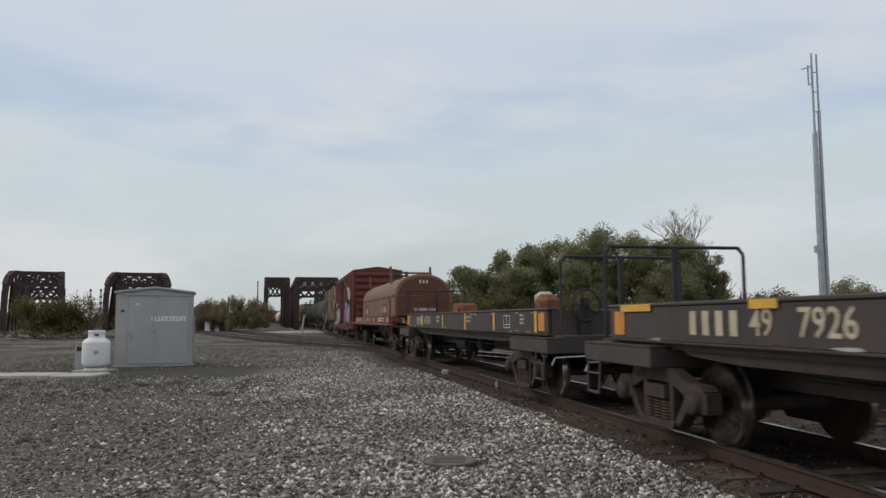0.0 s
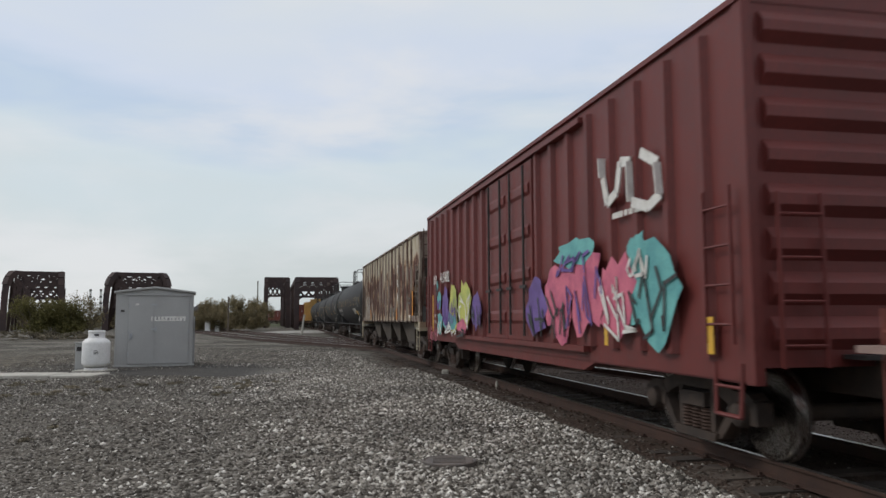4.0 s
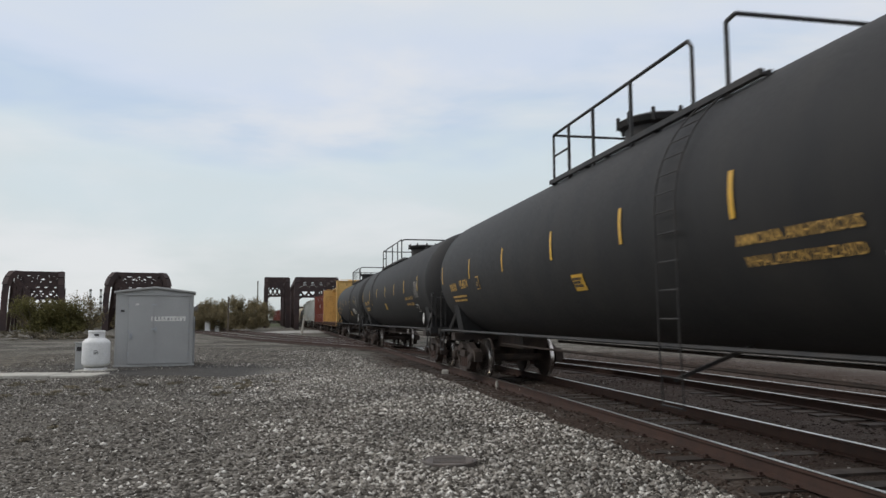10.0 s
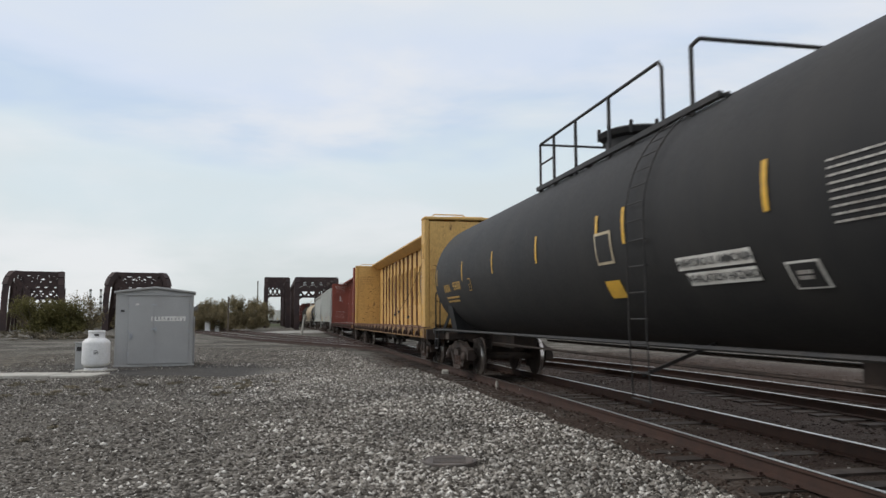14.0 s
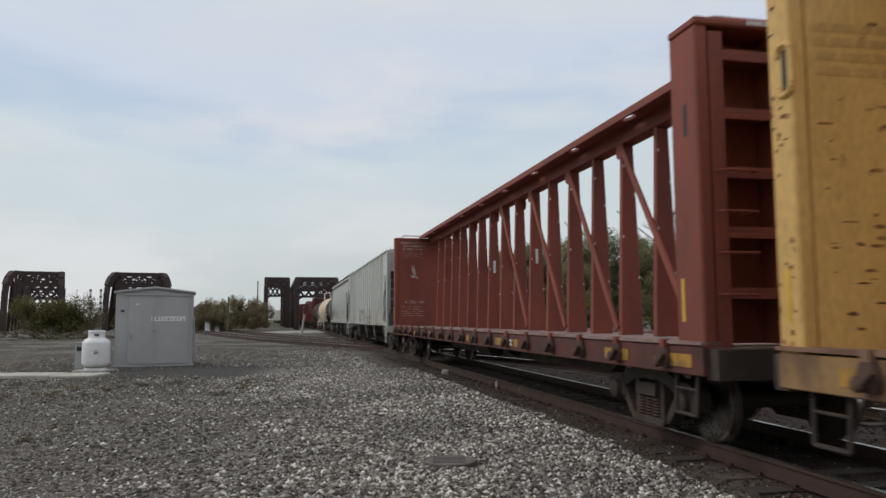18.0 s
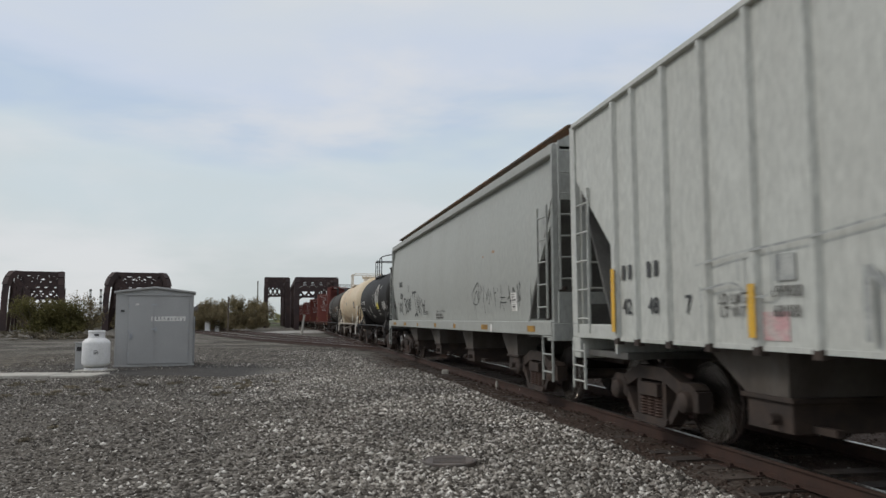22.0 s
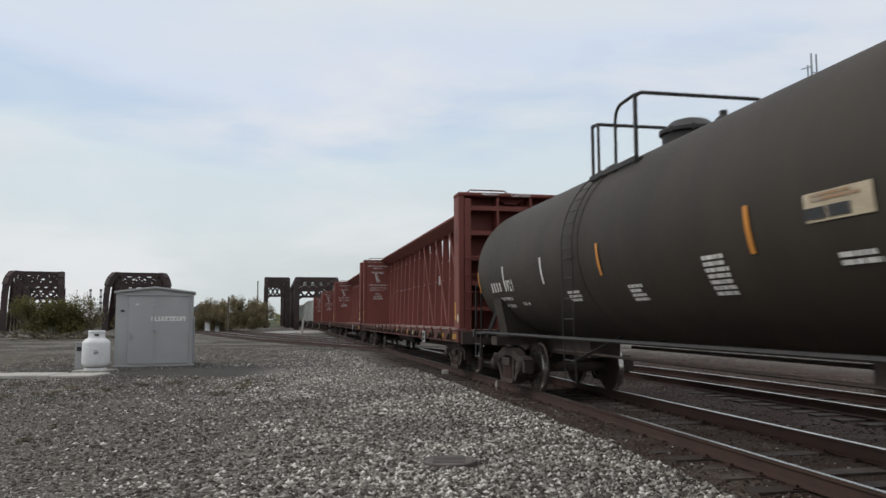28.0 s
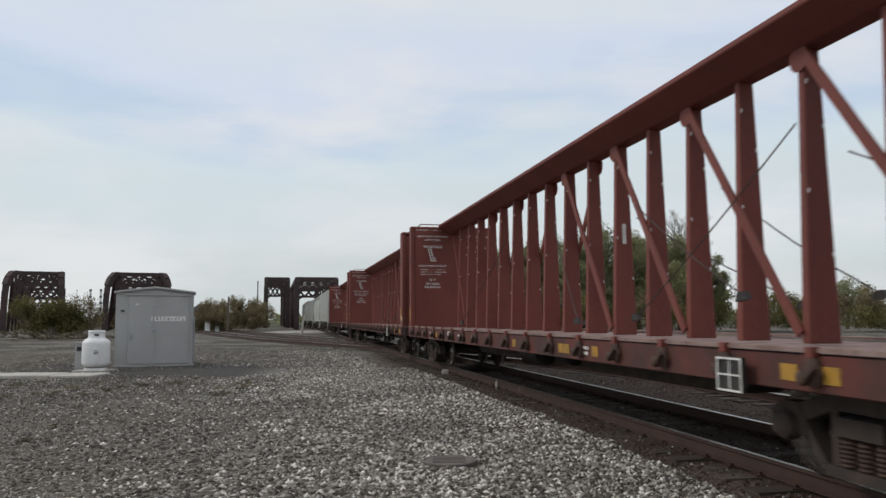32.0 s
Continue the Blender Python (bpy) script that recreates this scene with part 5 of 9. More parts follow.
        # chute and gate carry the underside's shade in their dark colours
        bay = part("chute", s, CHUTE if paint is RUSTY else CHUTE_G, car)
        part("outlet_gate", Shape().box(f + 0.01, f + low + 0.03, -1.16, 1.16, 0.38, z1 - 0.004).box(f - 0.05, f + low + 0.08, -1.2, 1.2, z1 - 0.05, z1 - 0.002), GRIME, bay, bevel=0.01)
        part("gate_rack", Shape().box(f - 0.3, f + low + 0.3, 0.9, 0.98, 0.40, 0.46).rod((f + 0.2, 1.0, 0.5), (f + 0.2, 1.26, 0.5), 0.05, 8), GRIME, bay)
    bw = Shape()
    ring = [(-hl - 0.24, 0.25 + 0.28 * math.cos(k * math.pi / 8), 2.25 + 0.28 * math.sin(k * math.pi / 8)) for k in range(17)]
    bw.pipe(ring, 0.018, 5)
    for k in range(5):
        t = k * 2 * math.pi / 5
        bw.beam((-hl - 0.22, 0.25, 2.25), (-hl - 0.24, 0.25 + 0.27 * math.cos(t), 2.25 + 0.27 * math.sin(t)), 0.03, 0.02)
    bw.lathe([(-0.28, 0.02), (-0.27, 0.13), (-0.20, 0.13)], "x", 14, (-hl, 0.25, 2.25))
    part("brake_wheel", bw, rib, car)
    part("brake_box", Shape().box(-hl - 0.18, -hl + 0.02, 0.05, 0.45, 1.9, 2.5), rib, car, bevel=0.02)
    return car


def rusty_hopper(middle):
    car = hopper(middle, 8.9, 8.2, 4.10, 1.32, RUSTY, RUSTRIB, HOPDARK, 16, "covered_hopper", "grey covered hopper with peeling paint and broad rust streaks", 6.4, ((3.2, 2.6, 1.0, 0.08), (-0.1, 3.3, 1.3, 0.08), (-2.6, 2.4, 0.6, 0.08), (-5.75, 2.65, 1.4, 0.08)))
    for x in (6.25, 5.37):
        paint_flat(patch(0.60, 0.62), x, 1.66, 1.478, car, DULLWHITE, "stencil_panel")
        paint_flat(patch(0.52, 0.30), x, 2.31, 1.478, car, HOPGREY, "mark_panel")
        paint_flat(marks(2, 0.28), x, 2.31, 1.484, car, HOPDARK, "owner_mark")
    paint_flat(letters("47", 0.34, 0.006), 6.25, 2.03, 1.484, car, WHITE, "car_number")
    paint_flat(letters("289", 0.34, 0.006), 5.37, 2.04, 1.484, car, WHITE, "car_number")
    for x, a, b in ((6.27, "LD LMT", "LT WT"), (5.40, "203100", "59900")):
        paint_flat(letters(a, 0.12), x, 1.74, 1.484, car, HOPDARK, "weight_line")
        paint_flat(letters(b, 0.12), x, 1.60, 1.484, car, HOPDARK, "weight_line")
    for z, c in ((3.19, "T"), (2.67, "R"), (2.18, "A")):
        paint_flat(letters(c, 0.40, 0.012), -3.72, z, 1.484, car, WHITE, "faded_letter")
    paint_flat(patch(0.34, 0.30), 3.50, 1.52, 1.486, car, HOPDARK, "dark_patch")
    for x in (-1.94, -2.86):
        paint_flat(patch(0.36, 0.34), x, 1.64, 1.486, car, HOPDARK, "dark_patch")
    for x, z in ((4.74, 1.84), (-6.93, 2.3), (-3.46, 1.75)):
        part("reflector", Shape().box(x - 0.09, x + 0.09, 1.478, 1.484, 1.36, z), ORANGE, car)
    paint_flat(bars(0.78, 0.30, 2, 0.62, 12), -6.33, 1.95, 1.484, car, HOPDARK, "small_lettering")
    paint_flat(patch(0.24, 0.10), -6.42, 1.47, 1.484, car, WHITE, "paper_label")
    return car


def ribbed_hopper(middle, seed=0):
    car = hopper(middle, 9.6, 9.15, 4.18, 1.14, HOPGREY, HOPGREY, HOPDARK, 19, "covered_hopper", "light grey ribbed covered hopper with black graffiti", 7.7, ((4.83, 1.3, 0.65, 0.05), (0.79, 1.4, 0.62, 0.05), (-2.9, 1.33, 0.75, 0.05), (-6.8, 1.3, 0.65, 0.05)))
    for x, n in ((7.44, 2), (6.76, 2)):
        paint_flat(marks(n, 0.26), x, 1.94, 1.486, car, INK, "owner_mark")
    for x, c in ((7.44, "42"), (6.75, "48"), (5.97, "7")):
        paint_flat(letters(c, 0.26, 0.004), x, 1.52, 1.486, car, INK, "car_number")
    for x, z in ((7.72, 2.0), (4.78, 1.68), (-0.40, 1.62), (-5.75, 1.7), (-8.0, 1.7)):
        part("reflector", Shape().box(x - 0.05, x + 0.05, 1.545, 1.551, 1.22, z), REFLECT, car)
    def spray(lines, thick, m, y=1.532):
        paint_flat(strokes([[(-a, b) for a, b in q] for q in lines], thick), 0, 0, y, car, m, "graffiti")
    spray([[(2.05, 1.95), (1.6, 1.25), (1.2, 1.85), (1.0, 1.3)], [(1.75, 1.2), (1.5, 1.75), (0.9, 1.85), (0.3, 1.3)], [(0.95, 1.75), (0.5, 1.85), (0.1, 1.35)], [(0.2, 1.5), (-0.2, 1.9), (-0.55, 1.6), (-0.8, 1.25)], [(1.9, 1.5), (1.2, 1.45)], [(0.7, 1.25), (0.2, 1.2)]], 0.10, FADEGREY)
    spray([[(-0.3, 1.8), (-0.45, 1.2)], [(-0.5, 1.85), (-1.0, 1.3)], [(-1.2, 1.55), (-1.3, 1.4), (-1.4, 1.55), (-1.5, 1.38), (-1.6, 1.5)]], 0.05, HOPDARK)
    spray([[(-2.25, 1.75), (-1.98, 1.6), (-2.2, 1.35), (-2.45, 1.5)], [(-2.4, 1.85), (-2.5, 1.4)], [(-2.6, 1.75), (-2.65, 1.45)], [(-2.75, 1.75), (-2.9, 1.65), (-2.75, 1.45), (-3.0, 1.4)], [(-2.45, 2.0), (-2.35, 1.9)], [(-2.2, 1.3), (-2.9, 1.22)]], 0.026, BRIDGE)
    spray([[(-3.12, 2.0), (-3.3, 1.7), (-3.55, 1.95), (-3.62, 2.2)], [(-3.15, 1.65), (-3.3, 1.45), (-3.5, 1.65), (-3.4, 1.75)], [(-3.1, 1.85), (-3.75, 1.75)], [(-3.6, 1.7), (-3.5, 1.5), (-3.85, 1.45)], [(-3.05, 1.6), (-3.2, 1.22)], [(-3.7, 1.85), (-3.85, 1.65)]], 0.034, OXIDE_B, 1.54)
    spray([[(-3.12, 1.6), (-3.0, 1.4), (-3.2, 1.35), (-3.05, 1.22)]], 0.05, ORANGE, 1.545)
    spray([[(5.7, 1.90), (5.1, 1.96), (4.1, 2.0), (3.3, 2.06), (2.4, 2.1)], [(5.0, 1.95), (4.98, 1.72)], [(4.5, 1.98), (4.52, 1.6), (4.9, 1.58)], [(5.64, 1.68), (5.62, 1.2)], [(5.62, 1.66), (5.0, 1.68), (4.95, 1.3)]], 0.022, FADEGREY)
    spray([[(3.44, 1.72), (3.44, 1.25)], [(3.40, 1.72), (3.2, 1.5), (3.25, 1.25)]], 0.07, FADEGREY)
    for x, z, h in ((-3.12, 1.75, 0.2), (4.62, 1.75, 0.24)):
        part("pink_patch", Shape().box(x - 0.2 * (x > 0) - 0.05, x + 0.18 * (x > 0) + 0.05, 1.472, 1.478, 1.20, 1.20 + h), PALEPINK if x > 0 else ORANGE, car)
    for x in (-2.55, -5.25):
        paint_flat(patch(0.34, 0.13), x, 1.19, 1.486, car, WHITE, "paper_label")
        paint_flat(patch(0.1, 0.09), x, 1.19, 1.492, car, INK, "label_mark")
    for x, txt, z in ((4.39, "199900", 1.60), (4.39, "68100", 1.44), (5.17, "LD LMT", 1.56), (5.17, "LT WT", 1.44)):
        paint_flat(letters(txt, 0.14, 0.002), x, z, 1.486, car, HOPDARK, "weight_line")
    paint_flat(patch(0.26, 0.22), 4.39, 1.80, 1.486, car, FADEGREY, "small_label")
    paint_flat(bars(0.7, 0.36, 5, 0.4, 9), -6.4, 1.9, 1.486, car, HOPDARK, "small_lettering")
    paint_flat(patch(0.28, 0.34), -7.6, 1.55, 1.486, car, INK, "notice")
    paint_flat(bars(0.22, 0.28, 3, 0.4, 1), -7.6, 1.55, 1.492, car, WHITE, "notice_lines")
    return car


def smooth_hopper(middle, tail=False):
    car = hopper(middle, 9.6, 9.05, 4.10, 1.34, HOPGREEN, HOPGREEN, HOPDARK, 0, "covered_hopper", "pale green-grey smooth-sided covered hopper with sprayed scrawls", 7.2, ((4.62, 2.0, 0.62, 0.05), (0.92, 1.66, 0.7, 0.05), (-2.92, 1.25, 0.62, 0.05), (-6.4, 1.25, 0.62, 0.05)), rounded=True)
    if tail:
        return car
    def flank(data, x, z, m, name):
        s = Shape()
        s.add([(x - p[0], bulge((z + p[1] - 1.34) / 2.76) + 0.007, z + p[1]) for p in data[0]], data[1])
        joined(part(name, s, m, car), data)
    def spray(lines, thick, m=SPRAY):
        flank(strokes([[(-a, b) for a, b in q] for q in lines], thick * (0.6 if lines[0][0][0] < 0 else 0.8)), 0, 0, m, "graffiti")
    ring = [(math.cos(k * math.pi / 5), math.sin(k * math.pi / 5)) for k in range(11)]
    spray([[(7.40, 2.03), (7.13, 1.61), (6.90, 2.0)], [(6.94, 1.95), (7.0, 1.68), (6.72, 1.72)], [(6.86, 1.85), (6.70, 1.88)], [(6.60, 1.94), (6.70, 1.54)], [(6.62, 1.93), (6.46, 1.80), (6.62, 1.70), (6.36, 1.53)], [(6.46, 2.0), (6.38, 1.86), (6.25, 1.98)]], 0.035)
    spray([[(6.72 + 0.12 * a, 1.80 + 0.14 * b) for a, b in ring], [(6.98 + 0.1 * a, 1.82 + 0.13 * b) for a, b in ring]], 0.03, HOPDARK)
    spray([[(6.0, 2.11), (5.70, 1.58)], [(6.0, 2.08), (5.66, 2.06), (5.60, 1.96), (5.80, 1.88), (5.58, 1.82), (5.54, 1.68), (5.72, 1.58)]], 0.075)
    spray([[(5.32 + 0.2 * a, 1.83 + 0.21 * b) for a, b in ring], [(4.90 + 0.15 * a, 1.87 + 0.18 * b) for a, b in ring]], 0.06)
    spray([[(5.34 + 0.06 * a, 1.83 + 0.08 * b) for a, b in ring], [(4.92 + 0.05 * a, 1.88 + 0.07 * b) for a, b in ring], [(5.0, 2.06), (4.76, 2.0), (4.56, 2.17)], [(4.62, 2.1), (4.74, 1.70)]], 0.045)
    spray([[(4.22, 2.24), (3.54, 2.25)], [(4.20, 2.26), (4.19, 2.12)], [(3.86, 2.22), (3.68, 1.56)], [(3.97, 1.49), (3.70, 1.55), (3.46, 1.48)]], 0.085)
    spray([[(3.42, 2.08), (3.45, 1.46)], [(3.42, 2.06), (3.11, 1.58)], [(3.10, 1.56), (3.08, 2.10)], [(2.86, 2.05), (2.84, 1.52)], [(2.60, 1.98), (2.30, 1.62), (2.10, 1.94)], [(2.55, 1.80), (2.25, 1.80)]], 0.06)
    spray([[(-3.76, 1.95), (-4.34, 2.17), (-4.27, 1.75), (-3.86, 1.72), (-3.76, 1.95)], [(-3.91, 1.70), (-4.02, 1.38)], [(-3.91, 1.77), (-4.18, 2.0), (-4.25, 1.80)], [(-4.38, 1.98), (-4.47, 1.90), (-4.25, 1.75)], [(-4.55, 2.10), (-4.62, 1.95)]], 0.03)
    spray([[(-4.83, 2.09), (-4.71, 1.80), (-4.79, 1.50)], [(-4.94, 1.93), (-5.05, 1.78)], [(-5.07, 1.95), (-4.93, 1.77)], [(-5.14, 2.01), (-5.18, 1.77), (-5.10, 1.68)], [(-5.0, 1.60), (-5.06, 1.50)], [(-5.28, 1.95), (-5.36, 1.80)]], 0.028)
    spray([[(-5.56, 2.02), (-5.63, 1.62)], [(-5.59, 1.90), (-5.74, 1.92)], [(-5.84, 1.99), (-5.86, 1.90)], [(-6.09, 2.04), (-6.08, 1.72), (-6.20, 1.55)], [(-5.90, 1.58), (-6.0, 1.74)], [(-6.0, 1.80), (-6.32, 1.80)], [(-6.05, 1.70), (-6.4, 1.70)]], 0.03)
    flank(scrawl(0.8, 0.5, 6, 0.02, 20), -6.9, 1.8, SPRAY, "graffiti")
    for x, z, w, h in ((-5.58, 2.75, 0.34, 0.07), (-4.8, 2.70, 0.2, 0.05)):
        flank(blob(w, h, 8), x, z, RUSTSTAIN, "rust_stain")
    flank(marks(4, 0.27), 6.72, 2.62, INK, "owner_mark")
    flank(letters("10338", 0.26, 0.006), 6.57, 2.19, INK, "car_number")
    flank(patch(0.24, 0.21), 5.0, 2.41, HOPDARK, "small_label")
    flank(patch(0.19, 0.16), 5.0, 2.41, HOPGREEN, "small_label_field")
    flank(letters("DO NOT CLEAN WITH STEAM OR", 0.075), -0.1, 1.59, INK, "small_lettering")
    for z in (1.50, 1.42):
        flank(bars(1.1, 0.06, 1, 0.1, int(z * 100)), 0.0, z, HOPDARK, "small_lettering")
    flank(bars(1.0, 0.12, 2, 0.5, 5), 2.0, 1.55, HOPDARK, "small_lettering")
    flank(patch(0.34, 0.34), -6.87, 1.7, WHITE, "notice")
    flank(bars(0.24, 0.28, 3, 0.4, 2), -6.87, 1.7, INK, "notice_lines")
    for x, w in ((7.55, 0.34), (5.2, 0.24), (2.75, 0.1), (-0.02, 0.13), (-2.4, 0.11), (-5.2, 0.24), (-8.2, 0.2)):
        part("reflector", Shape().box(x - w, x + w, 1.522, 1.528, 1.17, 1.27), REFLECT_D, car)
    part("placard", Shape().lathe([(1.524, 0.08), (1.530, 0.08)], "y", 12, (-5.73, 0, 1.2)), WHITE, car)
    return car


def tank_shape(r, hl, z, ext=0.0):
    """A lying vessel with elliptical heads; ext lengthens its tail end."""
    hd = r * 0.5
    head = [(hd * (1 - math.cos(math.pi / 2 * i / 12)), max(0.02, r * math.sin(math.pi / 2 * i / 12))) for i in range(13)]
    return Shape().lathe([(-hl + u, q) for u, q in head] + [(hl + ext - u, q) for u, q in reversed(head)], "x", 56, (0, 0, z))


def tank_car(middle, half, hl, r, z, paint, fit_paint, label, number, letter_mat, dash=REFLECT, plat=(-1.3, 1.6, 3.8), dome=0.55,
             ladder_x=(0.0,), rail="", dashes=(), posts=(1.6, 0.85, 0.2), cross=-0.88, man=-0.2, dash_z=-0.08, name_at=(7.26, 2.02, 0.30), number_at=(5.85, 2.02, 0.34), ext=0.0, seams=(), squat=False):
    car = rolling("tank_car", label, "freight car", middle, half, half - 2.0)
    shell = part("tank", tank_shape(r, hl, z, ext), paint, car, smooth=True)
    top = z + r
    for x in seams:
        part("band", Shape().lathe([(x - 0.05, r + 0.001), (x - 0.045, r + 0.009), (x + 0.045, r + 0.009), (x + 0.05, r + 0.001)], "x", 48, (0, 0, z)), paint, shell, smooth=True)
    # top platform with railing and manway; posts run from its rear end forward
    a, b, pz = plat[0], plat[1], plat[2]
    rz = pz + 0.80
    for sd in (1, -1):
        plank = Shape()
        for q in range(6):
            yq = sd * (0.52 + 0.088 * q)
            plank.box(a, b, yq - 0.02, yq + 0.02, pz - 0.012, pz + 0.012)
        plank.box(a, b, sd * 0.98 - 0.012, sd * 0.98 + 0.012, pz - 0.05, pz + 0.02)
        for q in range(int((b - a) / 0.8) + 2):
            xq = a + (b - a) * q / (int((b - a) / 0.8) + 1)
            plank.beam((xq, sd * 0.5, pz - 0.03), (xq, sd * 0.98, pz - 0.03), 0.03, 0.03)
            plank.beam((xq, sd * 0.96, pz - 0.03), (xq, sd * 0.86, z + math.sqrt(max(0.01, r * r - 0.74)) - 0.02), 0.03, 0.03)
        part("platform", plank, fit_paint, car, "open steel grating walkway")["kind"] = "stuff"
        if not posts:
            continue
        part("railing", Shape().pipe([(posts[0], sd * 0.95, pz), (posts[0], sd * 0.95, rz - 0.02), (posts[0] - 0.06, sd * 0.95, rz), (posts[-1] + 0.08, sd * 0.95, rz), (posts[-1], sd * 0.95, rz - 0.1), (posts[-1], sd * 0.95, pz - 0.1)], 0.024), fit_paint, car)
        for x in posts[1:-1]:
            part("railing_post", Shape().beam((x, sd * 0.95, pz - 0.1), (x, sd * 0.95, rz), 0.04, 0.04), fit_paint, car)
        part("mid_rail", Shape().rod((posts[0], sd * 0.95, pz + 0.42), (posts[1], sd * 0.95, pz + 0.42), 0.018), fit_paint, car) if rail == "mid" else None
    xc = cross
    if posts:
        part("end_rail", Shape().rod((posts[0], -0.95, rz), (posts[0], 0.95, rz), 0.022), fit_paint, car)
        part("cross_rail", Shape().pipe([(xc, 0.95, pz - 0.1), (xc, 0.95, rz - 0.08), (xc - 0.05, 0.87, rz), (xc - 0.05, -0.87, rz), (xc, -0.95, rz - 0.08), (xc, -0.95, pz - 0.1)], 0.026), fit_paint, car)
    if squat:
        # low bonnet ringed by small valves and levers
        lid = part("manway", Shape().lathe([(top - 0.15, dome * 0.95), (top + 0.10, dome * 0.95), (top + 0.12, dome * 1.05), (top + 0.17, dome * 1.05), (top + 0.20, dome * 0.9), (top + 0.30, dome * 0.62), (top + 0.35, dome * 0.2), (top + 0.355, 0.01)], "z", 24, (man, 0, 0)), fit_paint, car, smooth=True)
        for k in range(8):
            t = math.pi * (k + 0.5) / 4
            bx, by = man + dome * 0.97 * math.cos(t), dome * 0.97 * math.sin(t)
            part("bonnet_bolt", Shape().lathe([(top + 0.10, 0.03), (top + 0.185, 0.03), (top + 0.20, 0.015)], "z", 8, (bx, by, 0)), fit_paint, lid)
        if r < 1.38:
            part("lever", Shape().pipe([(man - 0.1, 0.2, top + 0.25), (man - 0.05, 0.24, top + 0.44), (man + 0.12, 0.22, top + 0.47)], 0.018).pipe([(man - 0.28, 0.1, top + 0.2), (man - 0.36, 0.12, top + 0.36)], 0.02), fit_paint, lid)
    else:
        lid = part("manway", Shape().lathe([(top - 0.15, dome * 0.86), (top + 0.18, dome * 0.88), (top + 0.22, dome), (top + 0.30, dome + 0.03), (top + 0.34, dome * 0.92), (top + 0.36, dome * 0.3), (top + 0.37, 0.01)], "z", 24, (man, 0, 0)), fit_paint, car, smooth=True)
        for k in range(10):
            t = math.pi * k / 5
            part("bonnet_bolt", Shape().lathe([(top + 0.20, 0.03), (top + 0.38, 0.03), (top + 0.40, 0.015)], "z", 6, (man + (dome + 0.02) * math.cos(t), (dome + 0.02) * math.sin(t), 0)), fit_paint, lid)
    part("valve", Shape().lathe([(top - 0.1, 0.10), (top + 0.08, 0.10), (top + 0.12, 0.05), (top + 0.18, 0.05)], "z", 12, (man - 1.0, 0.1, 0)), fit_paint, car, smooth=True)
    for x in ladder_x:
        rungs, lad = 9, Shape()
        for e in (-0.22, 0.22):
            pts = []
            for i in range(13):
                t = radians(-4 + 62 * i / 12)
                pts.append((x + e, (r + 0.06) * math.cos(t), z + (r + 0.06) * math.sin(t)))
            lad.pipe([(x + e, r + 0.02, 0.46), (x + e, r + 0.05, 1.2)] + pts, 0.010)
        for i in range(rungs):
            t = radians(60 * i / (rungs - 1))
            p = ((r + 0.06) * math.cos(t), z + (r + 0.06) * math.sin(t))
            lad.rod((x - 0.22, *p), (x + 0.22, *p), 0.007)
        for i in range(7):
            lad.rod((x - 0.22, r + 0.03, 0.48 + 0.3 * i), (x + 0.22, r + 0.03, 0.48 + 0.3 * i), 0.010)
        lad.beam((x, r, 0.75), (x, 0.6, z - r * 0.93), 0.04, 0.04)
        part("ladder", lad, fit_paint, car)
    # saddles, stub sills, end platforms, handrails along the side
    for e in (-1, 1):
        c = e * (half - 2.0)
        part("saddle", Shape().slab([(-1.15, 1.0), (1.15, 1.0), (1.32, 1.8), (0.6, 1.5), (-0.6, 1.5), (-1.32, 1.8)], "x", c - 0.28, c + 0.28), paint, car)
        lo, hi = sorted((e * (half - 4.4), e * (half - 0.5)))
        part("stub_sill", Shape().box(lo, hi, -0.28, 0.28, 0.70, 1.06), GRIME, car)
        part("bolster_beam", Shape().box(c - 0.22, c + 0.22, -1.38, 1.38, 0.86, 1.04), GRIME, car)
        xe = e * (half - 0.62)
        lo, hi = sorted((e * (half - 1.5), xe))
        part("end_platform", Shape().box(lo, hi, -1.45, 1.45, 1.06, 1.11), fit_paint, car)
        part("end_sill", Shape().box(xe - 0.06, xe + 0.06, -1.48, 1.48, 0.98, 1.14), fit_paint, car)
        s = Shape().pipe([(xe, 1.42, 1.1), (xe, 1.42, 2.02), (xe - e * 0.08, 1.42, 2.12), (e * (hl - 0.35), 1.35, 2.12)], 0.022)
        s.pipe([(xe, 1.3, 1.1), (xe, 1.3, 2.0), (xe, 0.5, 2.0), (xe, 0.5, 1.1)], 0.020)
        part("end_handrail", s, fit_paint, car)
        stirrup(car, e * (half - 0.95), 1.44, fit_paint, 1.06)
        part("sill_step_post", Shape().beam((e * (half - 1.5), 1.40, 1.0), (e * (half - 1.7), 1.15, 1.75), 0.05, 0.07), fit_paint, car)
    part("side_rail", Shape().pipe([(-half + 1.3, 1.46, 1.10), (half - 1.3, 1.46, 1.10)], 0.026), fit_paint, car)
    for i in range(5):
        x = (i - 2) * (half - 3.4) / 2
        part("rail_bracket", Shape().beam((x, 1.46, 1.10), (x, 0.55, z - r * 0.96), 0.035, 0.035), fit_paint, car)
    part("lower_rail", Shape().pipe([(-half + 1.6, -1.40, 0.92), (half - 1.6, -1.40, 0.92)], 0.022), fit_paint, car)
    for i in range(9):
        x = (i - 4) * (half - 2.6) / 4
        part("rail_post", Shape().beam((x, -1.44, 1.12), (x, -1.42, 0.90), 0.05, 0.05), fit_paint, car)
    part("air_reservoir", Shape().lathe([(-0.5, 0.08), (-0.45, 0.2), (0.45, 0.2), (0.5, 0.08)], "x", 14, (-half + 2.6, 0.75, 1.35)), fit_paint, car, smooth=True)
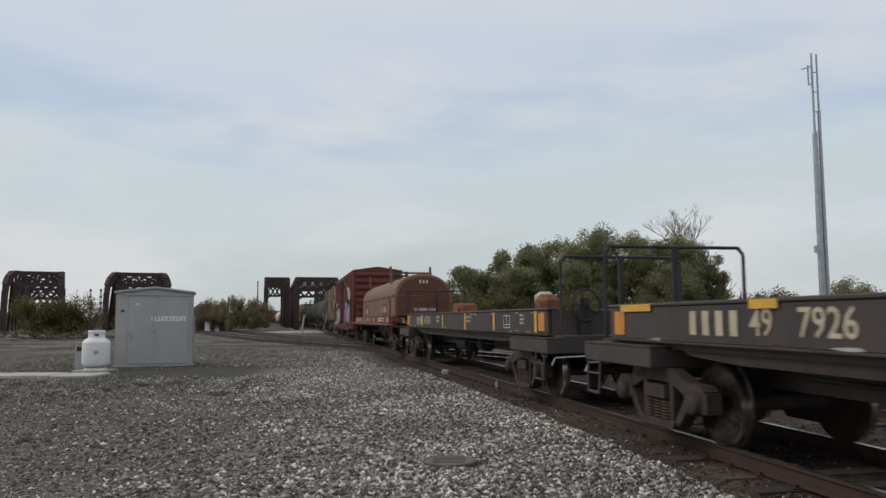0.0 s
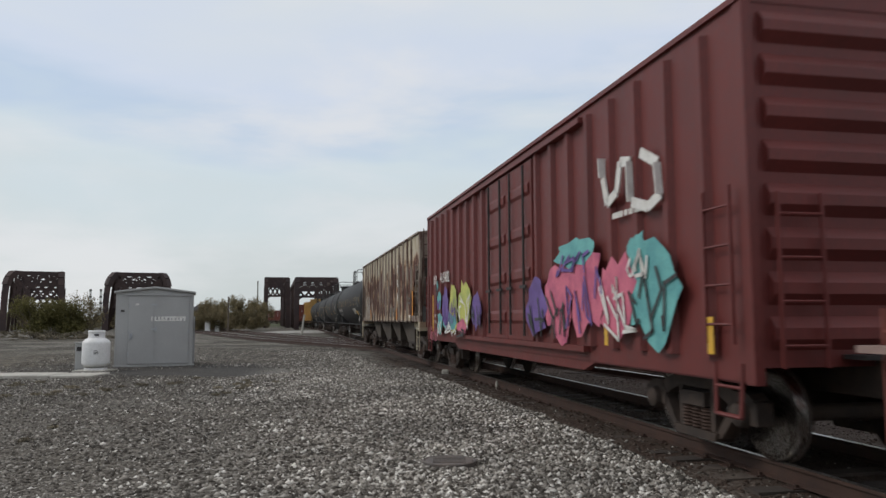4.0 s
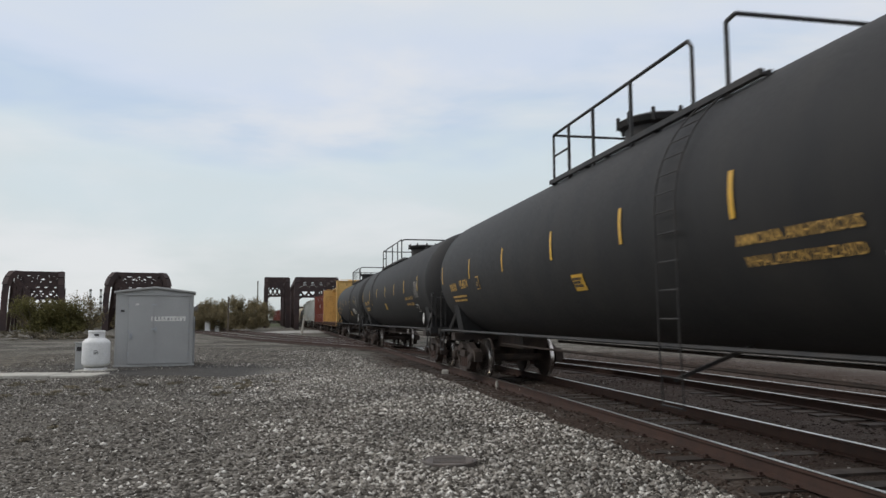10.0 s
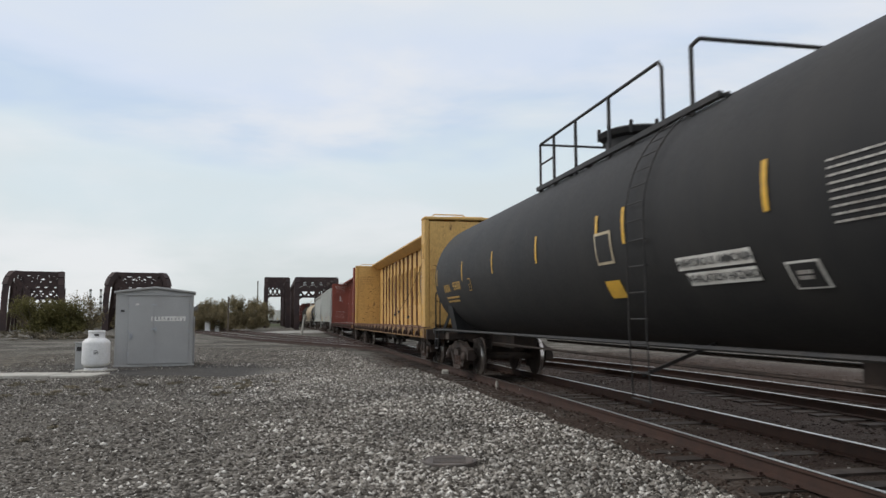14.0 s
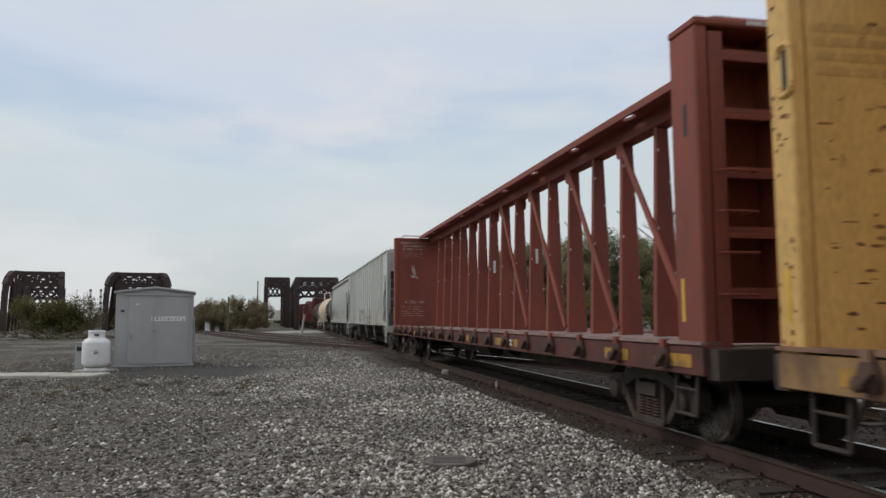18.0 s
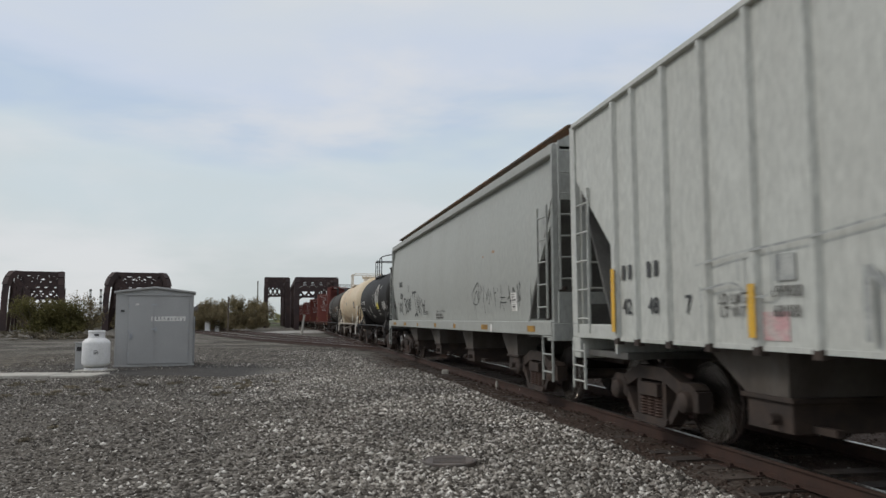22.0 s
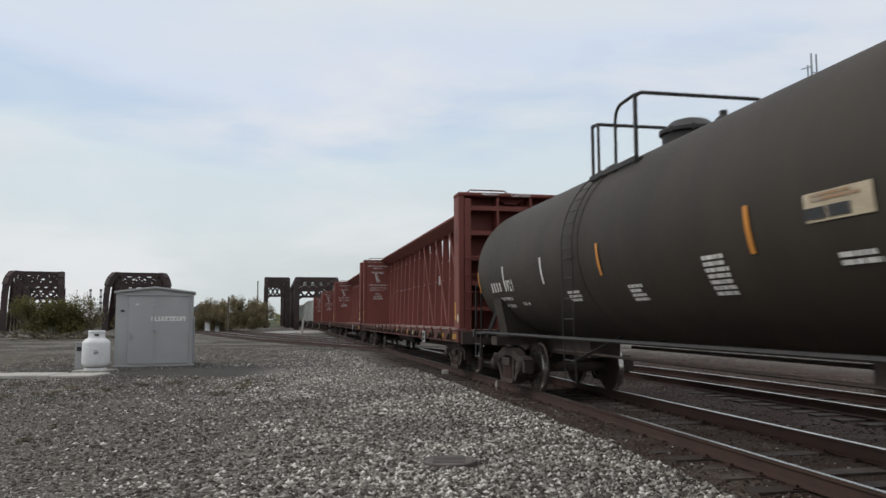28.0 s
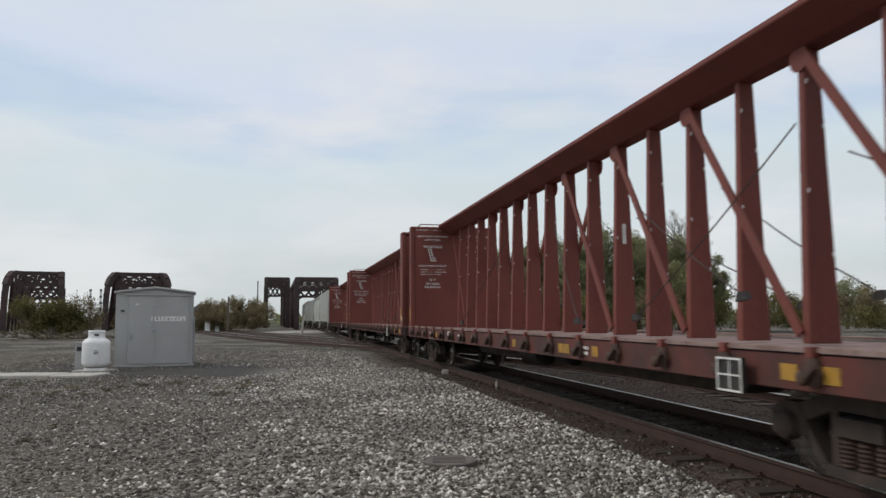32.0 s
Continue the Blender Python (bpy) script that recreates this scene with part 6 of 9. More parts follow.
    part("brake_rod", Shape().pipe([(-half + 3.0, 0.4, 0.78), (half - 3.0, 0.4, 0.78)], 0.024).pipe([(-half + 4.0, -0.7, 0.86), (half - 4.0, -0.7, 0.86)], 0.03), GRIME, car)
    for q in dashes:
        x, m = q if isinstance(q, tuple) else (q, dash)
        paint_round(patch(0.075, 0.44), x, z + dash_z, r, z, car, m, "reflector")
    if number:
        paint_round(marks(4, name_at[2]), name_at[0], name_at[1], r, z, car, letter_mat, "owner_mark")
        paint_round(letters(number, number_at[2], 0.004), number_at[0], number_at[1], r, z, car, letter_mat, "car_number")
        if number == "3921":
            for zz, txt in ((1.78, "LD LMT 190500 LB"), (1.64, "LT WT 72500 LB")):
                paint_round(letters(txt, 0.10, 0.002), 5.15, zz, r, z, car, letter_mat, "weight_line")
        else:
            paint_round(bars(1.7, 0.20, 2, 0.5, 5), (name_at[0] + number_at[0]) / 2, number_at[1] - 0.32, r, z, car, letter_mat if letter_mat is GOLD else DULLWHITE, "weight_lines")
    return car


def oval_plate(x0, x1, y0, y1, z0, z1, cx, cy, a=0.21, b=0.075, m=16):
    """A flat plate with one oval hole."""
    s, hole, rim = Shape(), [], []
    lo, hi = min(y0, y1), max(y0, y1)
    for k in range(m):
        t = 2 * math.pi * (k + 0.5) / m
        dx, dy = a * math.cos(t), b * math.sin(t)
        hole.append((cx + dx, cy + dy))
        f = min(((x1 - cx) if dx > 0 else (cx - x0)) / max(1e-6, abs(dx)), ((hi - cy) if dy > 0 else (cy - lo)) / max(1e-6, abs(dy)))
        rim.append((cx + f * dx, cy + f * dy))
    ring = [(p[0], p[1], z) for z in (z1, z0) for p in hole + rim]
    f = []
    for k in range(m):
        q = (k + 1) % m
        f += [(k, q, m + q, m + k), (2 * m + k, 3 * m + k, 3 * m + q, 2 * m + q), (k, 2 * m + k, 2 * m + q, q)]
    s.add(ring, f)
    for ex in (x0, x1):
        for ey in (lo, hi):
            near = sorted(rim, key=lambda p: (p[0] - ex) ** 2 + (p[1] - ey) ** 2)
            u = [p for p in near if abs(p[0] - ex) < 1e-6][:1] + [p for p in near if abs(p[1] - ey) < 1e-6][:1]
            if len(u) == 2:
                for z in (z1, z0):
                    s.add([(ex, ey, z), (*u[0], z), (*u[1], z)], [(0, 1, 2)])
    return s


def centre_beam(middle, paint, deck, number, panelled=False, bright=False, french=False):
    half, hl, tail = 11.78, 10.78, 11.22
    kind = "yellow centre-beam lumber flat car with oval openings, weathered and empty" if panelled else "oxide red centre-beam lumber flat car, empty"
    car = rolling("centerbeam_flatcar", kind, "freight car", middle, half, 8.9)
    zt, zd = 4.45, 1.12
    part("deck", Shape().box(-hl, tail, -1.38, 1.38, zd - 0.10, zd - 0.02), deck, car)
    for y in (1, -1):
        part("side_sill", Shape().box(-hl, tail, y * 1.42 - 0.05, y * 1.42 + 0.05, zd - 0.31, zd - 0.02), YELLOW_S if panelled else OXIDE_S, car, bevel=0.01)
        part("deck_edge", Shape().box(-hl, tail, y * 1.40 - 0.14, y * 1.40 + 0.09, zd, zd + 0.035), deck, car)
    part("centre_sill", Shape().slab([(-11.2, 1.0), (-11.2, 0.72), (-6.5, 0.72), (-5.9, 0.5), (5.9, 0.5), (6.5, 0.72), (11.2, 0.72), (11.2, 1.0)], "y", -0.3, 0.3), GRIME, car)
    for i in range(13):
        x = -9.9 + i * 19.8 / 12
        part("cross_bearer", Shape().slab([(-1.36, zd - 0.1), (1.36, zd - 0.1), (1.36, zd - 0.26), (0.3, 0.66), (-0.3, 0.66), (-1.36, zd - 0.26)], "x", x - 0.05, x + 0.05), GRIME, car)
    for i in range(18):
        x = -10.05 + i * 1.188
        w = part("winch", Shape().slab([(x - 0.06, zd - 0.04), (x + 0.06, zd - 0.04), (x + 0.11, zd - 0.15), (x + 0.09, zd - 0.25), (x - 0.07, zd - 0.26), (x - 0.11, zd - 0.16)], "y", 1.47, 1.53), WINCH, car, bevel=0.012)
        part("winch_drum", Shape().lathe([(1.54, 0.055), (1.60, 0.055), (1.61, 0.03)], "y", 9, (x + 0.02, 0, zd - 0.19)).beam((x - 0.12, 1.57, zd - 0.10), (x + 0.04, 1.57, zd - 0.24), 0.05, 0.035), WINCH, w)
        part("winch_cap", Shape().box(x - 0.045, x + 0.045, 1.46, 1.53, zd - 0.04, zd + 0.045), deck if panelled else paint, w)
    # bulkheads: a plate between two deep side posts, shelves across its back
    for e in (-1, 1):
        xi, xo = (-hl + 0.52, -hl) if e < 0 else (tail - 0.30, tail)
        lo, hi = sorted((xi, xo))
        bh = part("bulkhead", Shape().box(min(xi, xi + e * 0.05), max(xi, xi + e * 0.05), -1.29, 1.29, zd, zt), paint, car, "ribbed steel end bulkhead")
        back = [xi + e * 0.055, xo - e * 0.02]
        for y in (1.37, -1.37):
            part("bulkhead_post", Shape().box(lo, hi, y - 0.075, y + 0.075, zd - 0.3, zt - 0.04), paint, bh, bevel=0.02)
            k = 0.08 if y > 0 else -0.08
            xc = xo - e * 0.23
            ov = [(xc + 0.09 * math.cos(t * math.pi / 8), y + k, zt - 1.0 + (0.13 if t < 8 else -0.13) + 0.09 * math.sin(t * math.pi / 8)) for t in range(17)]
            if panelled:
                part("post_eye", Shape().pipe(ov, 0.03, 6), paint, bh)
            part("post_slot", Shape().box(xc - 0.035, xc + 0.035, y + k * 0.95 - 0.002, y + k * 0.95 + 0.003, zt - 1.17, zt - 0.83), BLACKST, bh)
        for i in range(5):
            z = zd + 0.55 + i * 0.62
            part("bulkhead_shelf", Shape().box(min(back), max(back), -1.285, 1.285, z - 0.025, z + 0.025), paint, bh)
            part("shelf_lip", Shape().box(min(back) if e < 0 else max(back) - 0.03, min(back) + 0.03 if e < 0 else max(back), -1.285, 1.285, z - 0.09, z - 0.027), paint, bh)
        for y in (1.29, -1.29):
            k = 1 if y > 0 else -1
            lip = sorted((xo, xo - e * 0.03))
            part("post_return", Shape().box(lip[0], lip[1], min(y, y - k * 0.16), max(y, y - k * 0.16), zd - 0.1, zt - 0.1), paint, bh)
        if panelled:
            part("bulkhead_back", Shape().box(min(xo, xo + e * 0.02), max(xo, xo + e * 0.02), -1.29, 1.29, zd + 0.1, zt - 0.1), paint, bh)
        for ys in (0.43, -0.43):
            part("bulkhead_stud", Shape().box(min(back), max(back) - 0.02, ys - 0.03, ys + 0.03, zd, zt - 0.05), paint, bh)
        part("bulkhead_cap", Shape().box(lo - 0.02, hi + 0.02, -1.45, 1.45, zt - 0.04, zt + 0.05), paint, bh, bevel=0.02)
        part("grab_rail", Shape().pipe([(xo - e * 0.2, 1.2, zt + 0.04), (xo - e * 0.2, 1.1, zt + 0.14), (xo - e * 0.2, 0.2, zt + 0.14), (xo - e * 0.2, 0.1, zt + 0.04)], 0.018), paint, bh)
        part("post_reflector", Shape().box(min(xi + e * 0.12, xi + e * 0.18), max(xi + e * 0.12, xi + e * 0.18), 1.446, 1.452, 1.35, 1.8), REFLECT, bh)
        stirrup(car, xo - e * 0.5, 1.36, GRIME, zd - 0.25)
        for i in range(4):
            part("end_grab", Shape().pipe([(xo, 1.25, zd + 0.5 + i * 0.42), (xo + e * 0.09, 1.22, zd + 0.5 + i * 0.42), (xo + e * 0.09, 0.85, zd + 0.5 + i * 0.42), (xo - e * 0.2, 0.82, zd + 0.5 + i * 0.42)], 0.014, 5), paint, bh)
        # grimed steel here stands in for the deep shade below the bulkhead
        part("end_sill", Shape().box(xo + e * 0.06 - 0.10, xo + e * 0.06 + 0.10, -1.40, 1.40, zd - 0.34, zd - 0.04), GRIME, car)
    # the beam: a wide top chord on a row of tapered posts with long diagonals
    zc = 4.56
    if french:
        # flat chord plate pierced by oval holes on both sides of a boxed web
        for sd in (1, -1):
            edges = [-hl + 0.3] + [0.02 + 2.3 * k + 1.15 for k in range(-4, 4)] + [tail - 0.3]
            for n0, (a, b) in enumerate(zip(edges, edges[1:])):
                part("chord_plate", oval_plate(a, b, sd * 0.12, sd * 0.50, zc - 0.05, zc, 0.02 + 2.3 * (n0 - 4), sd * 0.30), paint, car)
            part("chord_lip", Shape().box(-hl + 0.3, tail - 0.3, min(sd * 0.47, sd * 0.503), max(sd * 0.47, sd * 0.503), zc - 0.12, zc + 0.003), paint, car, bevel=0.008)
        part("top_chord", Shape().box(-hl + 0.3, tail - 0.3, -0.13, 0.13, zc - 0.30, zc + 0.004), paint, car, bevel=0.01)
    else:
        part("top_chord", Shape().slab([(-0.50, zc), (0.50, zc), (0.50, zc - 0.07), (0.13, zc - 0.30), (-0.13, zc - 0.30), (-0.50, zc - 0.07)], "x", -hl + 0.3, tail - 0.3), paint, car, bevel=0.012)
    pitch = 1.175
    mid = 0.80 if bright else -0.29 if french else -0.03
    xs = [-0.50 + i * 1.188 for i in range(-8, 9)] if panelled else [mid + i * pitch for i in (range(-9, 9) if bright else range(-8, 9))]
    n = len(xs)
    if not panelled:
        for i, x in enumerate(xs):
            post = part("post", Shape().loft([[(x - 0.06, -0.19, zd), (x + 0.06, -0.19, zd), (x + 0.06, 0.19, zd), (x - 0.06, 0.19, zd)],
                                              [(x - 0.048, -0.095, zc - 0.25), (x + 0.048, -0.095, zc - 0.25), (x + 0.048, 0.095, zc - 0.25), (x - 0.048, 0.095, zc - 0.25)]]), paint, car, bevel=0.01)
            # white boxes paint the light showing in small rivet holes
            pins = Shape()
            for z, sd in ((2.05, -1), (2.72, 1), (3.42, -1), (3.9, 1)):
                w = sd * (0.165 - 0.095 * (z - zd) / (zc - 0.25 - zd))
                pins.box(x - 0.066, x - 0.05, w - 0.007, w + 0.007, z - 0.022, z + 0.022)
            part("bolt_row", pins, WHITE, post, "small rivet holes, light in them painted white")
        # long flat diagonals: towards the head end on the near face, towards the tail behind the posts
        first = 1 if french else 0
        for i in range(4):
            for k, step, y in ((first - 2 * i, -2, 1), (first - 1 + 2 * i, 2, -1)):
                a, b = mid + k * pitch, mid + (k + step) * pitch
                b = max(-hl + 0.7, min(tail - 0.5, b))
                d = part("diagonal", Shape().beam((a + 0.12 * math.copysign(1, step), y * 0.135, zc - 0.40), (b - 0.05 * math.copysign(1, step), y * 0.21, zd + 0.10), 0.035, 0.12), paint, car)
                part("gusset", Shape().lathe([(y * 0.10, 0.15), (y * 0.126, 0.15)], "y", 16, (a, 0, zc - 0.40)), paint, d)
        if not french:
            part("end_brace", Shape().beam((tail - 0.8, 0.1, zc - 0.4), (mid + 7 * pitch + 0.1, 0.18, zd + 0.1), 0.03, 0.06), paint, car)
        for k in (2, -1) if french else (-2,):
            x = mid + k * pitch
            part("slot_plate", Shape().box(x - 0.070, x - 0.055, -0.03, 0.03, 2.62, 2.95), WHITE, car, "pale slot in the post")
    else:
        # solid web, with an oval opening in every middle bay
        zu = zc - 0.26
        for i in range(n - 1):
            a, b = xs[i], xs[i + 1]
            c, w, zo, hh = (a + b) / 2, (b - a) / 2, 2.78, 0.83
            s = Shape()
            m = 32
            oval, rim = [], []
            for k in range(m):
                t = 2 * math.pi * (k + 0.5) / m
                dx, dz = math.cos(t), math.sin(t)
                oval.append((c + (0.31 if dz > 0 else 0.31 + 0.10 * dz) * math.copysign(abs(dx) ** 0.75, dx), zo + hh * dz))
                f = min(w / max(1e-6, abs(dx)), ((zu - zo) if dz > 0 else (zo - zd)) / max(1e-6, abs(dz)))
                rim.append((c + f * dx, zo + f * dz))
            if abs(c) < 7.7:
                ring = []
                for y in (0.03, -0.03):
                    ring += [(p[0], y, p[1]) for p in oval] + [(p[0], y, p[1]) for p in rim]
                f = []
                for k in range(m):
                    k2 = (k + 1) % m
                    f += [(k, k2, m + k2, m + k), (2 * m + k, 3 * m + k, 3 * m + k2, 2 * m + k2), (k, 2 * m + k, 2 * m + k2, k2)]
                s.add(ring, f)
                for cx in (a, b):
                    for cz in (zd, zu):
                        q = sorted(rim, key=lambda p: (p[0] - cx) ** 2 + (p[1] - cz) ** 2)[:2]
                        for y in (0.03, -0.03):
                            s.add([(cx, y, cz), (q[0][0], y, q[0][1]), (q[1][0], y, q[1][1])], [(0, 1, 2)])
                web = part("web_panel", s, paint, car)
                part("opening_rim", Shape().pipe([(p[0], 0.032, p[1]) for p in oval + oval[:1]], 0.014, 5), paint, web)
            else:
                web = part("web_panel", Shape().box(a, b, -0.03, 0.03, zd, zu), paint, car)
                for z in (2.25, 3.45):
                    part("panel_stiffener", Shape().box(a, b, 0.03, 0.075, z - 0.03, z + 0.03), paint, web)
        for x in xs:
            part("post", Shape().box(x - 0.045, x + 0.045, -0.10, 0.10, zd, zu), RUSTPOST, car, bevel=0.008)
        for e in (-1, 1):
            w0, w1 = (-hl + 0.36, xs[0]) if e < 0 else (xs[-1], tail - 0.30)
            web = part("web_panel", Shape().box(w0, w1, -0.03, 0.03, zd, zu), paint, car)
            for z in (2.25, 3.45):
                part("panel_stiffener", Shape().box(w0, w1, 0.03, 0.075, z - 0.03, z + 0.03), paint, web)
    # tie-down cables: from hooks under the chord down to the winches, near and far side
    rc = random.Random(int(middle * 10))
    for sd in (1, -1) if panelled or middle > 130 else (-1,) if french else ():
        for i in range(2, n - 4, 3 if sd > 0 else 2):
            a, b = xs[i] + rc.uniform(-0.2, 0.2), xs[i] - rc.choice((2.3, 3.4, -2.6))
            za, zb2, sag = rc.uniform(2.9, 3.6), rc.uniform(1.25, 1.7), rc.uniform(0.02, 0.14)
            pts = [(a + (b - a) * k / 8, sd * (0.30 + 0.5 * k / 8), za + (zb2 - za) * k / 8 - sag * math.sin(math.pi * k / 8)) for k in range(9)]
            cable = part("tie_down_cable", Shape().pipe(pts, 0.010, 5), GRIME, car)
            part("cable_hook", Shape().slab([(b - 0.10, zb2 - 0.03), (b + 0.12, zb2 - 0.06), (b + 0.10, zb2 + 0.03), (b - 0.04, zb2 + 0.05)], "y", sd * 0.80 - 0.03, sd * 0.80 + 0.03), BLACKST, cable)
    if not panelled:
        face_text(letters("CAUTION", 0.11, 0.003), -0.15, zt + 0.005, -hl - 0.026, car, WHITE)
        face_text(bars(0.5, 0.05, 2, 0.3, 3), 0.6, zt + 0.005, -hl - 0.026, car, WHITE)
        if not french:
            part("emblem", Shape().lathe([(1.446, 0.10), (1.452, 0.10)], "y", 18, (-hl + 0.1, 0, 1.40)), SAND, car, "round cream emblem")
    if panelled:
        ry = random.Random(6)
        for i in range(170):
            d = blob(ry.uniform(0.03, 0.20), ry.uniform(0.012, 0.05), 70 + i, 11)
            zz = ry.choice((ry.gauss(3.0, 0.15), ry.gauss(1.9, 0.3), ry.uniform(1.3, 4.2)))
            face_text(d, ry.uniform(-1.05, 1.16), min(4.2, max(1.25, zz)), (tail - 0.304) if i % 3 else -hl - 0.022, car, SMEAR, "rust_patch")
        for i in range(36):
            d = blob(ry.uniform(0.02, 0.09), ry.uniform(0.02, 0.08), 170 + i, 11)
            paint_flat(d, tail - ry.uniform(0.04, 0.26), min(4.2, max(1.0, ry.choice((ry.gauss(3.0, 0.2), ry.gauss(1.6, 0.3), ry.uniform(1.1, 4.2))))), 1.449, car, SMEAR, "rust_patch")
        for i in range(44):
            d = blob(ry.uniform(0.03, 0.16), ry.uniform(0.05, 0.3), 90 + i)
            bay = ry.randrange(2, 14)
            paint_flat(d, xs[bay] + ry.choice((0.14, 1.0)) + ry.uniform(-0.05, 0.05), ry.uniform(1.25, 4.0), 0.034, car, SMEAR, "rust_patch")
    # markings
    wm = SAND if panelled else WHITE
    side = tail - 0.306
    if not panelled:
        if french:
            for z, txt, yc, sz in ((4.30, "INSTRUCTIONS RELATIVES", 0.66, 0.098), (4.18, "AU CHARGEMENT ET", 0.68, 0.098), (4.06, "AU DECHARGEMENT", 0.68, 0.098)):
                face_text(letters(txt, sz, 0.0015), yc, z, side, car, FADEWHITE)
            face_text(bars(0.84, 0.28, 4, 0.6, 7), 0.70, 3.81, side, car, FADERED)
            face_text(bars(0.55, 0.34, 4, 0.5, 9), -0.89, 4.22, side, car, FADEWHITE)
            for yc, k in ((0.69, 1), (-0.74, -1)):
                tip = [[(-0.10, 0.22), (-0.02, 0.23), (0.03, -0.08)], [(-0.10, 0.20), (-0.05, -0.02), (0.02, -0.10)], [(-0.08, 0.08), (0.01, 0.06)], [(-0.10, -0.2), (0.0, -0.16), (0.13, -0.22)], [(-0.12, -0.13), (-0.05, -0.2)], [(-0.07, 0.16), (0.0, 0.15)]]
                face_text(strokes([[(k * a, b) for a, b in l] for l in tip], 0.045), yc, 3.18, side, car, FADEWHITE)
            face_text(letters("ATTENTION", 0.135, 0.002), 0.69, 2.03, side, car, FADEWHITE)
            face_text(bars(0.95, 0.42, 5, 0.6, 17), 0.71, 1.66, side, car, FADERED)
            face_text(bars(0.5, 0.5, 6, 0.6, 27), -0.85, 1.72, side, car, FADERED)
        else:
            face_text(bars(1.05, 0.05, 1, 0.1, 6), 0.74, 4.385, side, car, FADEWHITE)
            for z, txt, sz in ((4.168, "LOADING AND UNLOADING", 0.082), (4.046, "INSTRUCTION", 0.082), (3.815, "WARNING", 0.135), (3.165, "AVOID TIPPING ACCIDENT", 0.080), (2.70, "72'-0\"", 0.105), (2.563, "BETWEEN", 0.10), (2.455, "BULKHEADS", 0.10)):
                face_text(letters(txt, sz, 0.0015), 0.70, z, side, car, WHITE)
                face_text(letters(txt, sz, 0.0015), -0.73, z, side, car, FADEWHITE)
            for yc in (0.66, -0.77):
                face_text(bars(0.92, 0.24, 3, 0.6, 7), yc, 2.94, side, car, FADEWHITE)
                lean = [[(-0.12, 0.19), (-0.02, -0.16)], [(-0.03, 0.21), (0.07, -0.14)], [(-0.12, 0.19), (-0.03, 0.21)], [(-0.09, 0.09), (0.0, 0.11)], [(-0.06, -0.01), (0.03, 0.01)], [(-0.03, -0.11), (0.05, -0.09)], [(-0.04, -0.18), (0.15, -0.19)], [(0.06, -0.13), (0.14, -0.09)]]
                face_text(strokes(lean, 0.028), yc + 0.07, 3.53, side, car, WHITE)
            if bright:
                for z, h, rws in ((4.05, 0.30, 3), (3.62, 0.40, 3), (3.05, 0.72, 7), (2.14, 0.66, 6)):
                    face_text(bars(0.24, h, rws, 0.4, int(z * 10)), -0.11, z, side, car, WHITE)
    else:
        face_text(bars(0.9, 0.5, 4, 0.45, 7), 0.75, 3.6, side, car, FAINT)
        for x in (3.76, 0.19, -5.75):
            paint_flat(bars(0.7, 0.75, 5, 0.45, int(x)), x, 1.6, 0.05, car, FAINT, "faded_notice")
    if french:
        paint_flat(marks(3, 0.22), 8.22, zd - 0.21, 1.476, car, wm, "owner_mark")
        paint_flat(letters(number, 0.23, 0.002), 7.02, zd - 0.19, 1.476, car, wm, "car_number")
    else:
        paint_flat(marks(3, 0.24), 7.1, zd - 0.19, 1.476, car, wm, "owner_mark")
        for x, txt in ((5.58, number[:-3]), (4.74, number[-3:])):
            paint_flat(letters(txt, 0.25, 0.003), x, zd - 0.15, 1.476, car, wm, "car_number")
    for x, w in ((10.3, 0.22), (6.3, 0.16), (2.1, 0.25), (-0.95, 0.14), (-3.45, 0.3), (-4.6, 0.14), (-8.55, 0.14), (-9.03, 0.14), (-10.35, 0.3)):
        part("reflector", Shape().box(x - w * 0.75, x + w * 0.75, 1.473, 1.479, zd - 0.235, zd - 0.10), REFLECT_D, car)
    for x in (8.2, 3.4, -4.2):
        paint_flat(bars(0.5, 0.14, 2, 0.4, int(x * 3)), x, zd - 0.18, 1.478, car, wm, "small_lettering")
    if not french and not panelled:
        s = Shape()
        xn = -7.0 if bright else -7.9
        for a in ((-0.19, -0.172, -0.34, -0.04), (0.172, 0.19, -0.34, -0.04), (-0.172, 0.172, -0.058, -0.04), (-0.172, 0.172, -0.34, -0.322), (-0.172, 0.172, -0.20, -0.185)):
            s.box(xn + a[0], xn + a[1], 1.60, 1.61, zd + a[2] - 0.04, zd + a[3] - 0.04)
        s.box(xn - 0.01, xn + 0.005, 1.60, 1.605, zd - 0.37, zd - 0.09)
        part("notice_frame", s, WHITE, car)
        part("notice_board", Shape().box(xn - 0.19, xn + 0.19, 1.56, 1.595, zd - 0.385, zd - 0.075), BLACKST, car)
    brake_gear(car)
    return car


def face_text(data, y, z, x, parent, material, name="lettering"):
    """Writing on a face that looks forward (-x), read from the front of the train."""
    s = Shape()
    s.add([(x, y - p[0], z + p[1]) for p in data[0]], data[1])
    return joined(part(name, s, material, parent), data)

# ---- the cars in their order, each by its middle's place along the line at 18 s ----
trough_car(-182.72, (-0.7, -3.7, -6.9), 4.92, ((4.06, "49"), (3.16, "7926")), ((6.76, 0.44), (4.0, 0.22)))
trough_car(-164.87, (6.95, 4.42, 1.2, -1.53, -4.2, -6.98), 4.95, ((3.57, "497509"),), (), load=True)
coil_hood_car(-148.5)
box_car(-131.75)
rusty_hopper(-114.3)
TANK_LABEL = "long black pressure tank car with reflective dashes and top railing"


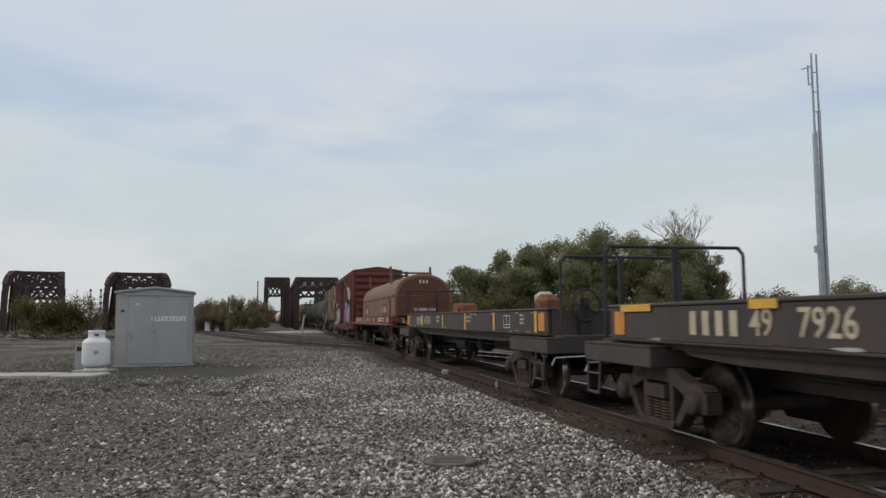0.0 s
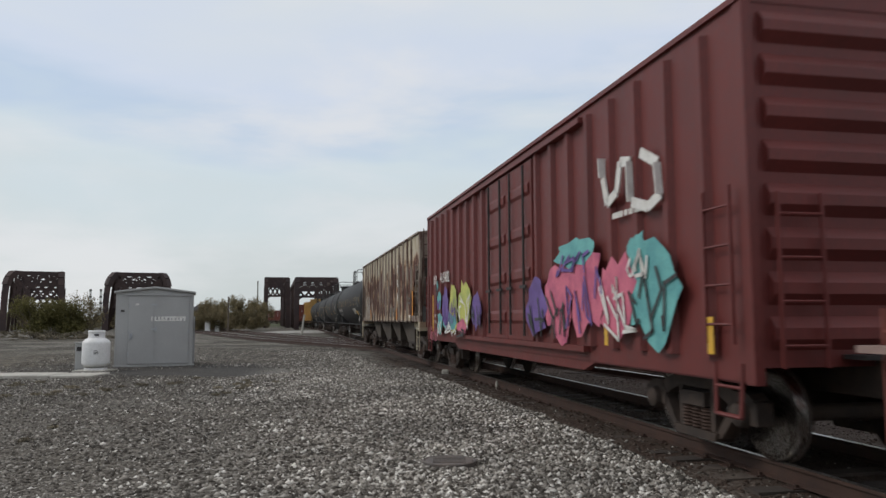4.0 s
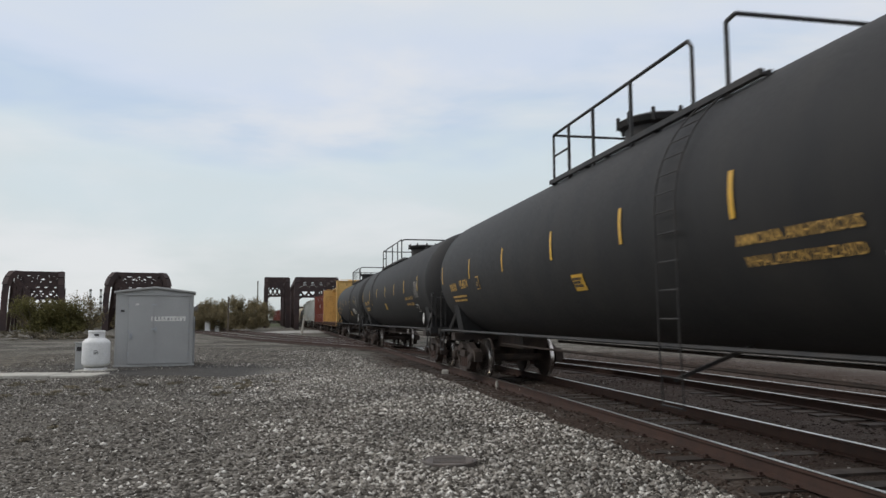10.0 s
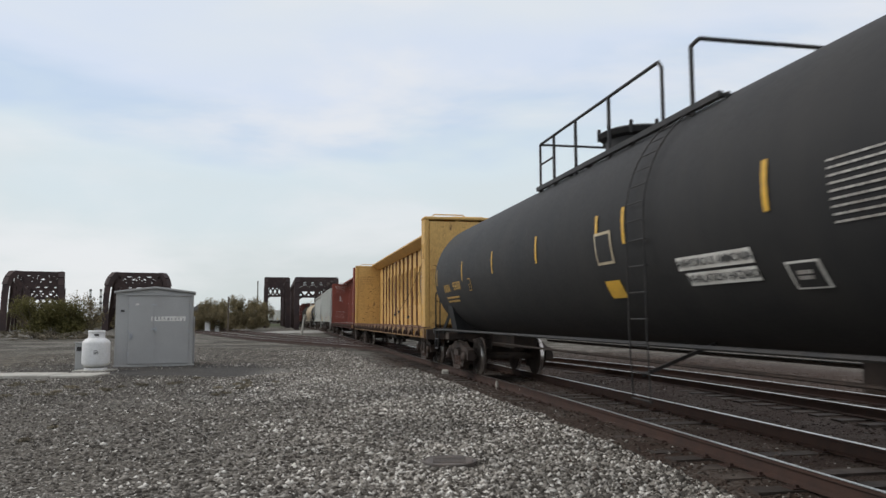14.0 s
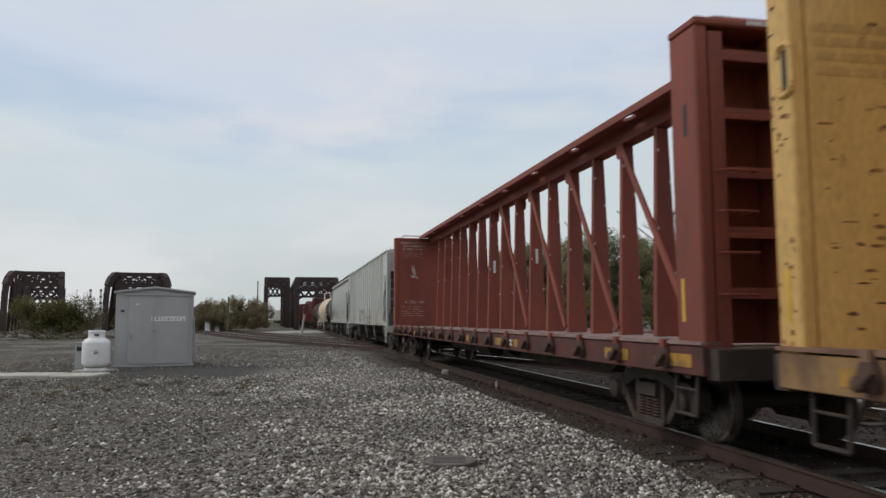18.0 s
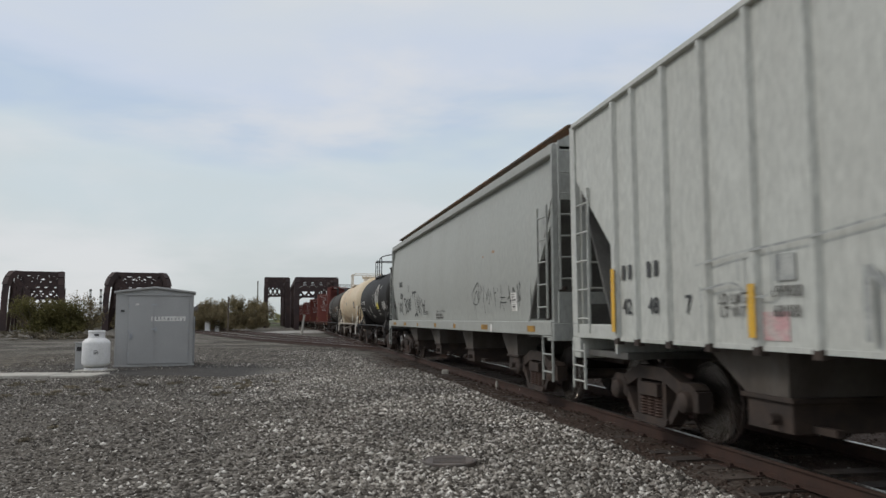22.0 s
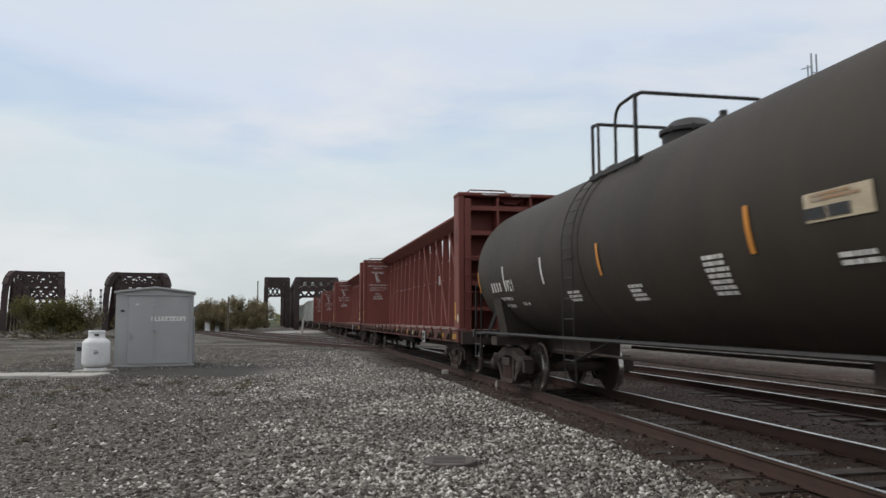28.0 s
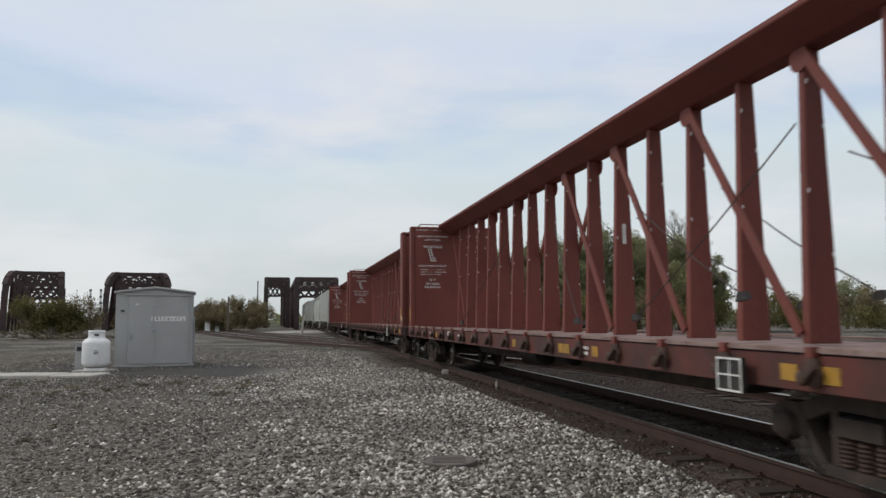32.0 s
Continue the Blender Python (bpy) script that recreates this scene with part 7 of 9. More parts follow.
def pressure_tank(middle, number, letter_mat, variant):
    R, Z = 1.515, 2.5
    kw = dict(plat=(-1.6, 1.7, 3.78), posts=(1.6, 0.85, 0.2), cross=-0.88, man=-1.2, dashes=(8.7, 6.9, 4.96, 3.03, 1.09, -0.8, -2.7, -4.64, -6.25, -8.23), ladder_x=()) if variant == 1 else dict(
        plat=(-4.5, 1.6, 3.78), posts=(1.45, 0.72, -0.3, -1.6, -3.2), cross=-3.9, man=-0.6, dashes=(8.6, 5.55, 2.85, 0.1, -2.4, -3.2 if variant == 4 else -4.76, -5.97 if variant == 4 else -7.4), ladder_x=(4.4,) if variant == 3 else (-3.62,),
        name_at=(7.4, 2.16, 0.27), number_at=(6.25, 2.18, 0.28), dash_z=0.0)
    if variant == 3:
        kw.update(plat=(-1.6, 5.0, 3.78), posts=(4.9, 3.9, 1.9, 0.4, -0.7), cross=-0.72, man=-0.55)
    car = tank_car(middle, 9.915, 9.4, R, Z, TANK, BLACKST, TANK_LABEL, number, letter_mat, REFLECT, dome=0.6, rail="mid", ext=0.2, **kw)
    if variant in (1, 4):
        for x, z, w, txt in ((-4.7, 1.96, 1.32, "ANHYDROUS AMMONIA"), (-4.29, 1.79, 1.16, "INHALATION HAZARD")) if variant == 1 else ((-4.95, 1.95, 1.32, "ANHYDROUS AMMONIA"), (-5.0, 1.79, 1.2, "INHALATION HAZARD")):
            paint_round(patch(w, 0.145), x, z, R, Z, car, WHITE, "cargo_plate")
            paint_round(letters(txt, 0.118, 0.002), x, z, R, Z, car, INK, "cargo_name", 0.02)
        if variant == 1:
            paint_round(letters("LIQUEFIED", 0.118, 0.003), -3.67, 1.97, R, Z, car, WHITE, "cargo_name")
        if variant == 4:
            for q, m, pr in ((0.52, SAND, 0.012), (0.43, TANK, 0.018)):
                paint_round(patch(q, q * 0.8), -2.58, 2.28, R, Z, car, m, "stencil_frame", pr)
        paint_round(patch(0.45 if variant == 4 else 0.65, 0.25), -2.56 if variant == 4 else -5.66, 1.76, R, Z, car, REFLECT, "warning_plate")
    else:
        paint_round(letters("AMMONIA ANHYDROUS", 0.14, 0.002), -5.50, 2.075, R, Z, car, GOLD, "cargo_name")
        paint_round(letters("INHALATION HAZARD", 0.14, 0.002), -5.50, 1.885, R, Z, car, GOLD, "cargo_name")
        paint_round(patch(0.42, 0.25), -0.75 if variant == 2 else 0.45, 1.90, R, Z, car, REFLECT, "warning_plate")
        paint_round(bars(0.34, 0.16, 3, 0.3, 4), -0.75 if variant == 2 else 0.45, 1.90, R, Z, car, INK, "warning_lines", 0.02)
    for q, m, pr in ((0.42, WHITE, 0.012), (0.36, TANK, 0.018)):
        paint_round(patch(q, q * 0.62), -6.2 if variant == 4 else -6.6, 1.74, R, Z, car, m, "placard_frame", pr)
    paint_round(bars(0.2, 0.10, 2, 0.3, 8), -6.2 if variant == 4 else -6.6, 1.74, R, Z, car, DULLWHITE, "placard_lines", 0.024)
    paint_round(bars(0.74, 0.52, 9, 0.7, 3), -7.1, 2.30, R, Z, car, DULLWHITE, "data_block")
    for q, m, pr in ((0.27, letter_mat, 0.012), (0.225, TANK, 0.018)):
        paint_round(patch(q, q * 1.05), 4.9, 2.05 if variant == 1 else 2.16, R, Z, car, m, "stencil_frame", pr)
    paint_round(letters("C", 0.12, 0.004), 4.9, 2.02 if variant == 1 else 2.13, R, Z, car, letter_mat, "stencil_letter", 0.026)
    # diamond placard on a hanger by the end steps
    part("placard", Shape().slab([(-8.3, 1.22), (-8.16, 1.40), (-8.3, 1.58), (-8.44, 1.40)], "y", 1.47, 1.48), WHITE, car, "white diamond placard")
    paint_face(car, -9.36, R, Z)
    return car


def paint_face(car, x, r, z, up=0.25):
    """Small marks on the front head of a tank."""
    s = Shape()
    for d, (y, zz) in ((marks(4, 0.26), (0.45, z + up)), (bars(0.7, 0.3, 3, 0.45, 4), (0.45, z + up - 0.35))):
        s.add([(x - 0.02 + 0.78 * (1 - math.sqrt(max(0.0, 1 - ((y - p[0]) ** 2 + (zz + p[1] - z) ** 2) / r ** 2))), y - p[0], zz + p[1]) for p in d[0]], d[1])
    part("head_marks", s, DULLWHITE, car)


pressure_tank(-95.8, "400438", WHITE, 1)
pressure_tank(-75.97, "954574", GOLD, 2)
pressure_tank(-56.14, "954597", GOLD, 3)
pressure_tank(-36.3, "954588", GOLD, 4)
centre_beam(-14.7, YELLOW, YELLOWDECK, "230457", panelled=True)
centre_beam(8.53, OXIDE_B, OXIDE_D, "62368", french=True)
ribbed_hopper(30.45)
smooth_hopper(49.8)

R17, Z17 = 1.36, 2.36
c17 = tank_car(66.2, 6.4, 5.7, R17, Z17, TANK_B, BLACKST, "short black tank car with a sprayed pale figure", "17706", WHITE, WHITE, plat=(-1.15, 1.75, 3.48), dome=0.46, squat=True,
               ladder_x=(), posts=(), man=0.0, ext=0.35, name_at=(4.46, 2.24, 0.25), number_at=(3.55, 2.22, 0.27))


for sd in (1, -1):
    part("railing", Shape().pipe([(1.74, sd * 0.95, 3.40), (1.74, sd * 0.95, 4.27), (1.66, sd * 0.95, 4.31), (0.94, sd * 0.95, 4.30)], 0.024), BLACKST, c17)
    part("railing_post", Shape().beam((0.94, sd * 0.95, 3.44), (0.94, sd * 0.95, 4.31), 0.045, 0.04), BLACKST, c17)
    part("railing_post", Shape().beam((-0.58, sd * 0.95, 3.44), (-0.58, sd * 0.95, 4.38), 0.045, 0.04), BLACKST, c17)
part("end_rail", Shape().rod((0.96, 0.95, 4.28), (1.06, -0.95, 4.30), 0.022), BLACKST, c17)
part("end_rail", Shape().rod((1.74, 0.95, 4.28), (1.74, -0.95, 4.28), 0.022), BLACKST, c17)
part("hoop_rail", Shape().pipe([(0.20, 0.95, 3.44), (0.20, 0.95, 4.22), (0.10, 0.95, 4.33), (-0.58, 0.95, 4.38), (-1.02, 0.68, 4.44), (-1.10, 0.5, 4.45), (-1.10, -0.5, 4.45), (-1.02, -0.68, 4.44), (-0.58, -0.95, 4.38), (0.10, -0.95, 4.33), (0.20, -0.95, 4.22), (0.20, -0.95, 3.44)], 0.026), BLACKST, c17)
part("sill_ladder", Shape().pipe([(1.22, 1.42, 0.42), (1.22, 1.46, 1.10)], 0.016).pipe([(0.78, 1.42, 0.42), (0.78, 1.46, 1.10)], 0.016).rod((0.78, 1.42, 0.44), (1.22, 1.42, 0.44), 0.014).rod((0.78, 1.44, 0.74), (1.22, 1.44, 0.74), 0.014).beam((1.22, 1.42, 0.44), (1.7, 0.8, 1.05), 0.04, 0.04), BLACKST, c17)
part("valve_cap", Shape().lathe([(3.6, 0.12), (3.86, 0.12), (3.95, 0.07)], "z", 12, (-2.6, 0, 0)), BLACKST, c17, smooth=True)


def on17(data, x, z, m, name, proud=0.012):
    paint_round(data, x, z, R17, Z17, c17, m, name, proud)




def spray17(lines, thick, m, name, proud=0.012):
    on17(strokes([[(-a, b - 2.4) for a, b in q] for q in lines], thick), 0, 2.4, m, name, proud)


# a pale rounded hood with dark slashes under it
hood = [(-1.27, 2.06), (-1.29, 2.28), (-1.36, 2.50), (-1.50, 2.70), (-1.68, 2.83), (-1.90, 2.91), (-2.12, 2.89), (-2.32, 2.76), (-2.46, 2.58), (-2.50, 2.40), (-2.44, 2.20)]
spray17([[(-1.33, 2.05), (-1.36, 2.35), (-1.5, 2.6)], [(-1.45, 2.2), (-1.62, 2.55), (-1.7, 2.3)], [(-1.8, 2.2), (-2.0, 2.5), (-2.2, 2.25)], [(-2.3, 2.2), (-2.38, 2.5)], [(-1.5, 2.06), (-1.6, 2.25)]], 0.19, FADEGREY, "sprayed_shade")
spray17([hood[2:]], 0.17, DULLWHITE, "sprayed_figure", 0.016)
spray17([[(-2.0, 2.82), (-2.1, 2.6), (-2.0, 2.42), (-2.15, 2.28)], [(-1.62, 2.66), (-1.56, 2.46)], [(-1.85, 2.35), (-1.98, 2.22)]], 0.15, DULLWHITE, "sprayed_figure", 0.020)
spray17([[(-1.72, 2.68), (-1.88, 2.50), (-2.12, 2.66)], [(-1.72, 2.54), (-1.80, 2.46)], [(-2.08, 2.48), (-2.26, 2.50), (-2.32, 2.38)]], 0.05, TANK_B, "sprayed_outline", 0.026)
on17(patch(0.76, 0.28), -2.05, 2.005, NOTICE, "warning_plate", 0.03)
on17(bars(0.66, 0.10, 2, 0.45, 4), -2.05, 2.075, SAND, "warning_lines", 0.036)
on17(bars(0.60, 0.085, 1, 0.1, 6), -2.05, 1.93, INK, "warning_lines", 0.036)
on17(bars(1.0, 0.05, 1, 0.1, 41), -2.11, 1.78, DULLWHITE, "small_lettering")
on17(bars(0.72, 0.085, 1, 0.1, 42), -1.9, 1.62, DULLWHITE, "small_lettering")
spray17([[(-0.25, 2.84), (-0.38, 2.80)], [(-0.28, 2.60), (-0.32, 2.44)], [(-0.28, 2.52), (-0.42, 2.54)], [(-0.42, 2.62), (-0.44, 2.46)], [(-0.50, 2.58), (-0.56, 2.48), (-0.62, 2.58), (-0.70, 2.48), (-0.78, 2.6), (-0.86, 2.62), (-0.88, 2.48), (-0.96, 2.60)], [(-0.92, 2.66), (-0.98, 2.52), (-0.86, 2.42)],
         [(-0.18, 2.34), (-0.42, 2.30)], [(-0.30, 2.34), (-0.36, 2.16)], [(-0.44, 2.32), (-0.46, 2.14)], [(-0.54, 2.26), (-0.62, 2.14), (-0.64, 2.27)], [(-0.3, 2.06), (-0.55, 2.04), (-0.72, 1.96)], [(-0.36, 2.02), (-0.44, 1.82), (-0.46, 1.70)]], 0.024, DULLWHITE, "graffiti")
spray17([[(-2.86, 2.72), (-3.0, 2.82), (-3.2, 2.84), (-3.45, 2.88)], [(-3.3, 2.72), (-3.4, 2.86)]], 0.035, FADEGREY, "graffiti")
on17(bars(0.46, 0.36, 5, 0.4, 14), 1.06, 1.84, DULLWHITE, "data_block")
on17(bars(0.8, 0.16, 2, 0.3, 44), 0.95, 1.52, DULLWHITE, "data_block")
on17(patch(0.22, 0.16), 2.4, 1.82, FADEGREY, "small_label")
on17(bars(0.3, 0.16, 2, 0.4, 45), 2.35, 1.66, DULLWHITE, "data_block")
on17(bars(1.05, 0.50, 6, 0.35, 16), -4.15, 1.9, WHITE, "data_block")
for q, m, pr in ((0.46, WHITE, 0.012), (0.40, TANK_B, 0.018)):
    on17(patch(q, q * 0.62), -3.4, 1.76, m, "placard_frame", pr)
on17(bars(0.7, 0.16, 2, 0.4, 31), -4.9, 1.9, DULLWHITE, "small_lettering")

RC, ZC = 1.42, 2.45
cc = tank_car(80.5, 7.95, 7.3, RC, ZC, CREAM, CREAM_W, "cream insulated tank car stained with rust, pale fittings", "", INK, WHITE, plat=(-0.9, 2.0, 3.66), dome=0.45,
              ladder_x=(1.7,), posts=(2.0, 1.3, 0.7), cross=0.3, man=-0.9, seams=(-2.4, 2.4))
paint_round(patch(0.75, 0.4), -5.2, 2.24, RC, ZC, cc, HOPDARK, "warning_plate")
paint_round(bars(0.6, 0.3, 4, 0.3, 33), -5.2, 2.24, RC, ZC, cc, DULLWHITE, "warning_lines", 0.02)
paint_round(bars(0.6, 0.2, 3, 0.4, 3), 0.06, 2.38, RC, ZC, cc, HOPDARK, "small_lettering")
part("placard", Shape().slab([(-5.05, 1.16), (-4.9, 1.45), (-5.05, 1.74), (-5.2, 1.45)], "y", 1.44, 1.46), WHITE, cc, "white diamond placard")
part("brake_valve", Shape().box(-7.4, -6.9, 0.5, 1.1, 1.12, 1.42).rod((-7.3, 0.3, 1.3), (-6.9, 1.3, 1.25), 0.06), CREAM_W, cc, bevel=0.02)

RG, ZG = 1.40, 2.42
cg = tank_car(96.2, 7.7, 7.3, RG, ZG, TANK_O, BLACKST, "brown-black tank car with white stencils and orange dashes", "3921", WHITE, ORANGE, plat=(-0.1, 1.45, 3.52), dome=0.40, squat=True,
              ladder_x=(1.25,), posts=(), man=0.2, ext=0.3, seams=(1.0,), dashes=(6.9, (4.94, WHITE), (2.65, WHITE), 0.26, -3.17, -6.2), dash_z=-0.24, name_at=(5.6, 2.02, 0.28), number_at=(4.7, 2.01, 0.31))


def on_g(data, x, z, m, name, proud=0.012):
    paint_round(data, x, z, RG, ZG, cg, m, name, proud)


part("railing", Shape().pipe([(1.39, 0.95, 3.44), (1.39, 0.95, 4.30), (1.39, 0.87, 4.35), (1.39, -0.87, 4.35), (1.39, -0.95, 4.30), (1.39, -0.95, 3.44)], 0.026), BLACKST, cg)
part("railing_post", Shape().pipe([(1.17, 0.95, 3.50), (1.17, 0.95, 4.24), (1.25, 0.95, 4.30), (1.39, 0.95, 4.32)], 0.022), BLACKST, cg)
for sd in (1, -1):
    part("railing", Shape().pipe([(0.57, sd * 0.95, 3.50), (0.56, sd * 0.95, 4.18), (0.52, sd * 0.95, 4.30), (0.40, sd * 0.95, 4.37), (-0.08, sd * 0.95, 4.38)], 0.024), BLACKST, cg)
    part("railing_post", Shape().beam((-0.08, sd * 0.95, 3.44), (-0.08, sd * 0.95, 4.38), 0.05, 0.04), BLACKST, cg)
part("cross_rail", Shape().pipe([(-0.08, 0.95, 4.36), (-0.12, 0.88, 4.40), (-0.12, -0.88, 4.40), (-0.08, -0.95, 4.36)], 0.026), BLACKST, cg)
on_g(patch(0.74, 0.23), -4.33, 2.25, SAND, "notice_plate")
on_g(bars(0.56, 0.07, 2, 0.4, 22), -4.33, 2.315, RUSTSTAIN, "notice_lines", 0.02)
on_g(bars(0.70, 0.10, 1, 0.1, 23), -4.30, 2.20, INK, "notice_lines", 0.02)
for xb, zb2, w, h, rr in ((-0.6, 1.70, 0.40, 0.25, 4), (-2.5, 1.80, 0.42, 0.46, 7), (-4.45, 1.83, 0.5, 0.13, 2), (-5.6, 2.2, 0.9, 0.44, 6), (1.5, 1.72, 0.5, 0.2, 3)):
    on_g(bars(w, h, rr, 0.35, rr), xb, zb2, WHITE, "stencil_lines")
on_g(letters("NEW 1-90", 0.10, 0.002), 4.05, 1.66, WHITE, "build_date")
paint_face(cg, -7.26, RG, ZG, 0.55)

centre_beam(115.63, OXIDE, OXIDE_D, "627170", bright=True)
centre_beam(139.1, OXIDE, OXIDE_D, "62155")
centre_beam(162.5, OXIDE, OXIDE_D, "62241")
centre_beam(186.0, OXIDE, OXIDE_D, "62309")
ribbed_hopper(207.4, 3)
smooth_hopper(226.8, True)
ribbed_hopper(246.2, 5)
smooth_hopper(265.6, True)


# ---- the yard: signal hut, gas tank, slab, lid ----
def signal_hut():
    x0, x1, y0, y1, zt = 0.0, 2.48, 0.0, 2.1, 2.32
    hut = base("signal_hut", "silver-grey steel signal hut with double doors and low gable", "hut", pose(-10.96, 25.23, 0, 0, 0, 18.6))
    xm = (x0 + x1) / 2
    b = Shape()
    for a in ((x0, x0 + 0.04, y0, y1), (x1 - 0.04, x1, y0, y1), (x0 + 0.04, x1 - 0.04, y1 - 0.04, y1), (x0 + 0.04, x1 - 0.04, y0, y0 + 0.04)):
        b.box(a[0], a[1], a[2], a[3], GROUND - 0.05, zt)
    part("wall", b, SHEDGREY, hut, bevel=0.01)
    r = Shape().slab([(x0 - 0.06, zt - 0.03), (xm, zt + 0.13), (x1 + 0.06, zt - 0.03), (x1 + 0.06, zt + 0.03), (xm, zt + 0.20), (x0 - 0.06, zt + 0.03)], "y", y0 - 0.10, y1 + 0.08)
    part("roof", r, SHEDGREY, hut, bevel=0.008)
    part("gable", Shape().slab([(x0, zt - 0.02), (x1, zt - 0.02), (xm, zt + 0.13)], "y", y0 + 0.005, y0 + 0.04), SHEDGREY, hut)
    part("floor_frame", Shape().box(x0 - 0.03, x1 + 0.03, y0 - 0.03, y1 + 0.03, GROUND - 0.08, GROUND + 0.07), SHEDGREY, hut, bevel=0.01)
    for a, c in ((x0 + 0.40, x0 + 1.19), (x0 + 1.21, x1 - 0.14)):
        d = part("door", Shape().box(a, c, y0 - 0.035, y0 + 0.0, GROUND + 0.10, zt - 0.12), SHEDGREY, hut, "flush steel door leaf", bevel=0.008)
        for zz in (0.25, 1.0, 1.85):
            xx = a + 0.02 if a < 0.9 else c - 0.02
            part("hinge", Shape().rod((xx, y0 - 0.045, zz - 0.07), (xx, y0 - 0.045, zz + 0.07), 0.014), GALV, d)
    part("door_strip", Shape().box(x0 + 1.175, x0 + 1.225, y0 - 0.05, y0 - 0.03, GROUND + 0.10, zt - 0.12), SHEDGREY, hut)
    part("drip_rail", Shape().box(x0 + 0.32, x1 - 0.1, y0 - 0.07, y0, zt - 0.11, zt - 0.07), SHEDGREY, hut)
    part("handle", Shape().box(x0 + 1.12, x0 + 1.32, y0 - 0.09, y0 - 0.05, 1.06, 1.10).box(x0 + 1.24, x0 + 1.30, y0 - 0.07, y0 - 0.03, 1.0, 1.16), GALV, hut, "galvanised latch handle")
    part("padlock", Shape().box(x0 + 0.46, x0 + 0.54, y0 - 0.09, y0 - 0.03, 0.76, 0.94), GALV, hut)
    part("vent", Shape().box(x0 + 0.16, x0 + 0.28, y0 - 0.03, y0 + 0.005, 1.66, 1.72), BLACKST, hut)
    part("small_plate", Shape().box(x0 + 0.62, x0 + 0.73, y0 - 0.045, y0 - 0.03, 1.88, 1.94), WHITE, hut)
    sign = part("sign", Shape().box(xm - 0.12, xm + 0.98, y0 - 0.042, y0 - 0.034, 1.34, 1.50), WHITE, hut, "white worn lettered strip")
    rs = random.Random(3)
    for i in range(9):
        part("sign_mark", Shape().box(xm - 0.08 + i * 0.118, xm - 0.04 + i * 0.118 + rs.uniform(0, 0.04), y0 - 0.046, y0 - 0.0425, 1.34 + rs.uniform(0, 0.07), 1.50 - rs.uniform(0, 0.07)), SHEDGREY, sign)
    part("latch_top", Shape().box(x0 + 1.12, x0 + 1.3, y0 - 0.06, y0 - 0.03, 1.88, 1.92), GALV, hut)
    part("side_conduit", Shape().pipe([(x1 + 0.03, y0 + 0.2, GROUND), (x1 + 0.03, y0 + 0.2, 1.5)], 0.025), GALV, hut)


def gas_tank():
    t = base("gas_tank", "white upright propane tank with a collar on a small pad", "gas tank", pose(-10.86, 23.7, GROUND))
    part("pad", Shape().box(-0.52, 0.50, -0.46, 0.46, -0.05, 0.035), CONC, t, bevel=0.01)
    part("foot_ring", Shape().lathe([(0.02, 0.33), (0.10, 0.33), (0.10, 0.31), (0.02, 0.31)], "z", 28), TANKWHITE, t)
    pr = [(0.08, 0.10)] + [(0.10 + 0.16 * (1 - math.cos(math.pi / 2 * i / 6)), 0.10 + 0.31 * math.sin(math.pi / 2 * i / 6)) for i in range(1, 7)]
    pr += [(0.84, 0.41)] + [(0.84 + 0.20 * math.sin(math.pi / 2 * i / 7), 0.41 * math.cos(math.pi / 2 * i / 7) * 0.75 + 0.41 * 0.25) for i in range(1, 7)] + [(1.05, 0.08)]
    part("vessel", Shape().lathe(pr, "z", 36), TANKWHITE, t, smooth=True)
    part("collar", Shape().lathe([(0.99, 0.26), (1.02, 0.245), (1.17, 0.24), (1.22, 0.255), (1.255, 0.235), (1.255, 0.20), (1.10, 0.20)], "z", 28), TANKWHITE, t, smooth=True)
    part("collar_slot", Shape().box(0.03, 0.16, -0.238, -0.20, 1.09, 1.14), BLACKST, t)
    part("valve", Shape().lathe([(1.02, 0.05), (1.16, 0.05), (1.2, 0.03)], "z", 12), GALV, t, smooth=True)
    s = Shape()
    d = bars(0.16, 0.13, 3, 0.4, 2)
    s.add([(0.413 * math.sin(0.45 + p[0] / 0.41), -0.413 * math.cos(0.45 + p[0] / 0.41), 0.58 + p[1]) for p in d[0]], d[1])
    part("sticker", s, HOPDARK, t)
    c = base("meter_cabinet", "small grey steel cabinet with a dark slot beside the gas tank", "cabinet", pose(-11.42, 24.05, GROUND))
    part("case", Shape().box(-0.20, 0.20, -0.14, 0.14, 0.0, 0.86), SHEDGREY, c, bevel=0.012)
    part("door", Shape().box(-0.18, 0.18, -0.155, -0.14, 0.06, 0.80), SHEDGREY, c, bevel=0.006)
    part("slot", Shape().box(-0.14, 0.10, -0.165, -0.15, 0.60, 0.74), BLACKST, c)
    part("hood", Shape().box(-0.22, 0.22, -0.18, 0.15, 0.85, 0.88), SHEDGREY, c)


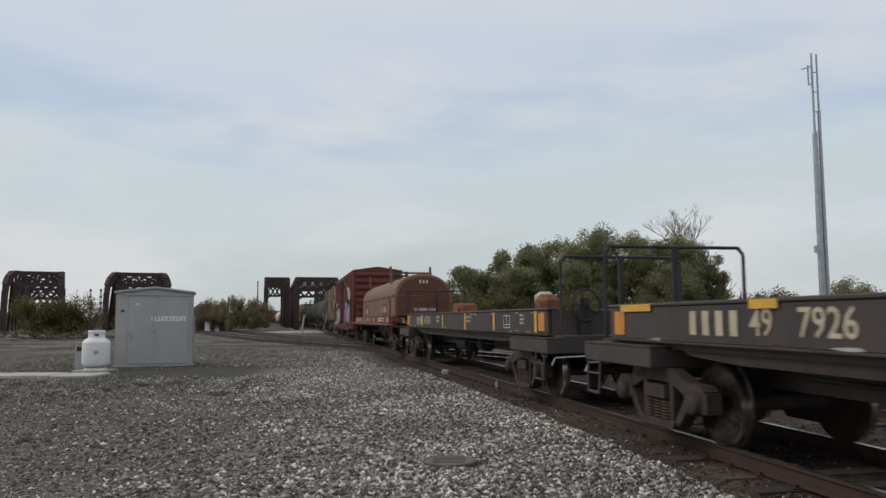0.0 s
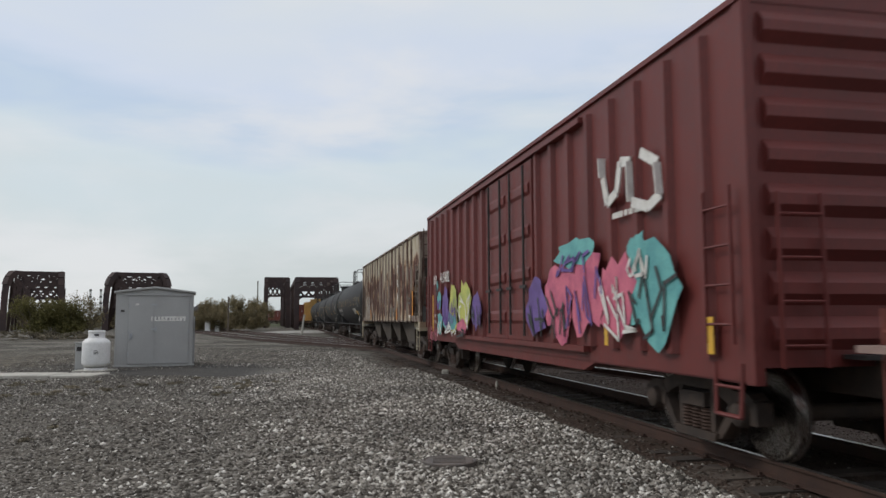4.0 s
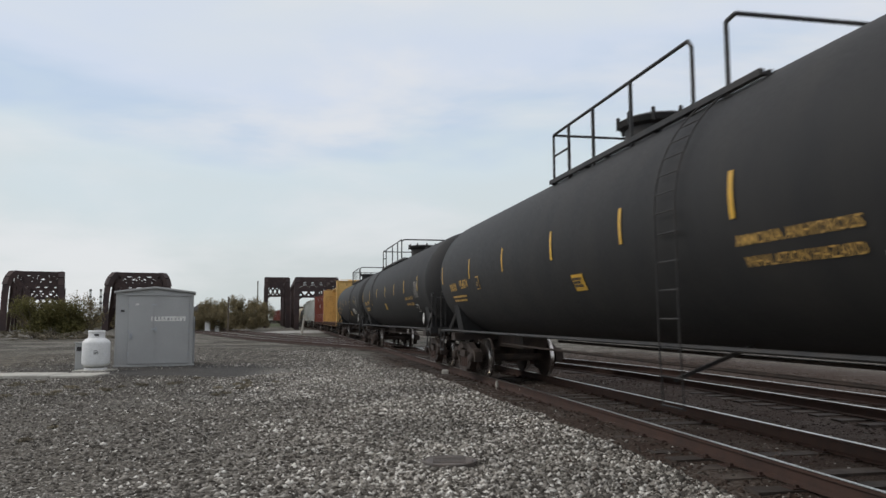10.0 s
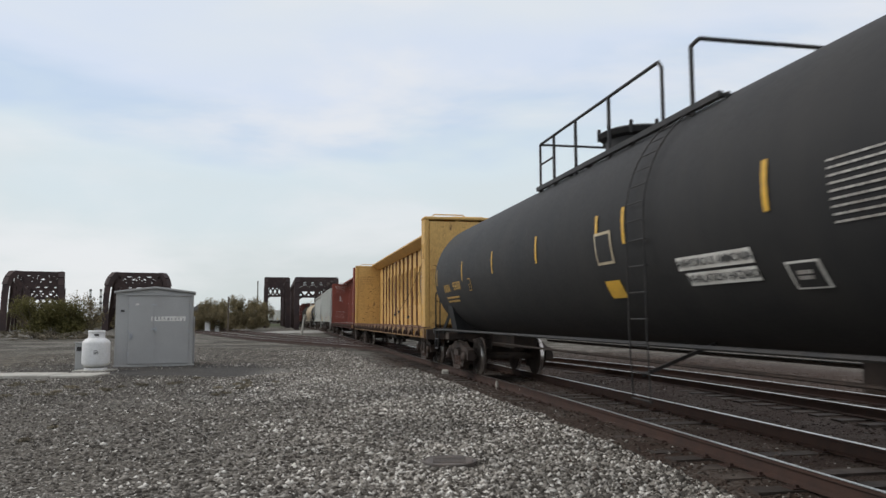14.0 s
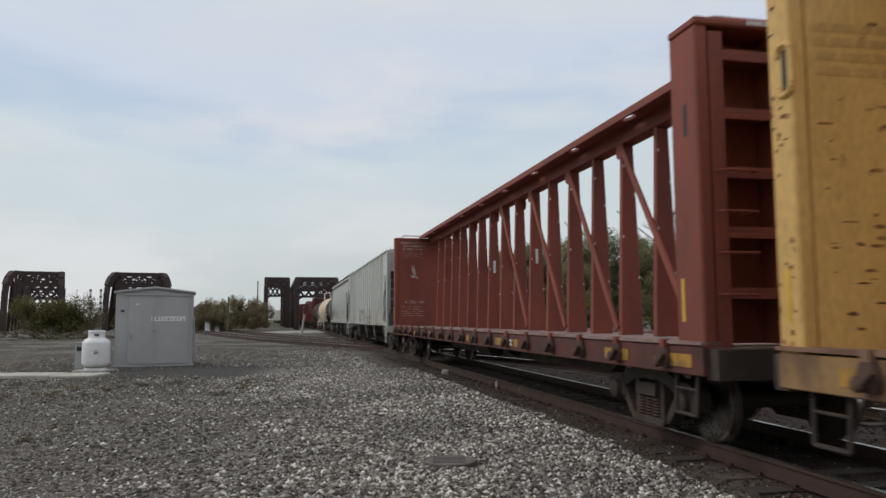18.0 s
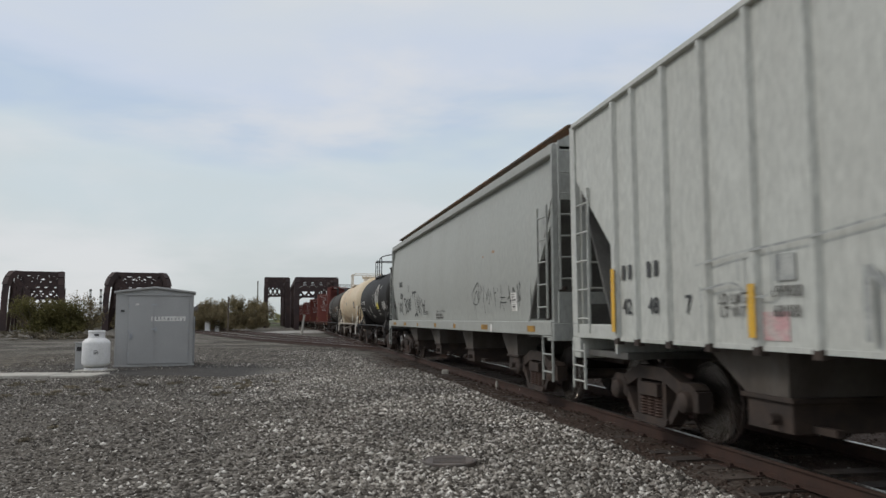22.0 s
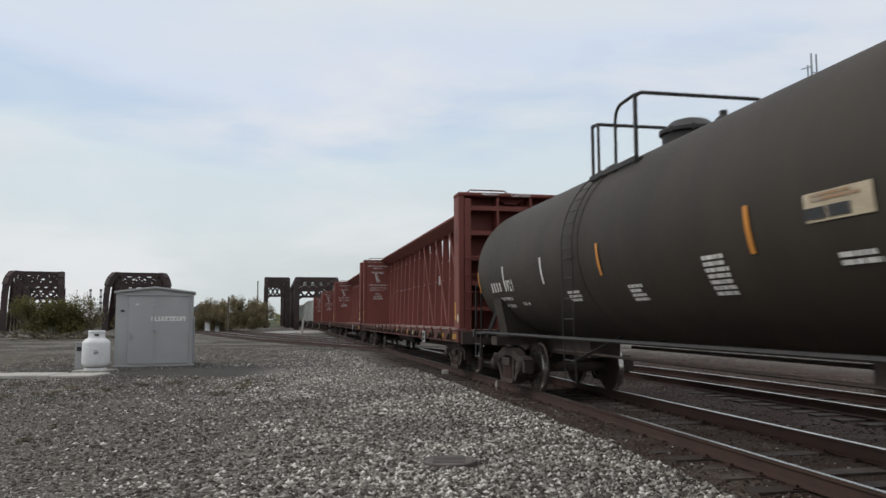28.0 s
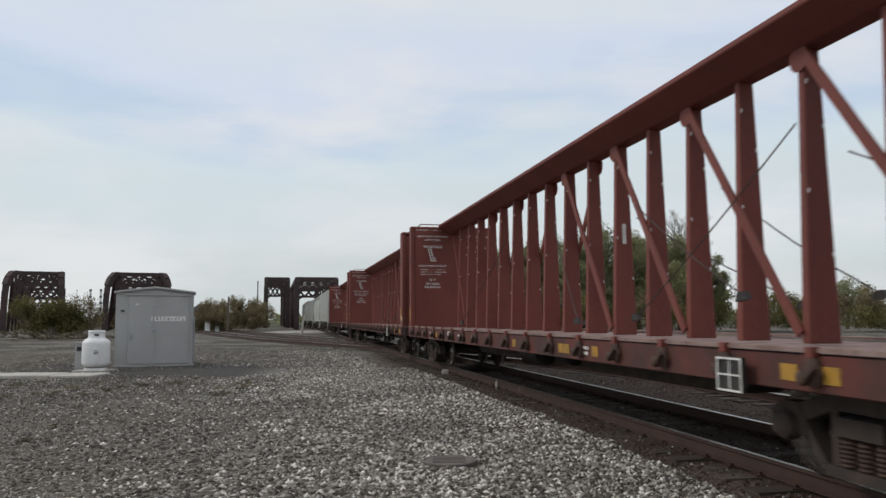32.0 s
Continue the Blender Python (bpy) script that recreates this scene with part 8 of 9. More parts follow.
def slab_and_lid():
    s = base("concrete_slab", "pale cracked concrete strip flush with the gravel", "slab", pose(0, 0, 0))
    x = -17.5
    rnd = random.Random(4)
    while x < -9.7:
        w = min(rnd.uniform(1.5, 2.1), -9.6 - x)
        if w > 0.15:
            part("slab_piece", Shape().box(x, x + w - 0.03, 20.7 + rnd.uniform(-0.05, 0.05), 21.95 + rnd.uniform(-0.1, 0.05), GROUND - 0.12, GROUND + 0.075 + rnd.uniform(-0.01, 0.01)), CONC, s, bevel=0.02)
        x += w
    lid = base("manhole_lid", "round rusty iron cover set in gravel", "manhole cover", pose(0.06, 8.46, GROUND + 0.018))
    part("rim", Shape().lathe([(-0.1, 0.30), (0.012, 0.30), (0.018, 0.285), (0.008, 0.27), (-0.1, 0.27)], "z", 32), LIDIRON, lid)
    part("cover", Shape().lathe([(-0.04, 0.265), (0.010, 0.265), (0.014, 0.255)], "z", 32), LIDIRON, lid)
    st = Shape()
    for i in range(5):
        y = -0.16 + 0.08 * i
        st.box(-0.18, 0.18, y - 0.012, y + 0.012, 0.013, 0.02)
    part("tread_rib", st, LIDIRON, lid)
    for px, py, w, h in ((0.05, 21.9, 0.20, 0.12),):
        p = base("marker_block", "pale painted block beside the rail", "marker", pose(px, py, GROUND))
        part("block", Shape().box(-w / 2, w / 2, -0.12, 0.12, -0.05, h), CONC, p, bevel=0.03)
    for px, py in ((1.22, 17.3), (1.62, 15.85), (3.27, 7.86)):
        p = base("marker_stake", "short whitish stake beside the rail", "stake", pose(px, py, GROUND, 4, -3, 0), "stakes along the rail")
        part("stake", Shape().lathe([(-0.05, 0.032), (0.13, 0.034), (0.17, 0.022)], "z", 8), CONC, p, smooth=True)


signal_hut()
gas_tank()
slab_and_lid()


# ---- bridges ----
def truss_bridge(x, y, heading, width, height, length, label, rake=0.6, tuck=(0.0, 0.0), deep=0.40, arch=0.0, open_end=True):
    """tuck: how far the tops of the left and right end posts bend inwards; arch: extra rise of the chord at midspan."""
    br = base("truss_bridge", label, "bridge", pose(x, y, 0, 0, 0, 90 - heading), "railway truss bridges")
    n = 7
    edge = {1: width / 2 * (1 - tuck[0]), -1: -width / 2 * (1 - tuck[1])}
    for side in (1, -1):
        y0, y1 = side * width / 2, edge[side]
        tops = []
        for i in range(n + 1):
            u = i / n
            tops.append((rake + u * (length - 2 * rake), y1, height + arch * math.sin(math.pi * u)))
        for e0 in (0, 1):
            s = Shape()
            pts = []
            for k in range(8):
                w = k / 7
                f = w ** 5
                px = rake * f if not e0 else length - rake * f
                pts.append((px, y0 + (y1 - y0) * f, -0.3 + (height + 0.3) * (1 - (1 - w) ** 1.25)))
            for a, b in zip(pts, pts[1:]):
                s.beam(a, b, 0.8, 0.75)
            part("end_post", s, BRIDGE, br)
        c = Shape()
        for a, b in zip(tops, tops[1:]):
            c.beam(a, b, 0.5, 0.6)
        part("top_chord", c, BRIDGE, br)
        part("bottom_chord", Shape().box(0, length, y0 - 0.25, y0 + 0.25, -0.9, -0.3), BRIDGE, br)
        for i, a in enumerate(tops[1:-1], 1):
            part("vertical", Shape().beam((a[0], y0, -0.4), a, 0.3, 0.3), BRIDGE, br)
        for i in range(n):
            a, b = tops[i], tops[i + 1]
            lo, hi = ((a[0], y0, -0.4), b) if i >= n / 2 else ((b[0], y0, -0.4), a)
            part("diagonal", Shape().beam(lo, hi, 0.36, 0.4), BRIDGE, br)
    for px, hh in ((rake, height),) if open_end else ((rake, height), (length - rake, height)):
        l, r = edge[1], edge[-1]
        d = deep * hh
        s = Shape().beam((px, r, hh), (px, l, hh), 0.4, 0.55)
        s.beam((px - 0.15, r, hh - d), (px - 0.15, l, hh - d), 0.3, 0.34)
        s.beam((px - 0.1, r, hh - d * 0.5), (px - 0.1, l, hh - d * 0.5), 0.2, 0.26)
        for yy, sg in ((l, -1), (r, 1)):
            arc = [(px - 0.2, yy + sg * 1.1 * (1 - math.cos(t)), hh - d - 1.3 * (1 - math.sin(t))) for t in (0, 0.4, 0.8, 1.2, 1.57)]
            for a, b in zip(arc, arc[1:]):
                s.beam(a, b, 0.2, 0.22)
        pb = part("portal_brace", s, BRIDGE, br, "riveted lattice portal")
        m = 5
        for i in range(m):
            a, b = r + (l - r) * i / m, r + (l - r) * (i + 1) / m
            for za, zb2 in ((hh - 0.2, hh - d * 0.5), (hh - d * 0.5, hh - d)):
                part("lattice_bar", Shape().beam((px - 0.1, a, za), (px - 0.1, b, zb2), 0.14, 0.28), BRIDGE, pb)
                part("lattice_bar", Shape().beam((px - 0.14, b, za), (px - 0.14, a, zb2), 0.14, 0.28), BRIDGE, pb)
    for i in range(1, n):
        xx = rake + i / n * (length - 2 * rake)
        zz = height + arch * math.sin(math.pi * i / n)
        strut = part("sway_strut", Shape().beam((xx, edge[-1], zz), (xx, edge[1], zz), 0.24, 0.3), BRIDGE, br)
        if arch:
            low = zz - 0.2 * height
            part("lower_strut", Shape().beam((xx, edge[-1], low), (xx, edge[1], low), 0.24, 0.3), BRIDGE, strut)
            for k in range(2):
                a, b = edge[-1] + (edge[1] - edge[-1]) * k / 2, edge[-1] + (edge[1] - edge[-1]) * (k + 1) / 2
                part("sway_bar", Shape().beam((xx, a, zz), (xx, b, low), 0.16, 0.22), BRIDGE, strut)
                part("sway_bar", Shape().beam((xx + 0.1, b, zz), (xx + 0.1, a, low), 0.16, 0.22), BRIDGE, strut)
    part("deck", Shape().box(-0.5, length + 0.5, -width / 2 + 0.3, width / 2 - 0.3, -0.8, -0.25), BRIDGE, br)
    part("abutment", Shape().box(-2.0, 0.2, -width / 2 - 0.9, width / 2 + 0.9, -1.5, -0.24), CONC, br)
    return br


bx, by, bh = on_line(108.5)
truss_bridge(-19.4, 115.3, math.degrees(bh), 5.9, 7.55, 58, "dark riveted steel through-truss railway bridge", 0.4, (0.0, 0.0), 0.36)
truss_bridge(-30.9, 140, -13.5, 3.95, 8.95, 40, "narrow dark steel through-truss bridge beside the line", 0.4, (0.0, 0.0), 0.36)
truss_bridge(-54.5, 100, -26.5, 6.6, 7.65, 60, "dark steel camelback truss bridge over the river", 1.0, (0.24, 0.0), 0.44, 1.2, False)
truss_bridge(-43.0, 106, -22, 8.2, 7.8, 60, "dark steel camelback truss bridge behind the hut", 1.0, (0.26, 0.2), 0.44, 1.2, False)


# ---- mast, poles, chimneys ----
def mast(x, y, h):
    m = base("radio_mast", "tall galvanised twin-tube radio mast with a side antenna", "mast", pose(x, y, GROUND))
    part("tube", Shape().rod((-0.13, 0, 0), (-0.13, 0, h * 0.72), 0.21, 12, 0.14).rod((-0.13, 0, h * 0.72), (-0.13, 0, h), 0.07, 8, 0.06), GALV, m, smooth=True)
    part("tube", Shape().rod((0.16, 0, 0), (0.16, 0, h * 0.8), 0.12, 10, 0.09).rod((0.16, 0, h * 0.8), (0.16, 0, h - 0.05), 0.06, 8, 0.05), GALV, m, smooth=True)
    s = Shape()
    for i in range(14):
        z = 0.6 + i * h / 14.5
        s.beam((-0.15, 0, z), (0.18, 0, z), 0.05, 0.05)
    part("cross_ties", s, GALV, m)
    part("antenna", Shape().beam((-0.1, 0, h - 0.75), (-0.75, 0, h - 0.95), 0.05, 0.05).rod((-0.35, 0, h - 1.9), (-0.35, 0, h - 0.7), 0.05, 8).beam((-0.1, 0, h - 1.8), (-0.4, 0, h - 1.8), 0.05, 0.05), GALV, m)
    part("junction_box", Shape().box(-0.45, -0.2, -0.12, 0.12, 5.2, 5.6), GALV, m)


mast(21.32, 42, 16.7)


def pole(x, y, h, r, label, lean=0.0, material=BARK):
    p = base("post", label, "post", pose(x, y, GROUND, 0, lean, 0))
    part("shaft", Shape().rod((0, 0, -0.2), (0, 0, h), r, 8, r * 0.85), material, p, smooth=True)
    part("cap", Shape().box(-r, r, -r, r, h, h + 0.08), material, p)


pole(-26.5, 93, 4.3, 0.11, "dark slender timber post by the brush")
pole(-34.5, 140, 8.6, 0.12, "thin dark pole above the brush")
pole(-15.0, 80, 2.0, 0.12, "pale leaning timber post beside the crossing", 8, CONC)
for cx in (-375.0, -363.9):
    ch = base("chimney", "far thin white stack with narrow dark bands", "chimney", pose(cx, 800, 0), "far power station stacks")
    for i in range(5):
        r = 1.5 - i * 0.06
        part("stack_band", Shape().rod((0, 0, i * 6.8), (0, 0, i * 6.8 + 4.4), r, 14, r), TANKWHITE, ch)
        part("stack_band", Shape().rod((0, 0, i * 6.8 + 4.4), (0, 0, i * 6.8 + 6.8), r - 0.01, 14, r - 0.03), HOPDARK, ch)
hs = base("house", "far low brick building behind brush", "building", pose(-52.5, 168, GROUND, 0, 0, -12))
part("wall", Shape().box(-2.6, 2.6, -3, 3, 0, 3.6), BRICKFAR, hs)
part("roof", Shape().slab([(-2.9, 3.6), (2.9, 3.6), (0, 5.0)], "y", -3.4, 3.4), SLATE, hs)
part("window", Shape().box(-1.8, -0.8, -3.05, -3.0, 1.4, 2.7), BLACKST, hs)
part("window", Shape().box(0.8, 1.8, -3.05, -3.0, 1.4, 2.7), BLACKST, hs)
pad = Shape()
rp = random.Random(8)
ring = [(-16.5 + (5.6 + rp.uniform(-0.7, 0.7)) * math.cos(a * math.pi / 14), 97 + (9.5 + rp.uniform(-1, 1)) * math.sin(a * math.pi / 14)) for a in range(28)]
pad.add([(px, py, GROUND + 0.03) for px, py in ring] + [(px * 1.0, py, GROUND - 0.05) for px, py in ring], [tuple(range(28))] + [(k, (k + 1) % 28, 28 + (k + 1) % 28, 28 + k) for k in range(28)])
approach = base("gravel_approach", "pale crushed stone patch before the bridges", "gravel", kind="structure")
part("surface", pad, GRAVELPALE, approach)
for bxx, byy in ((-31.2, 100), (-30.2, 101)):
    bb = base("relay_box", "small white trackside cabinet", "cabinet", pose(bxx, byy, GROUND), "trackside cabinets")
    part("case", Shape().box(-0.3, 0.3, -0.25, 0.25, 0, 1.35), TANKWHITE, bb, bevel=0.02)
    part("cap", Shape().box(-0.34, 0.34, -0.29, 0.29, 1.35, 1.42), TANKWHITE, bb)


# ---- plants ----
def leaves(name, blobs, count, size, material, parent=None, seed=1, flat=0.0):
    """Many small leaf cards spread over the shells of uneven clumps."""
    g = np.random.default_rng(seed)
    b = np.array(blobs)
    vol = (b[:, 3] * b[:, 4]) ** 1.0
    pick = g.choice(len(b), count, p=vol / vol.sum())
    d = g.normal(size=(count, 3))
    d /= np.linalg.norm(d, axis=1)[:, None]
    rad = 0.40 + 0.95 * g.random(count) ** 0.85
    c = b[pick, :3] + d * rad[:, None] * np.stack([b[pick, 3], b[pick, 3], b[pick, 4]], 1)
    u = g.normal(size=(count, 3))
    u /= np.linalg.norm(u, axis=1)[:, None]
    w = np.cross(u, d + 0.4 * g.normal(size=(count, 3)))
    w /= np.linalg.norm(w, axis=1)[:, None] + 1e-9
    s = size * (0.6 + 0.8 * g.random(count))[:, None]
    a, e = u * s, w * s * 0.7
    v = np.stack([c - a, c + e * 0.9, c + a, c - e], 1).reshape(-1, 3)
    f = np.arange(4 * count).reshape(-1, 4)
    me = bpy.data.meshes.new(name)
    me.from_pydata(v.tolist(), [], f.tolist())
    me.materials.append(material)
    ob = new(name, me)
    ob.parent = parent
    return ob


def limbs(s, p, d, length, r, depth, rnd, spread=0.55):
    q = p + d * length
    s.rod(p, q, r, 6 if depth > 1 else 4, r * 0.62)
    if depth == 0:
        return
    for _ in range(rnd.randint(2, 3)):
        n = (d + Vector((rnd.uniform(-1, 1), rnd.uniform(-1, 1), rnd.uniform(-0.2, 0.6))) * spread).normalized()
        limbs(s, p.lerp(q, rnd.uniform(0.6, 1.0)), n, length * rnd.uniform(0.6, 0.8), r * 0.6, depth - 1, rnd, spread)


def tree(x, y, h, w, seed, material=LEAF, count=3600, size=0.22, label="dense dark green deciduous tree"):
    rnd = random.Random(seed)
    t = base("tree", label, "tree", pose(x, y, GROUND), "trees behind the yard")
    s = Shape()
    s.rod((0, 0, -0.3), (0, 0, h * 0.35), h * 0.025, 8, h * 0.018)
    for i in range(5):
        limbs(s, Vector((0, 0, h * rnd.uniform(0.22, 0.36))), Vector((rnd.uniform(-0.8, 0.8), rnd.uniform(-0.8, 0.8), 1)).normalized(), h * 0.26, h * 0.012, 2, rnd)
    part("trunk", s, BARK, t)
    blobs = []
    for i in range(34):
        u = rnd.random()
        zz = h * (0.22 + 0.72 * u)
        rr = w / 2 * (0.35 + 0.65 * math.sin(math.pi * min(1, 0.18 + 0.78 * u)))
        an = rnd.random() * 6.283
        k = rr * rnd.uniform(0.35, 0.85)
        blobs.append((k * math.cos(an), k * math.sin(an), zz, w * rnd.uniform(0.10, 0.22), h * rnd.uniform(0.06, 0.11)))
    leaves("crown", blobs, count, size, material, t, seed)


for i, (x, h, w, y) in enumerate(((2.0, 7.6, 5.5, 90), (4.6, 7.3, 5, 92), (6.6, 10.2, 4.6, 93), (8.6, 8.6, 5, 90), (10.9, 10.2, 6, 92), (13.3, 11.4, 6, 94), (15.6, 11.0, 6, 90), (18.2, 11.9, 6.2, 91),
                                 (20.7, 12.6, 6.4, 94), (23.2, 11.4, 6, 90), (25.8, 11.2, 6, 93), (28.2, 11.4, 6, 90), (30.6, 11.2, 6, 93), (32.6, 9.3, 4.6, 91), (16.0, 8.0, 7, 86), (26.0, 8.0, 7, 86), (9.0, 7.0, 6, 86))):
    tree(x, y, h + 0.1, w, 30 + i, LEAF if i % 3 else LEAF_L, 13000, 0.115)
tree(60, 112, 7.6, 7, 77, LEAF, 7000, 0.12)
bare = base("bare_tree", "tall bare dead tree with fine twigs", "tree", pose(31.0, 97, GROUND), "trees behind the yard")
bs = Shape()
rb = random.Random(9)
bs.rod((0, 0, -0.3), (0, 0, 9), 0.26, 8, 0.16)
for i in range(9):
    limbs(bs, Vector((0, 0, rb.uniform(6.5, 9.8))), Vector((rb.uniform(-0.8, 0.8), rb.uniform(-0.6, 0.6), 1)).normalized(), 2.7, 0.10, 5, rb, 0.6)
part("trunk", bs, PALEBARK, bare)


def thicket(name, label, spots, count, size, material, seed):
    """A row of brush: many clumps of one growth, not to be counted."""
    rnd = random.Random(seed)
    blobs = []
    for x, y, w, h in spots:
        for i in range(max(3, int(w * 3.2))):
            hh = h * rnd.uniform(0.15, 0.9)
            blobs.append((x + rnd.uniform(-w / 2, w / 2), y + rnd.uniform(-1.5, 1.5), GROUND + hh * 0.9, rnd.uniform(0.5, 0.9) * min(1.5, w * 0.28), min(hh * 0.5, h * 0.2)))
    tagged(leaves(name, blobs, count, size, material, None, seed), label, "bushes", kind="stuff")


thicket("brush", "dense olive and yellow autumn brush along the river bank", [(-37.5 + i * 0.8, 104 + (i % 3) * 3, 2.4, (2.6 if i < 5 else 4.6) + 0.35 * math.sin(i * 1.7)) for i in range(16)] + [(-37 + i * 0.9, 100 + (i % 2) * 2, 2.2, 2.9 + 0.5 * math.sin(i * 2.7)) for i in range(15)], 60000, 0.085, BRUSH, 3)
thicket("scrub", "green and brown scrub beyond the tracks", [(2 + i * 3.6, 82 + (i % 3) * 4, 4.4, 4.7 + 0.8 * math.sin(i * 2.1)) for i in range(22)], 52000, 0.12, BRUSH, 5)
thicket("green_scrub", "low green scrub under the trees", [(4 + i * 5.2, 80 + (i % 2) * 4, 5, 3.9 + 0.8 * math.sin(i * 1.3)) for i in range(15)], 30000, 0.12, BUSHG, 8)
thicket("bank_scrub", "low scrub behind the hut and bridges", [(-70 + i * 4.0, 118 + (i % 4) * 5, 5, 2.8 + 1.0 * math.sin(i * 2.4)) for i in range(9)], 9000, 0.15, BRUSH, 12)
thicket("verge_grass", "dry pale grass tufts at the yard edge", [(-36 + i * 0.8, 62 + (i % 3), 1.4, 0.7) for i in range(10)] + [(-44 + i * 1.1, 58 + (i % 4), 1.4, 0.45) for i in range(16)], 9000, 0.05, DRYGRASS, 15)


def bush(x, y, w, h, seed, material=BUSHG, n=5200, size=0.10, label="wild green bush in dry grass"):
    rnd = random.Random(seed)
    b = base("bush", label, "bush", pose(x, y, GROUND), "bushes by the tracks")
    s = Shape()
    for i in range(7):
        limbs(s, Vector((rnd.uniform(-w / 4, w / 4), rnd.uniform(-0.6, 0.6), -0.1)), Vector((rnd.uniform(-0.6, 0.6), rnd.uniform(-0.6, 0.6), 1)).normalized(), h * 0.45, 0.03, 2, rnd)
    part("stems", s, BARK, b)
    blobs = [(rnd.uniform(-w / 2, w / 2) * 0.8, rnd.uniform(-1, 1), h * rnd.uniform(0.2, 0.75), w * rnd.uniform(0.10, 0.2), h * rnd.uniform(0.12, 0.24)) for _ in range(26)]
    leaves("foliage", blobs, n, size, material, b, seed)


bush(-33.6, 64, 5.6, 3.7, 4, BUSHG, 24000, 0.06, "wild olive-green bush in dry grass")
bush(-31.2, 65.5, 2.6, 4.2, 6, BRUSH, 3000, 0.07, "half-bare straggling bush beside the track")
bush(-27.0, 66, 2.4, 2.4, 8, BRUSH, 2600, 0.07, "thin yellowing bush behind the gas tank")


def far_woods():
    rnd = random.Random(2)
    blobs = []
    for i in range(150):
        x = -420 + i * 7.0
        y = 430 + 60 * math.sin(i * 0.37) + rnd.uniform(-20, 20)
        h = rnd.uniform(3, 5.5)
        blobs.append((x, y, h * 0.5, rnd.uniform(5, 9), h * 0.55))
    tagged(leaves("far_woods", blobs, 16000, 1.1, LEAF, None, 4), "low dark line of woods on the horizon", "woods", kind="stuff")


far_woods()


# ---- loose stones, nearest ones as real pieces ----
def stones(name, label, count, material, place, lo, hi, seed, coarse=False):
    g = np.random.default_rng(seed)
    t = (1 + 5 ** 0.5) / 2
    ico = np.array([(-1, t, 0), (1, t, 0), (-1, -t, 0), (1, -t, 0), (0, -1, t), (0, 1, t), (0, -1, -t), (0, 1, -t), (t, 0, -1), (t, 0, 1), (-t, 0, -1), (-t, 0, 1)], float)
    ico /= np.linalg.norm(ico[0])
    tri = np.array([(0, 11, 5), (0, 5, 1), (0, 1, 7), (0, 7, 10), (0, 10, 11), (1, 5, 9), (5, 11, 4), (11, 10, 2), (10, 7, 6), (7, 1, 8),
                    (3, 9, 4), (3, 4, 2), (3, 2, 6), (3, 6, 8), (3, 8, 9), (4, 9, 5), (2, 4, 11), (6, 2, 10), (8, 6, 7), (9, 8, 1)])
    if coarse:
        ico = np.array([(1, 0, 0), (-1, 0, 0), (0, 1, 0), (0, -1, 0), (0, 0, 1), (0, 0, -1)], float)
        tri = np.array([(0, 2, 4), (2, 1, 4), (1, 3, 4), (3, 0, 4), (2, 0, 5), (1, 2, 5), (3, 1, 5), (0, 3, 5)])
    k = len(ico)
    xy = place(g, count)
    # none within a ragged oval beside the hut
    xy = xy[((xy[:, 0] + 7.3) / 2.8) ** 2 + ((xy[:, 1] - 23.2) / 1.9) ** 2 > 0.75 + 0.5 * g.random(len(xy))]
    count = len(xy)
    size = lo + (hi - lo) * g.random(count) ** 2.2
    shp = ico[None] * (1 + 0.62 * (g.random((count, k, 1)) - 0.5))
    shp = shp * np.stack([0.8 + 0.6 * g.random(count), 0.55 + 0.45 * g.random(count), 0.4 + 0.45 * g.random(count)], 1)[:, None, :]
    a = g.random(count) * 6.283
    ca, sa = np.cos(a)[:, None], np.sin(a)[:, None]
    shp = np.stack([shp[..., 0] * ca - shp[..., 1] * sa, shp[..., 0] * sa + shp[..., 1] * ca, shp[..., 2] + 0.25 * shp[..., 0] * (g.random((count, 1)) - 0.5)], -1)
    z = np.array([0.028 * noise.noise((p[0] * 1.1, p[1] * 1.1, 3)) + 0.05 * noise.noise((p[0] * 0.25, p[1] * 0.25, 9)) for p in xy]) + GROUND
    v = shp * size[:, None, None]
    v[..., 0] += xy[:, 0:1]
    v[..., 1] += xy[:, 1:2]
    v[..., 2] += z[:, None] + size[:, None] * 0.12
    f = (tri[None] + k * np.arange(count)[:, None, None]).reshape(-1, 3)
    me = bpy.data.meshes.new(name)
    me.vertices.add(count * k)
    me.vertices.foreach_set("co", v.reshape(-1))
    me.loops.add(f.size)
    me.loops.foreach_set("vertex_index", f.reshape(-1).astype(np.int32))
    me.polygons.add(len(f))
    me.polygons.foreach_set("loop_start", np.arange(0, f.size, 3, dtype=np.int32))
    me.update(calc_edges=True)
    me.materials.append(material)
    tagged(new(name, me), label, "gravel", kind="stuff")


def beside(lat0, lat1, s0, s1, falloff, soft=0):
    def place(g, n):
        s = s0 + (s1 - s0) * g.random(n) ** falloff
        lat = lat0 + (lat1 - lat0) * g.random(n)
        if soft:
            lat = lat0 + np.abs(g.normal(size=n)) * (lat1 - lat0) * 0.5
        if soft < 0:
            lat = lat1 - (lat - lat0)
        x, y, h = (np.interp(s, RUN, q) for q in (LINE_X, LINE_Y, HEAD))
        return np.stack([x - lat * np.cos(h), y + lat * np.sin(h)], 1)
    return place


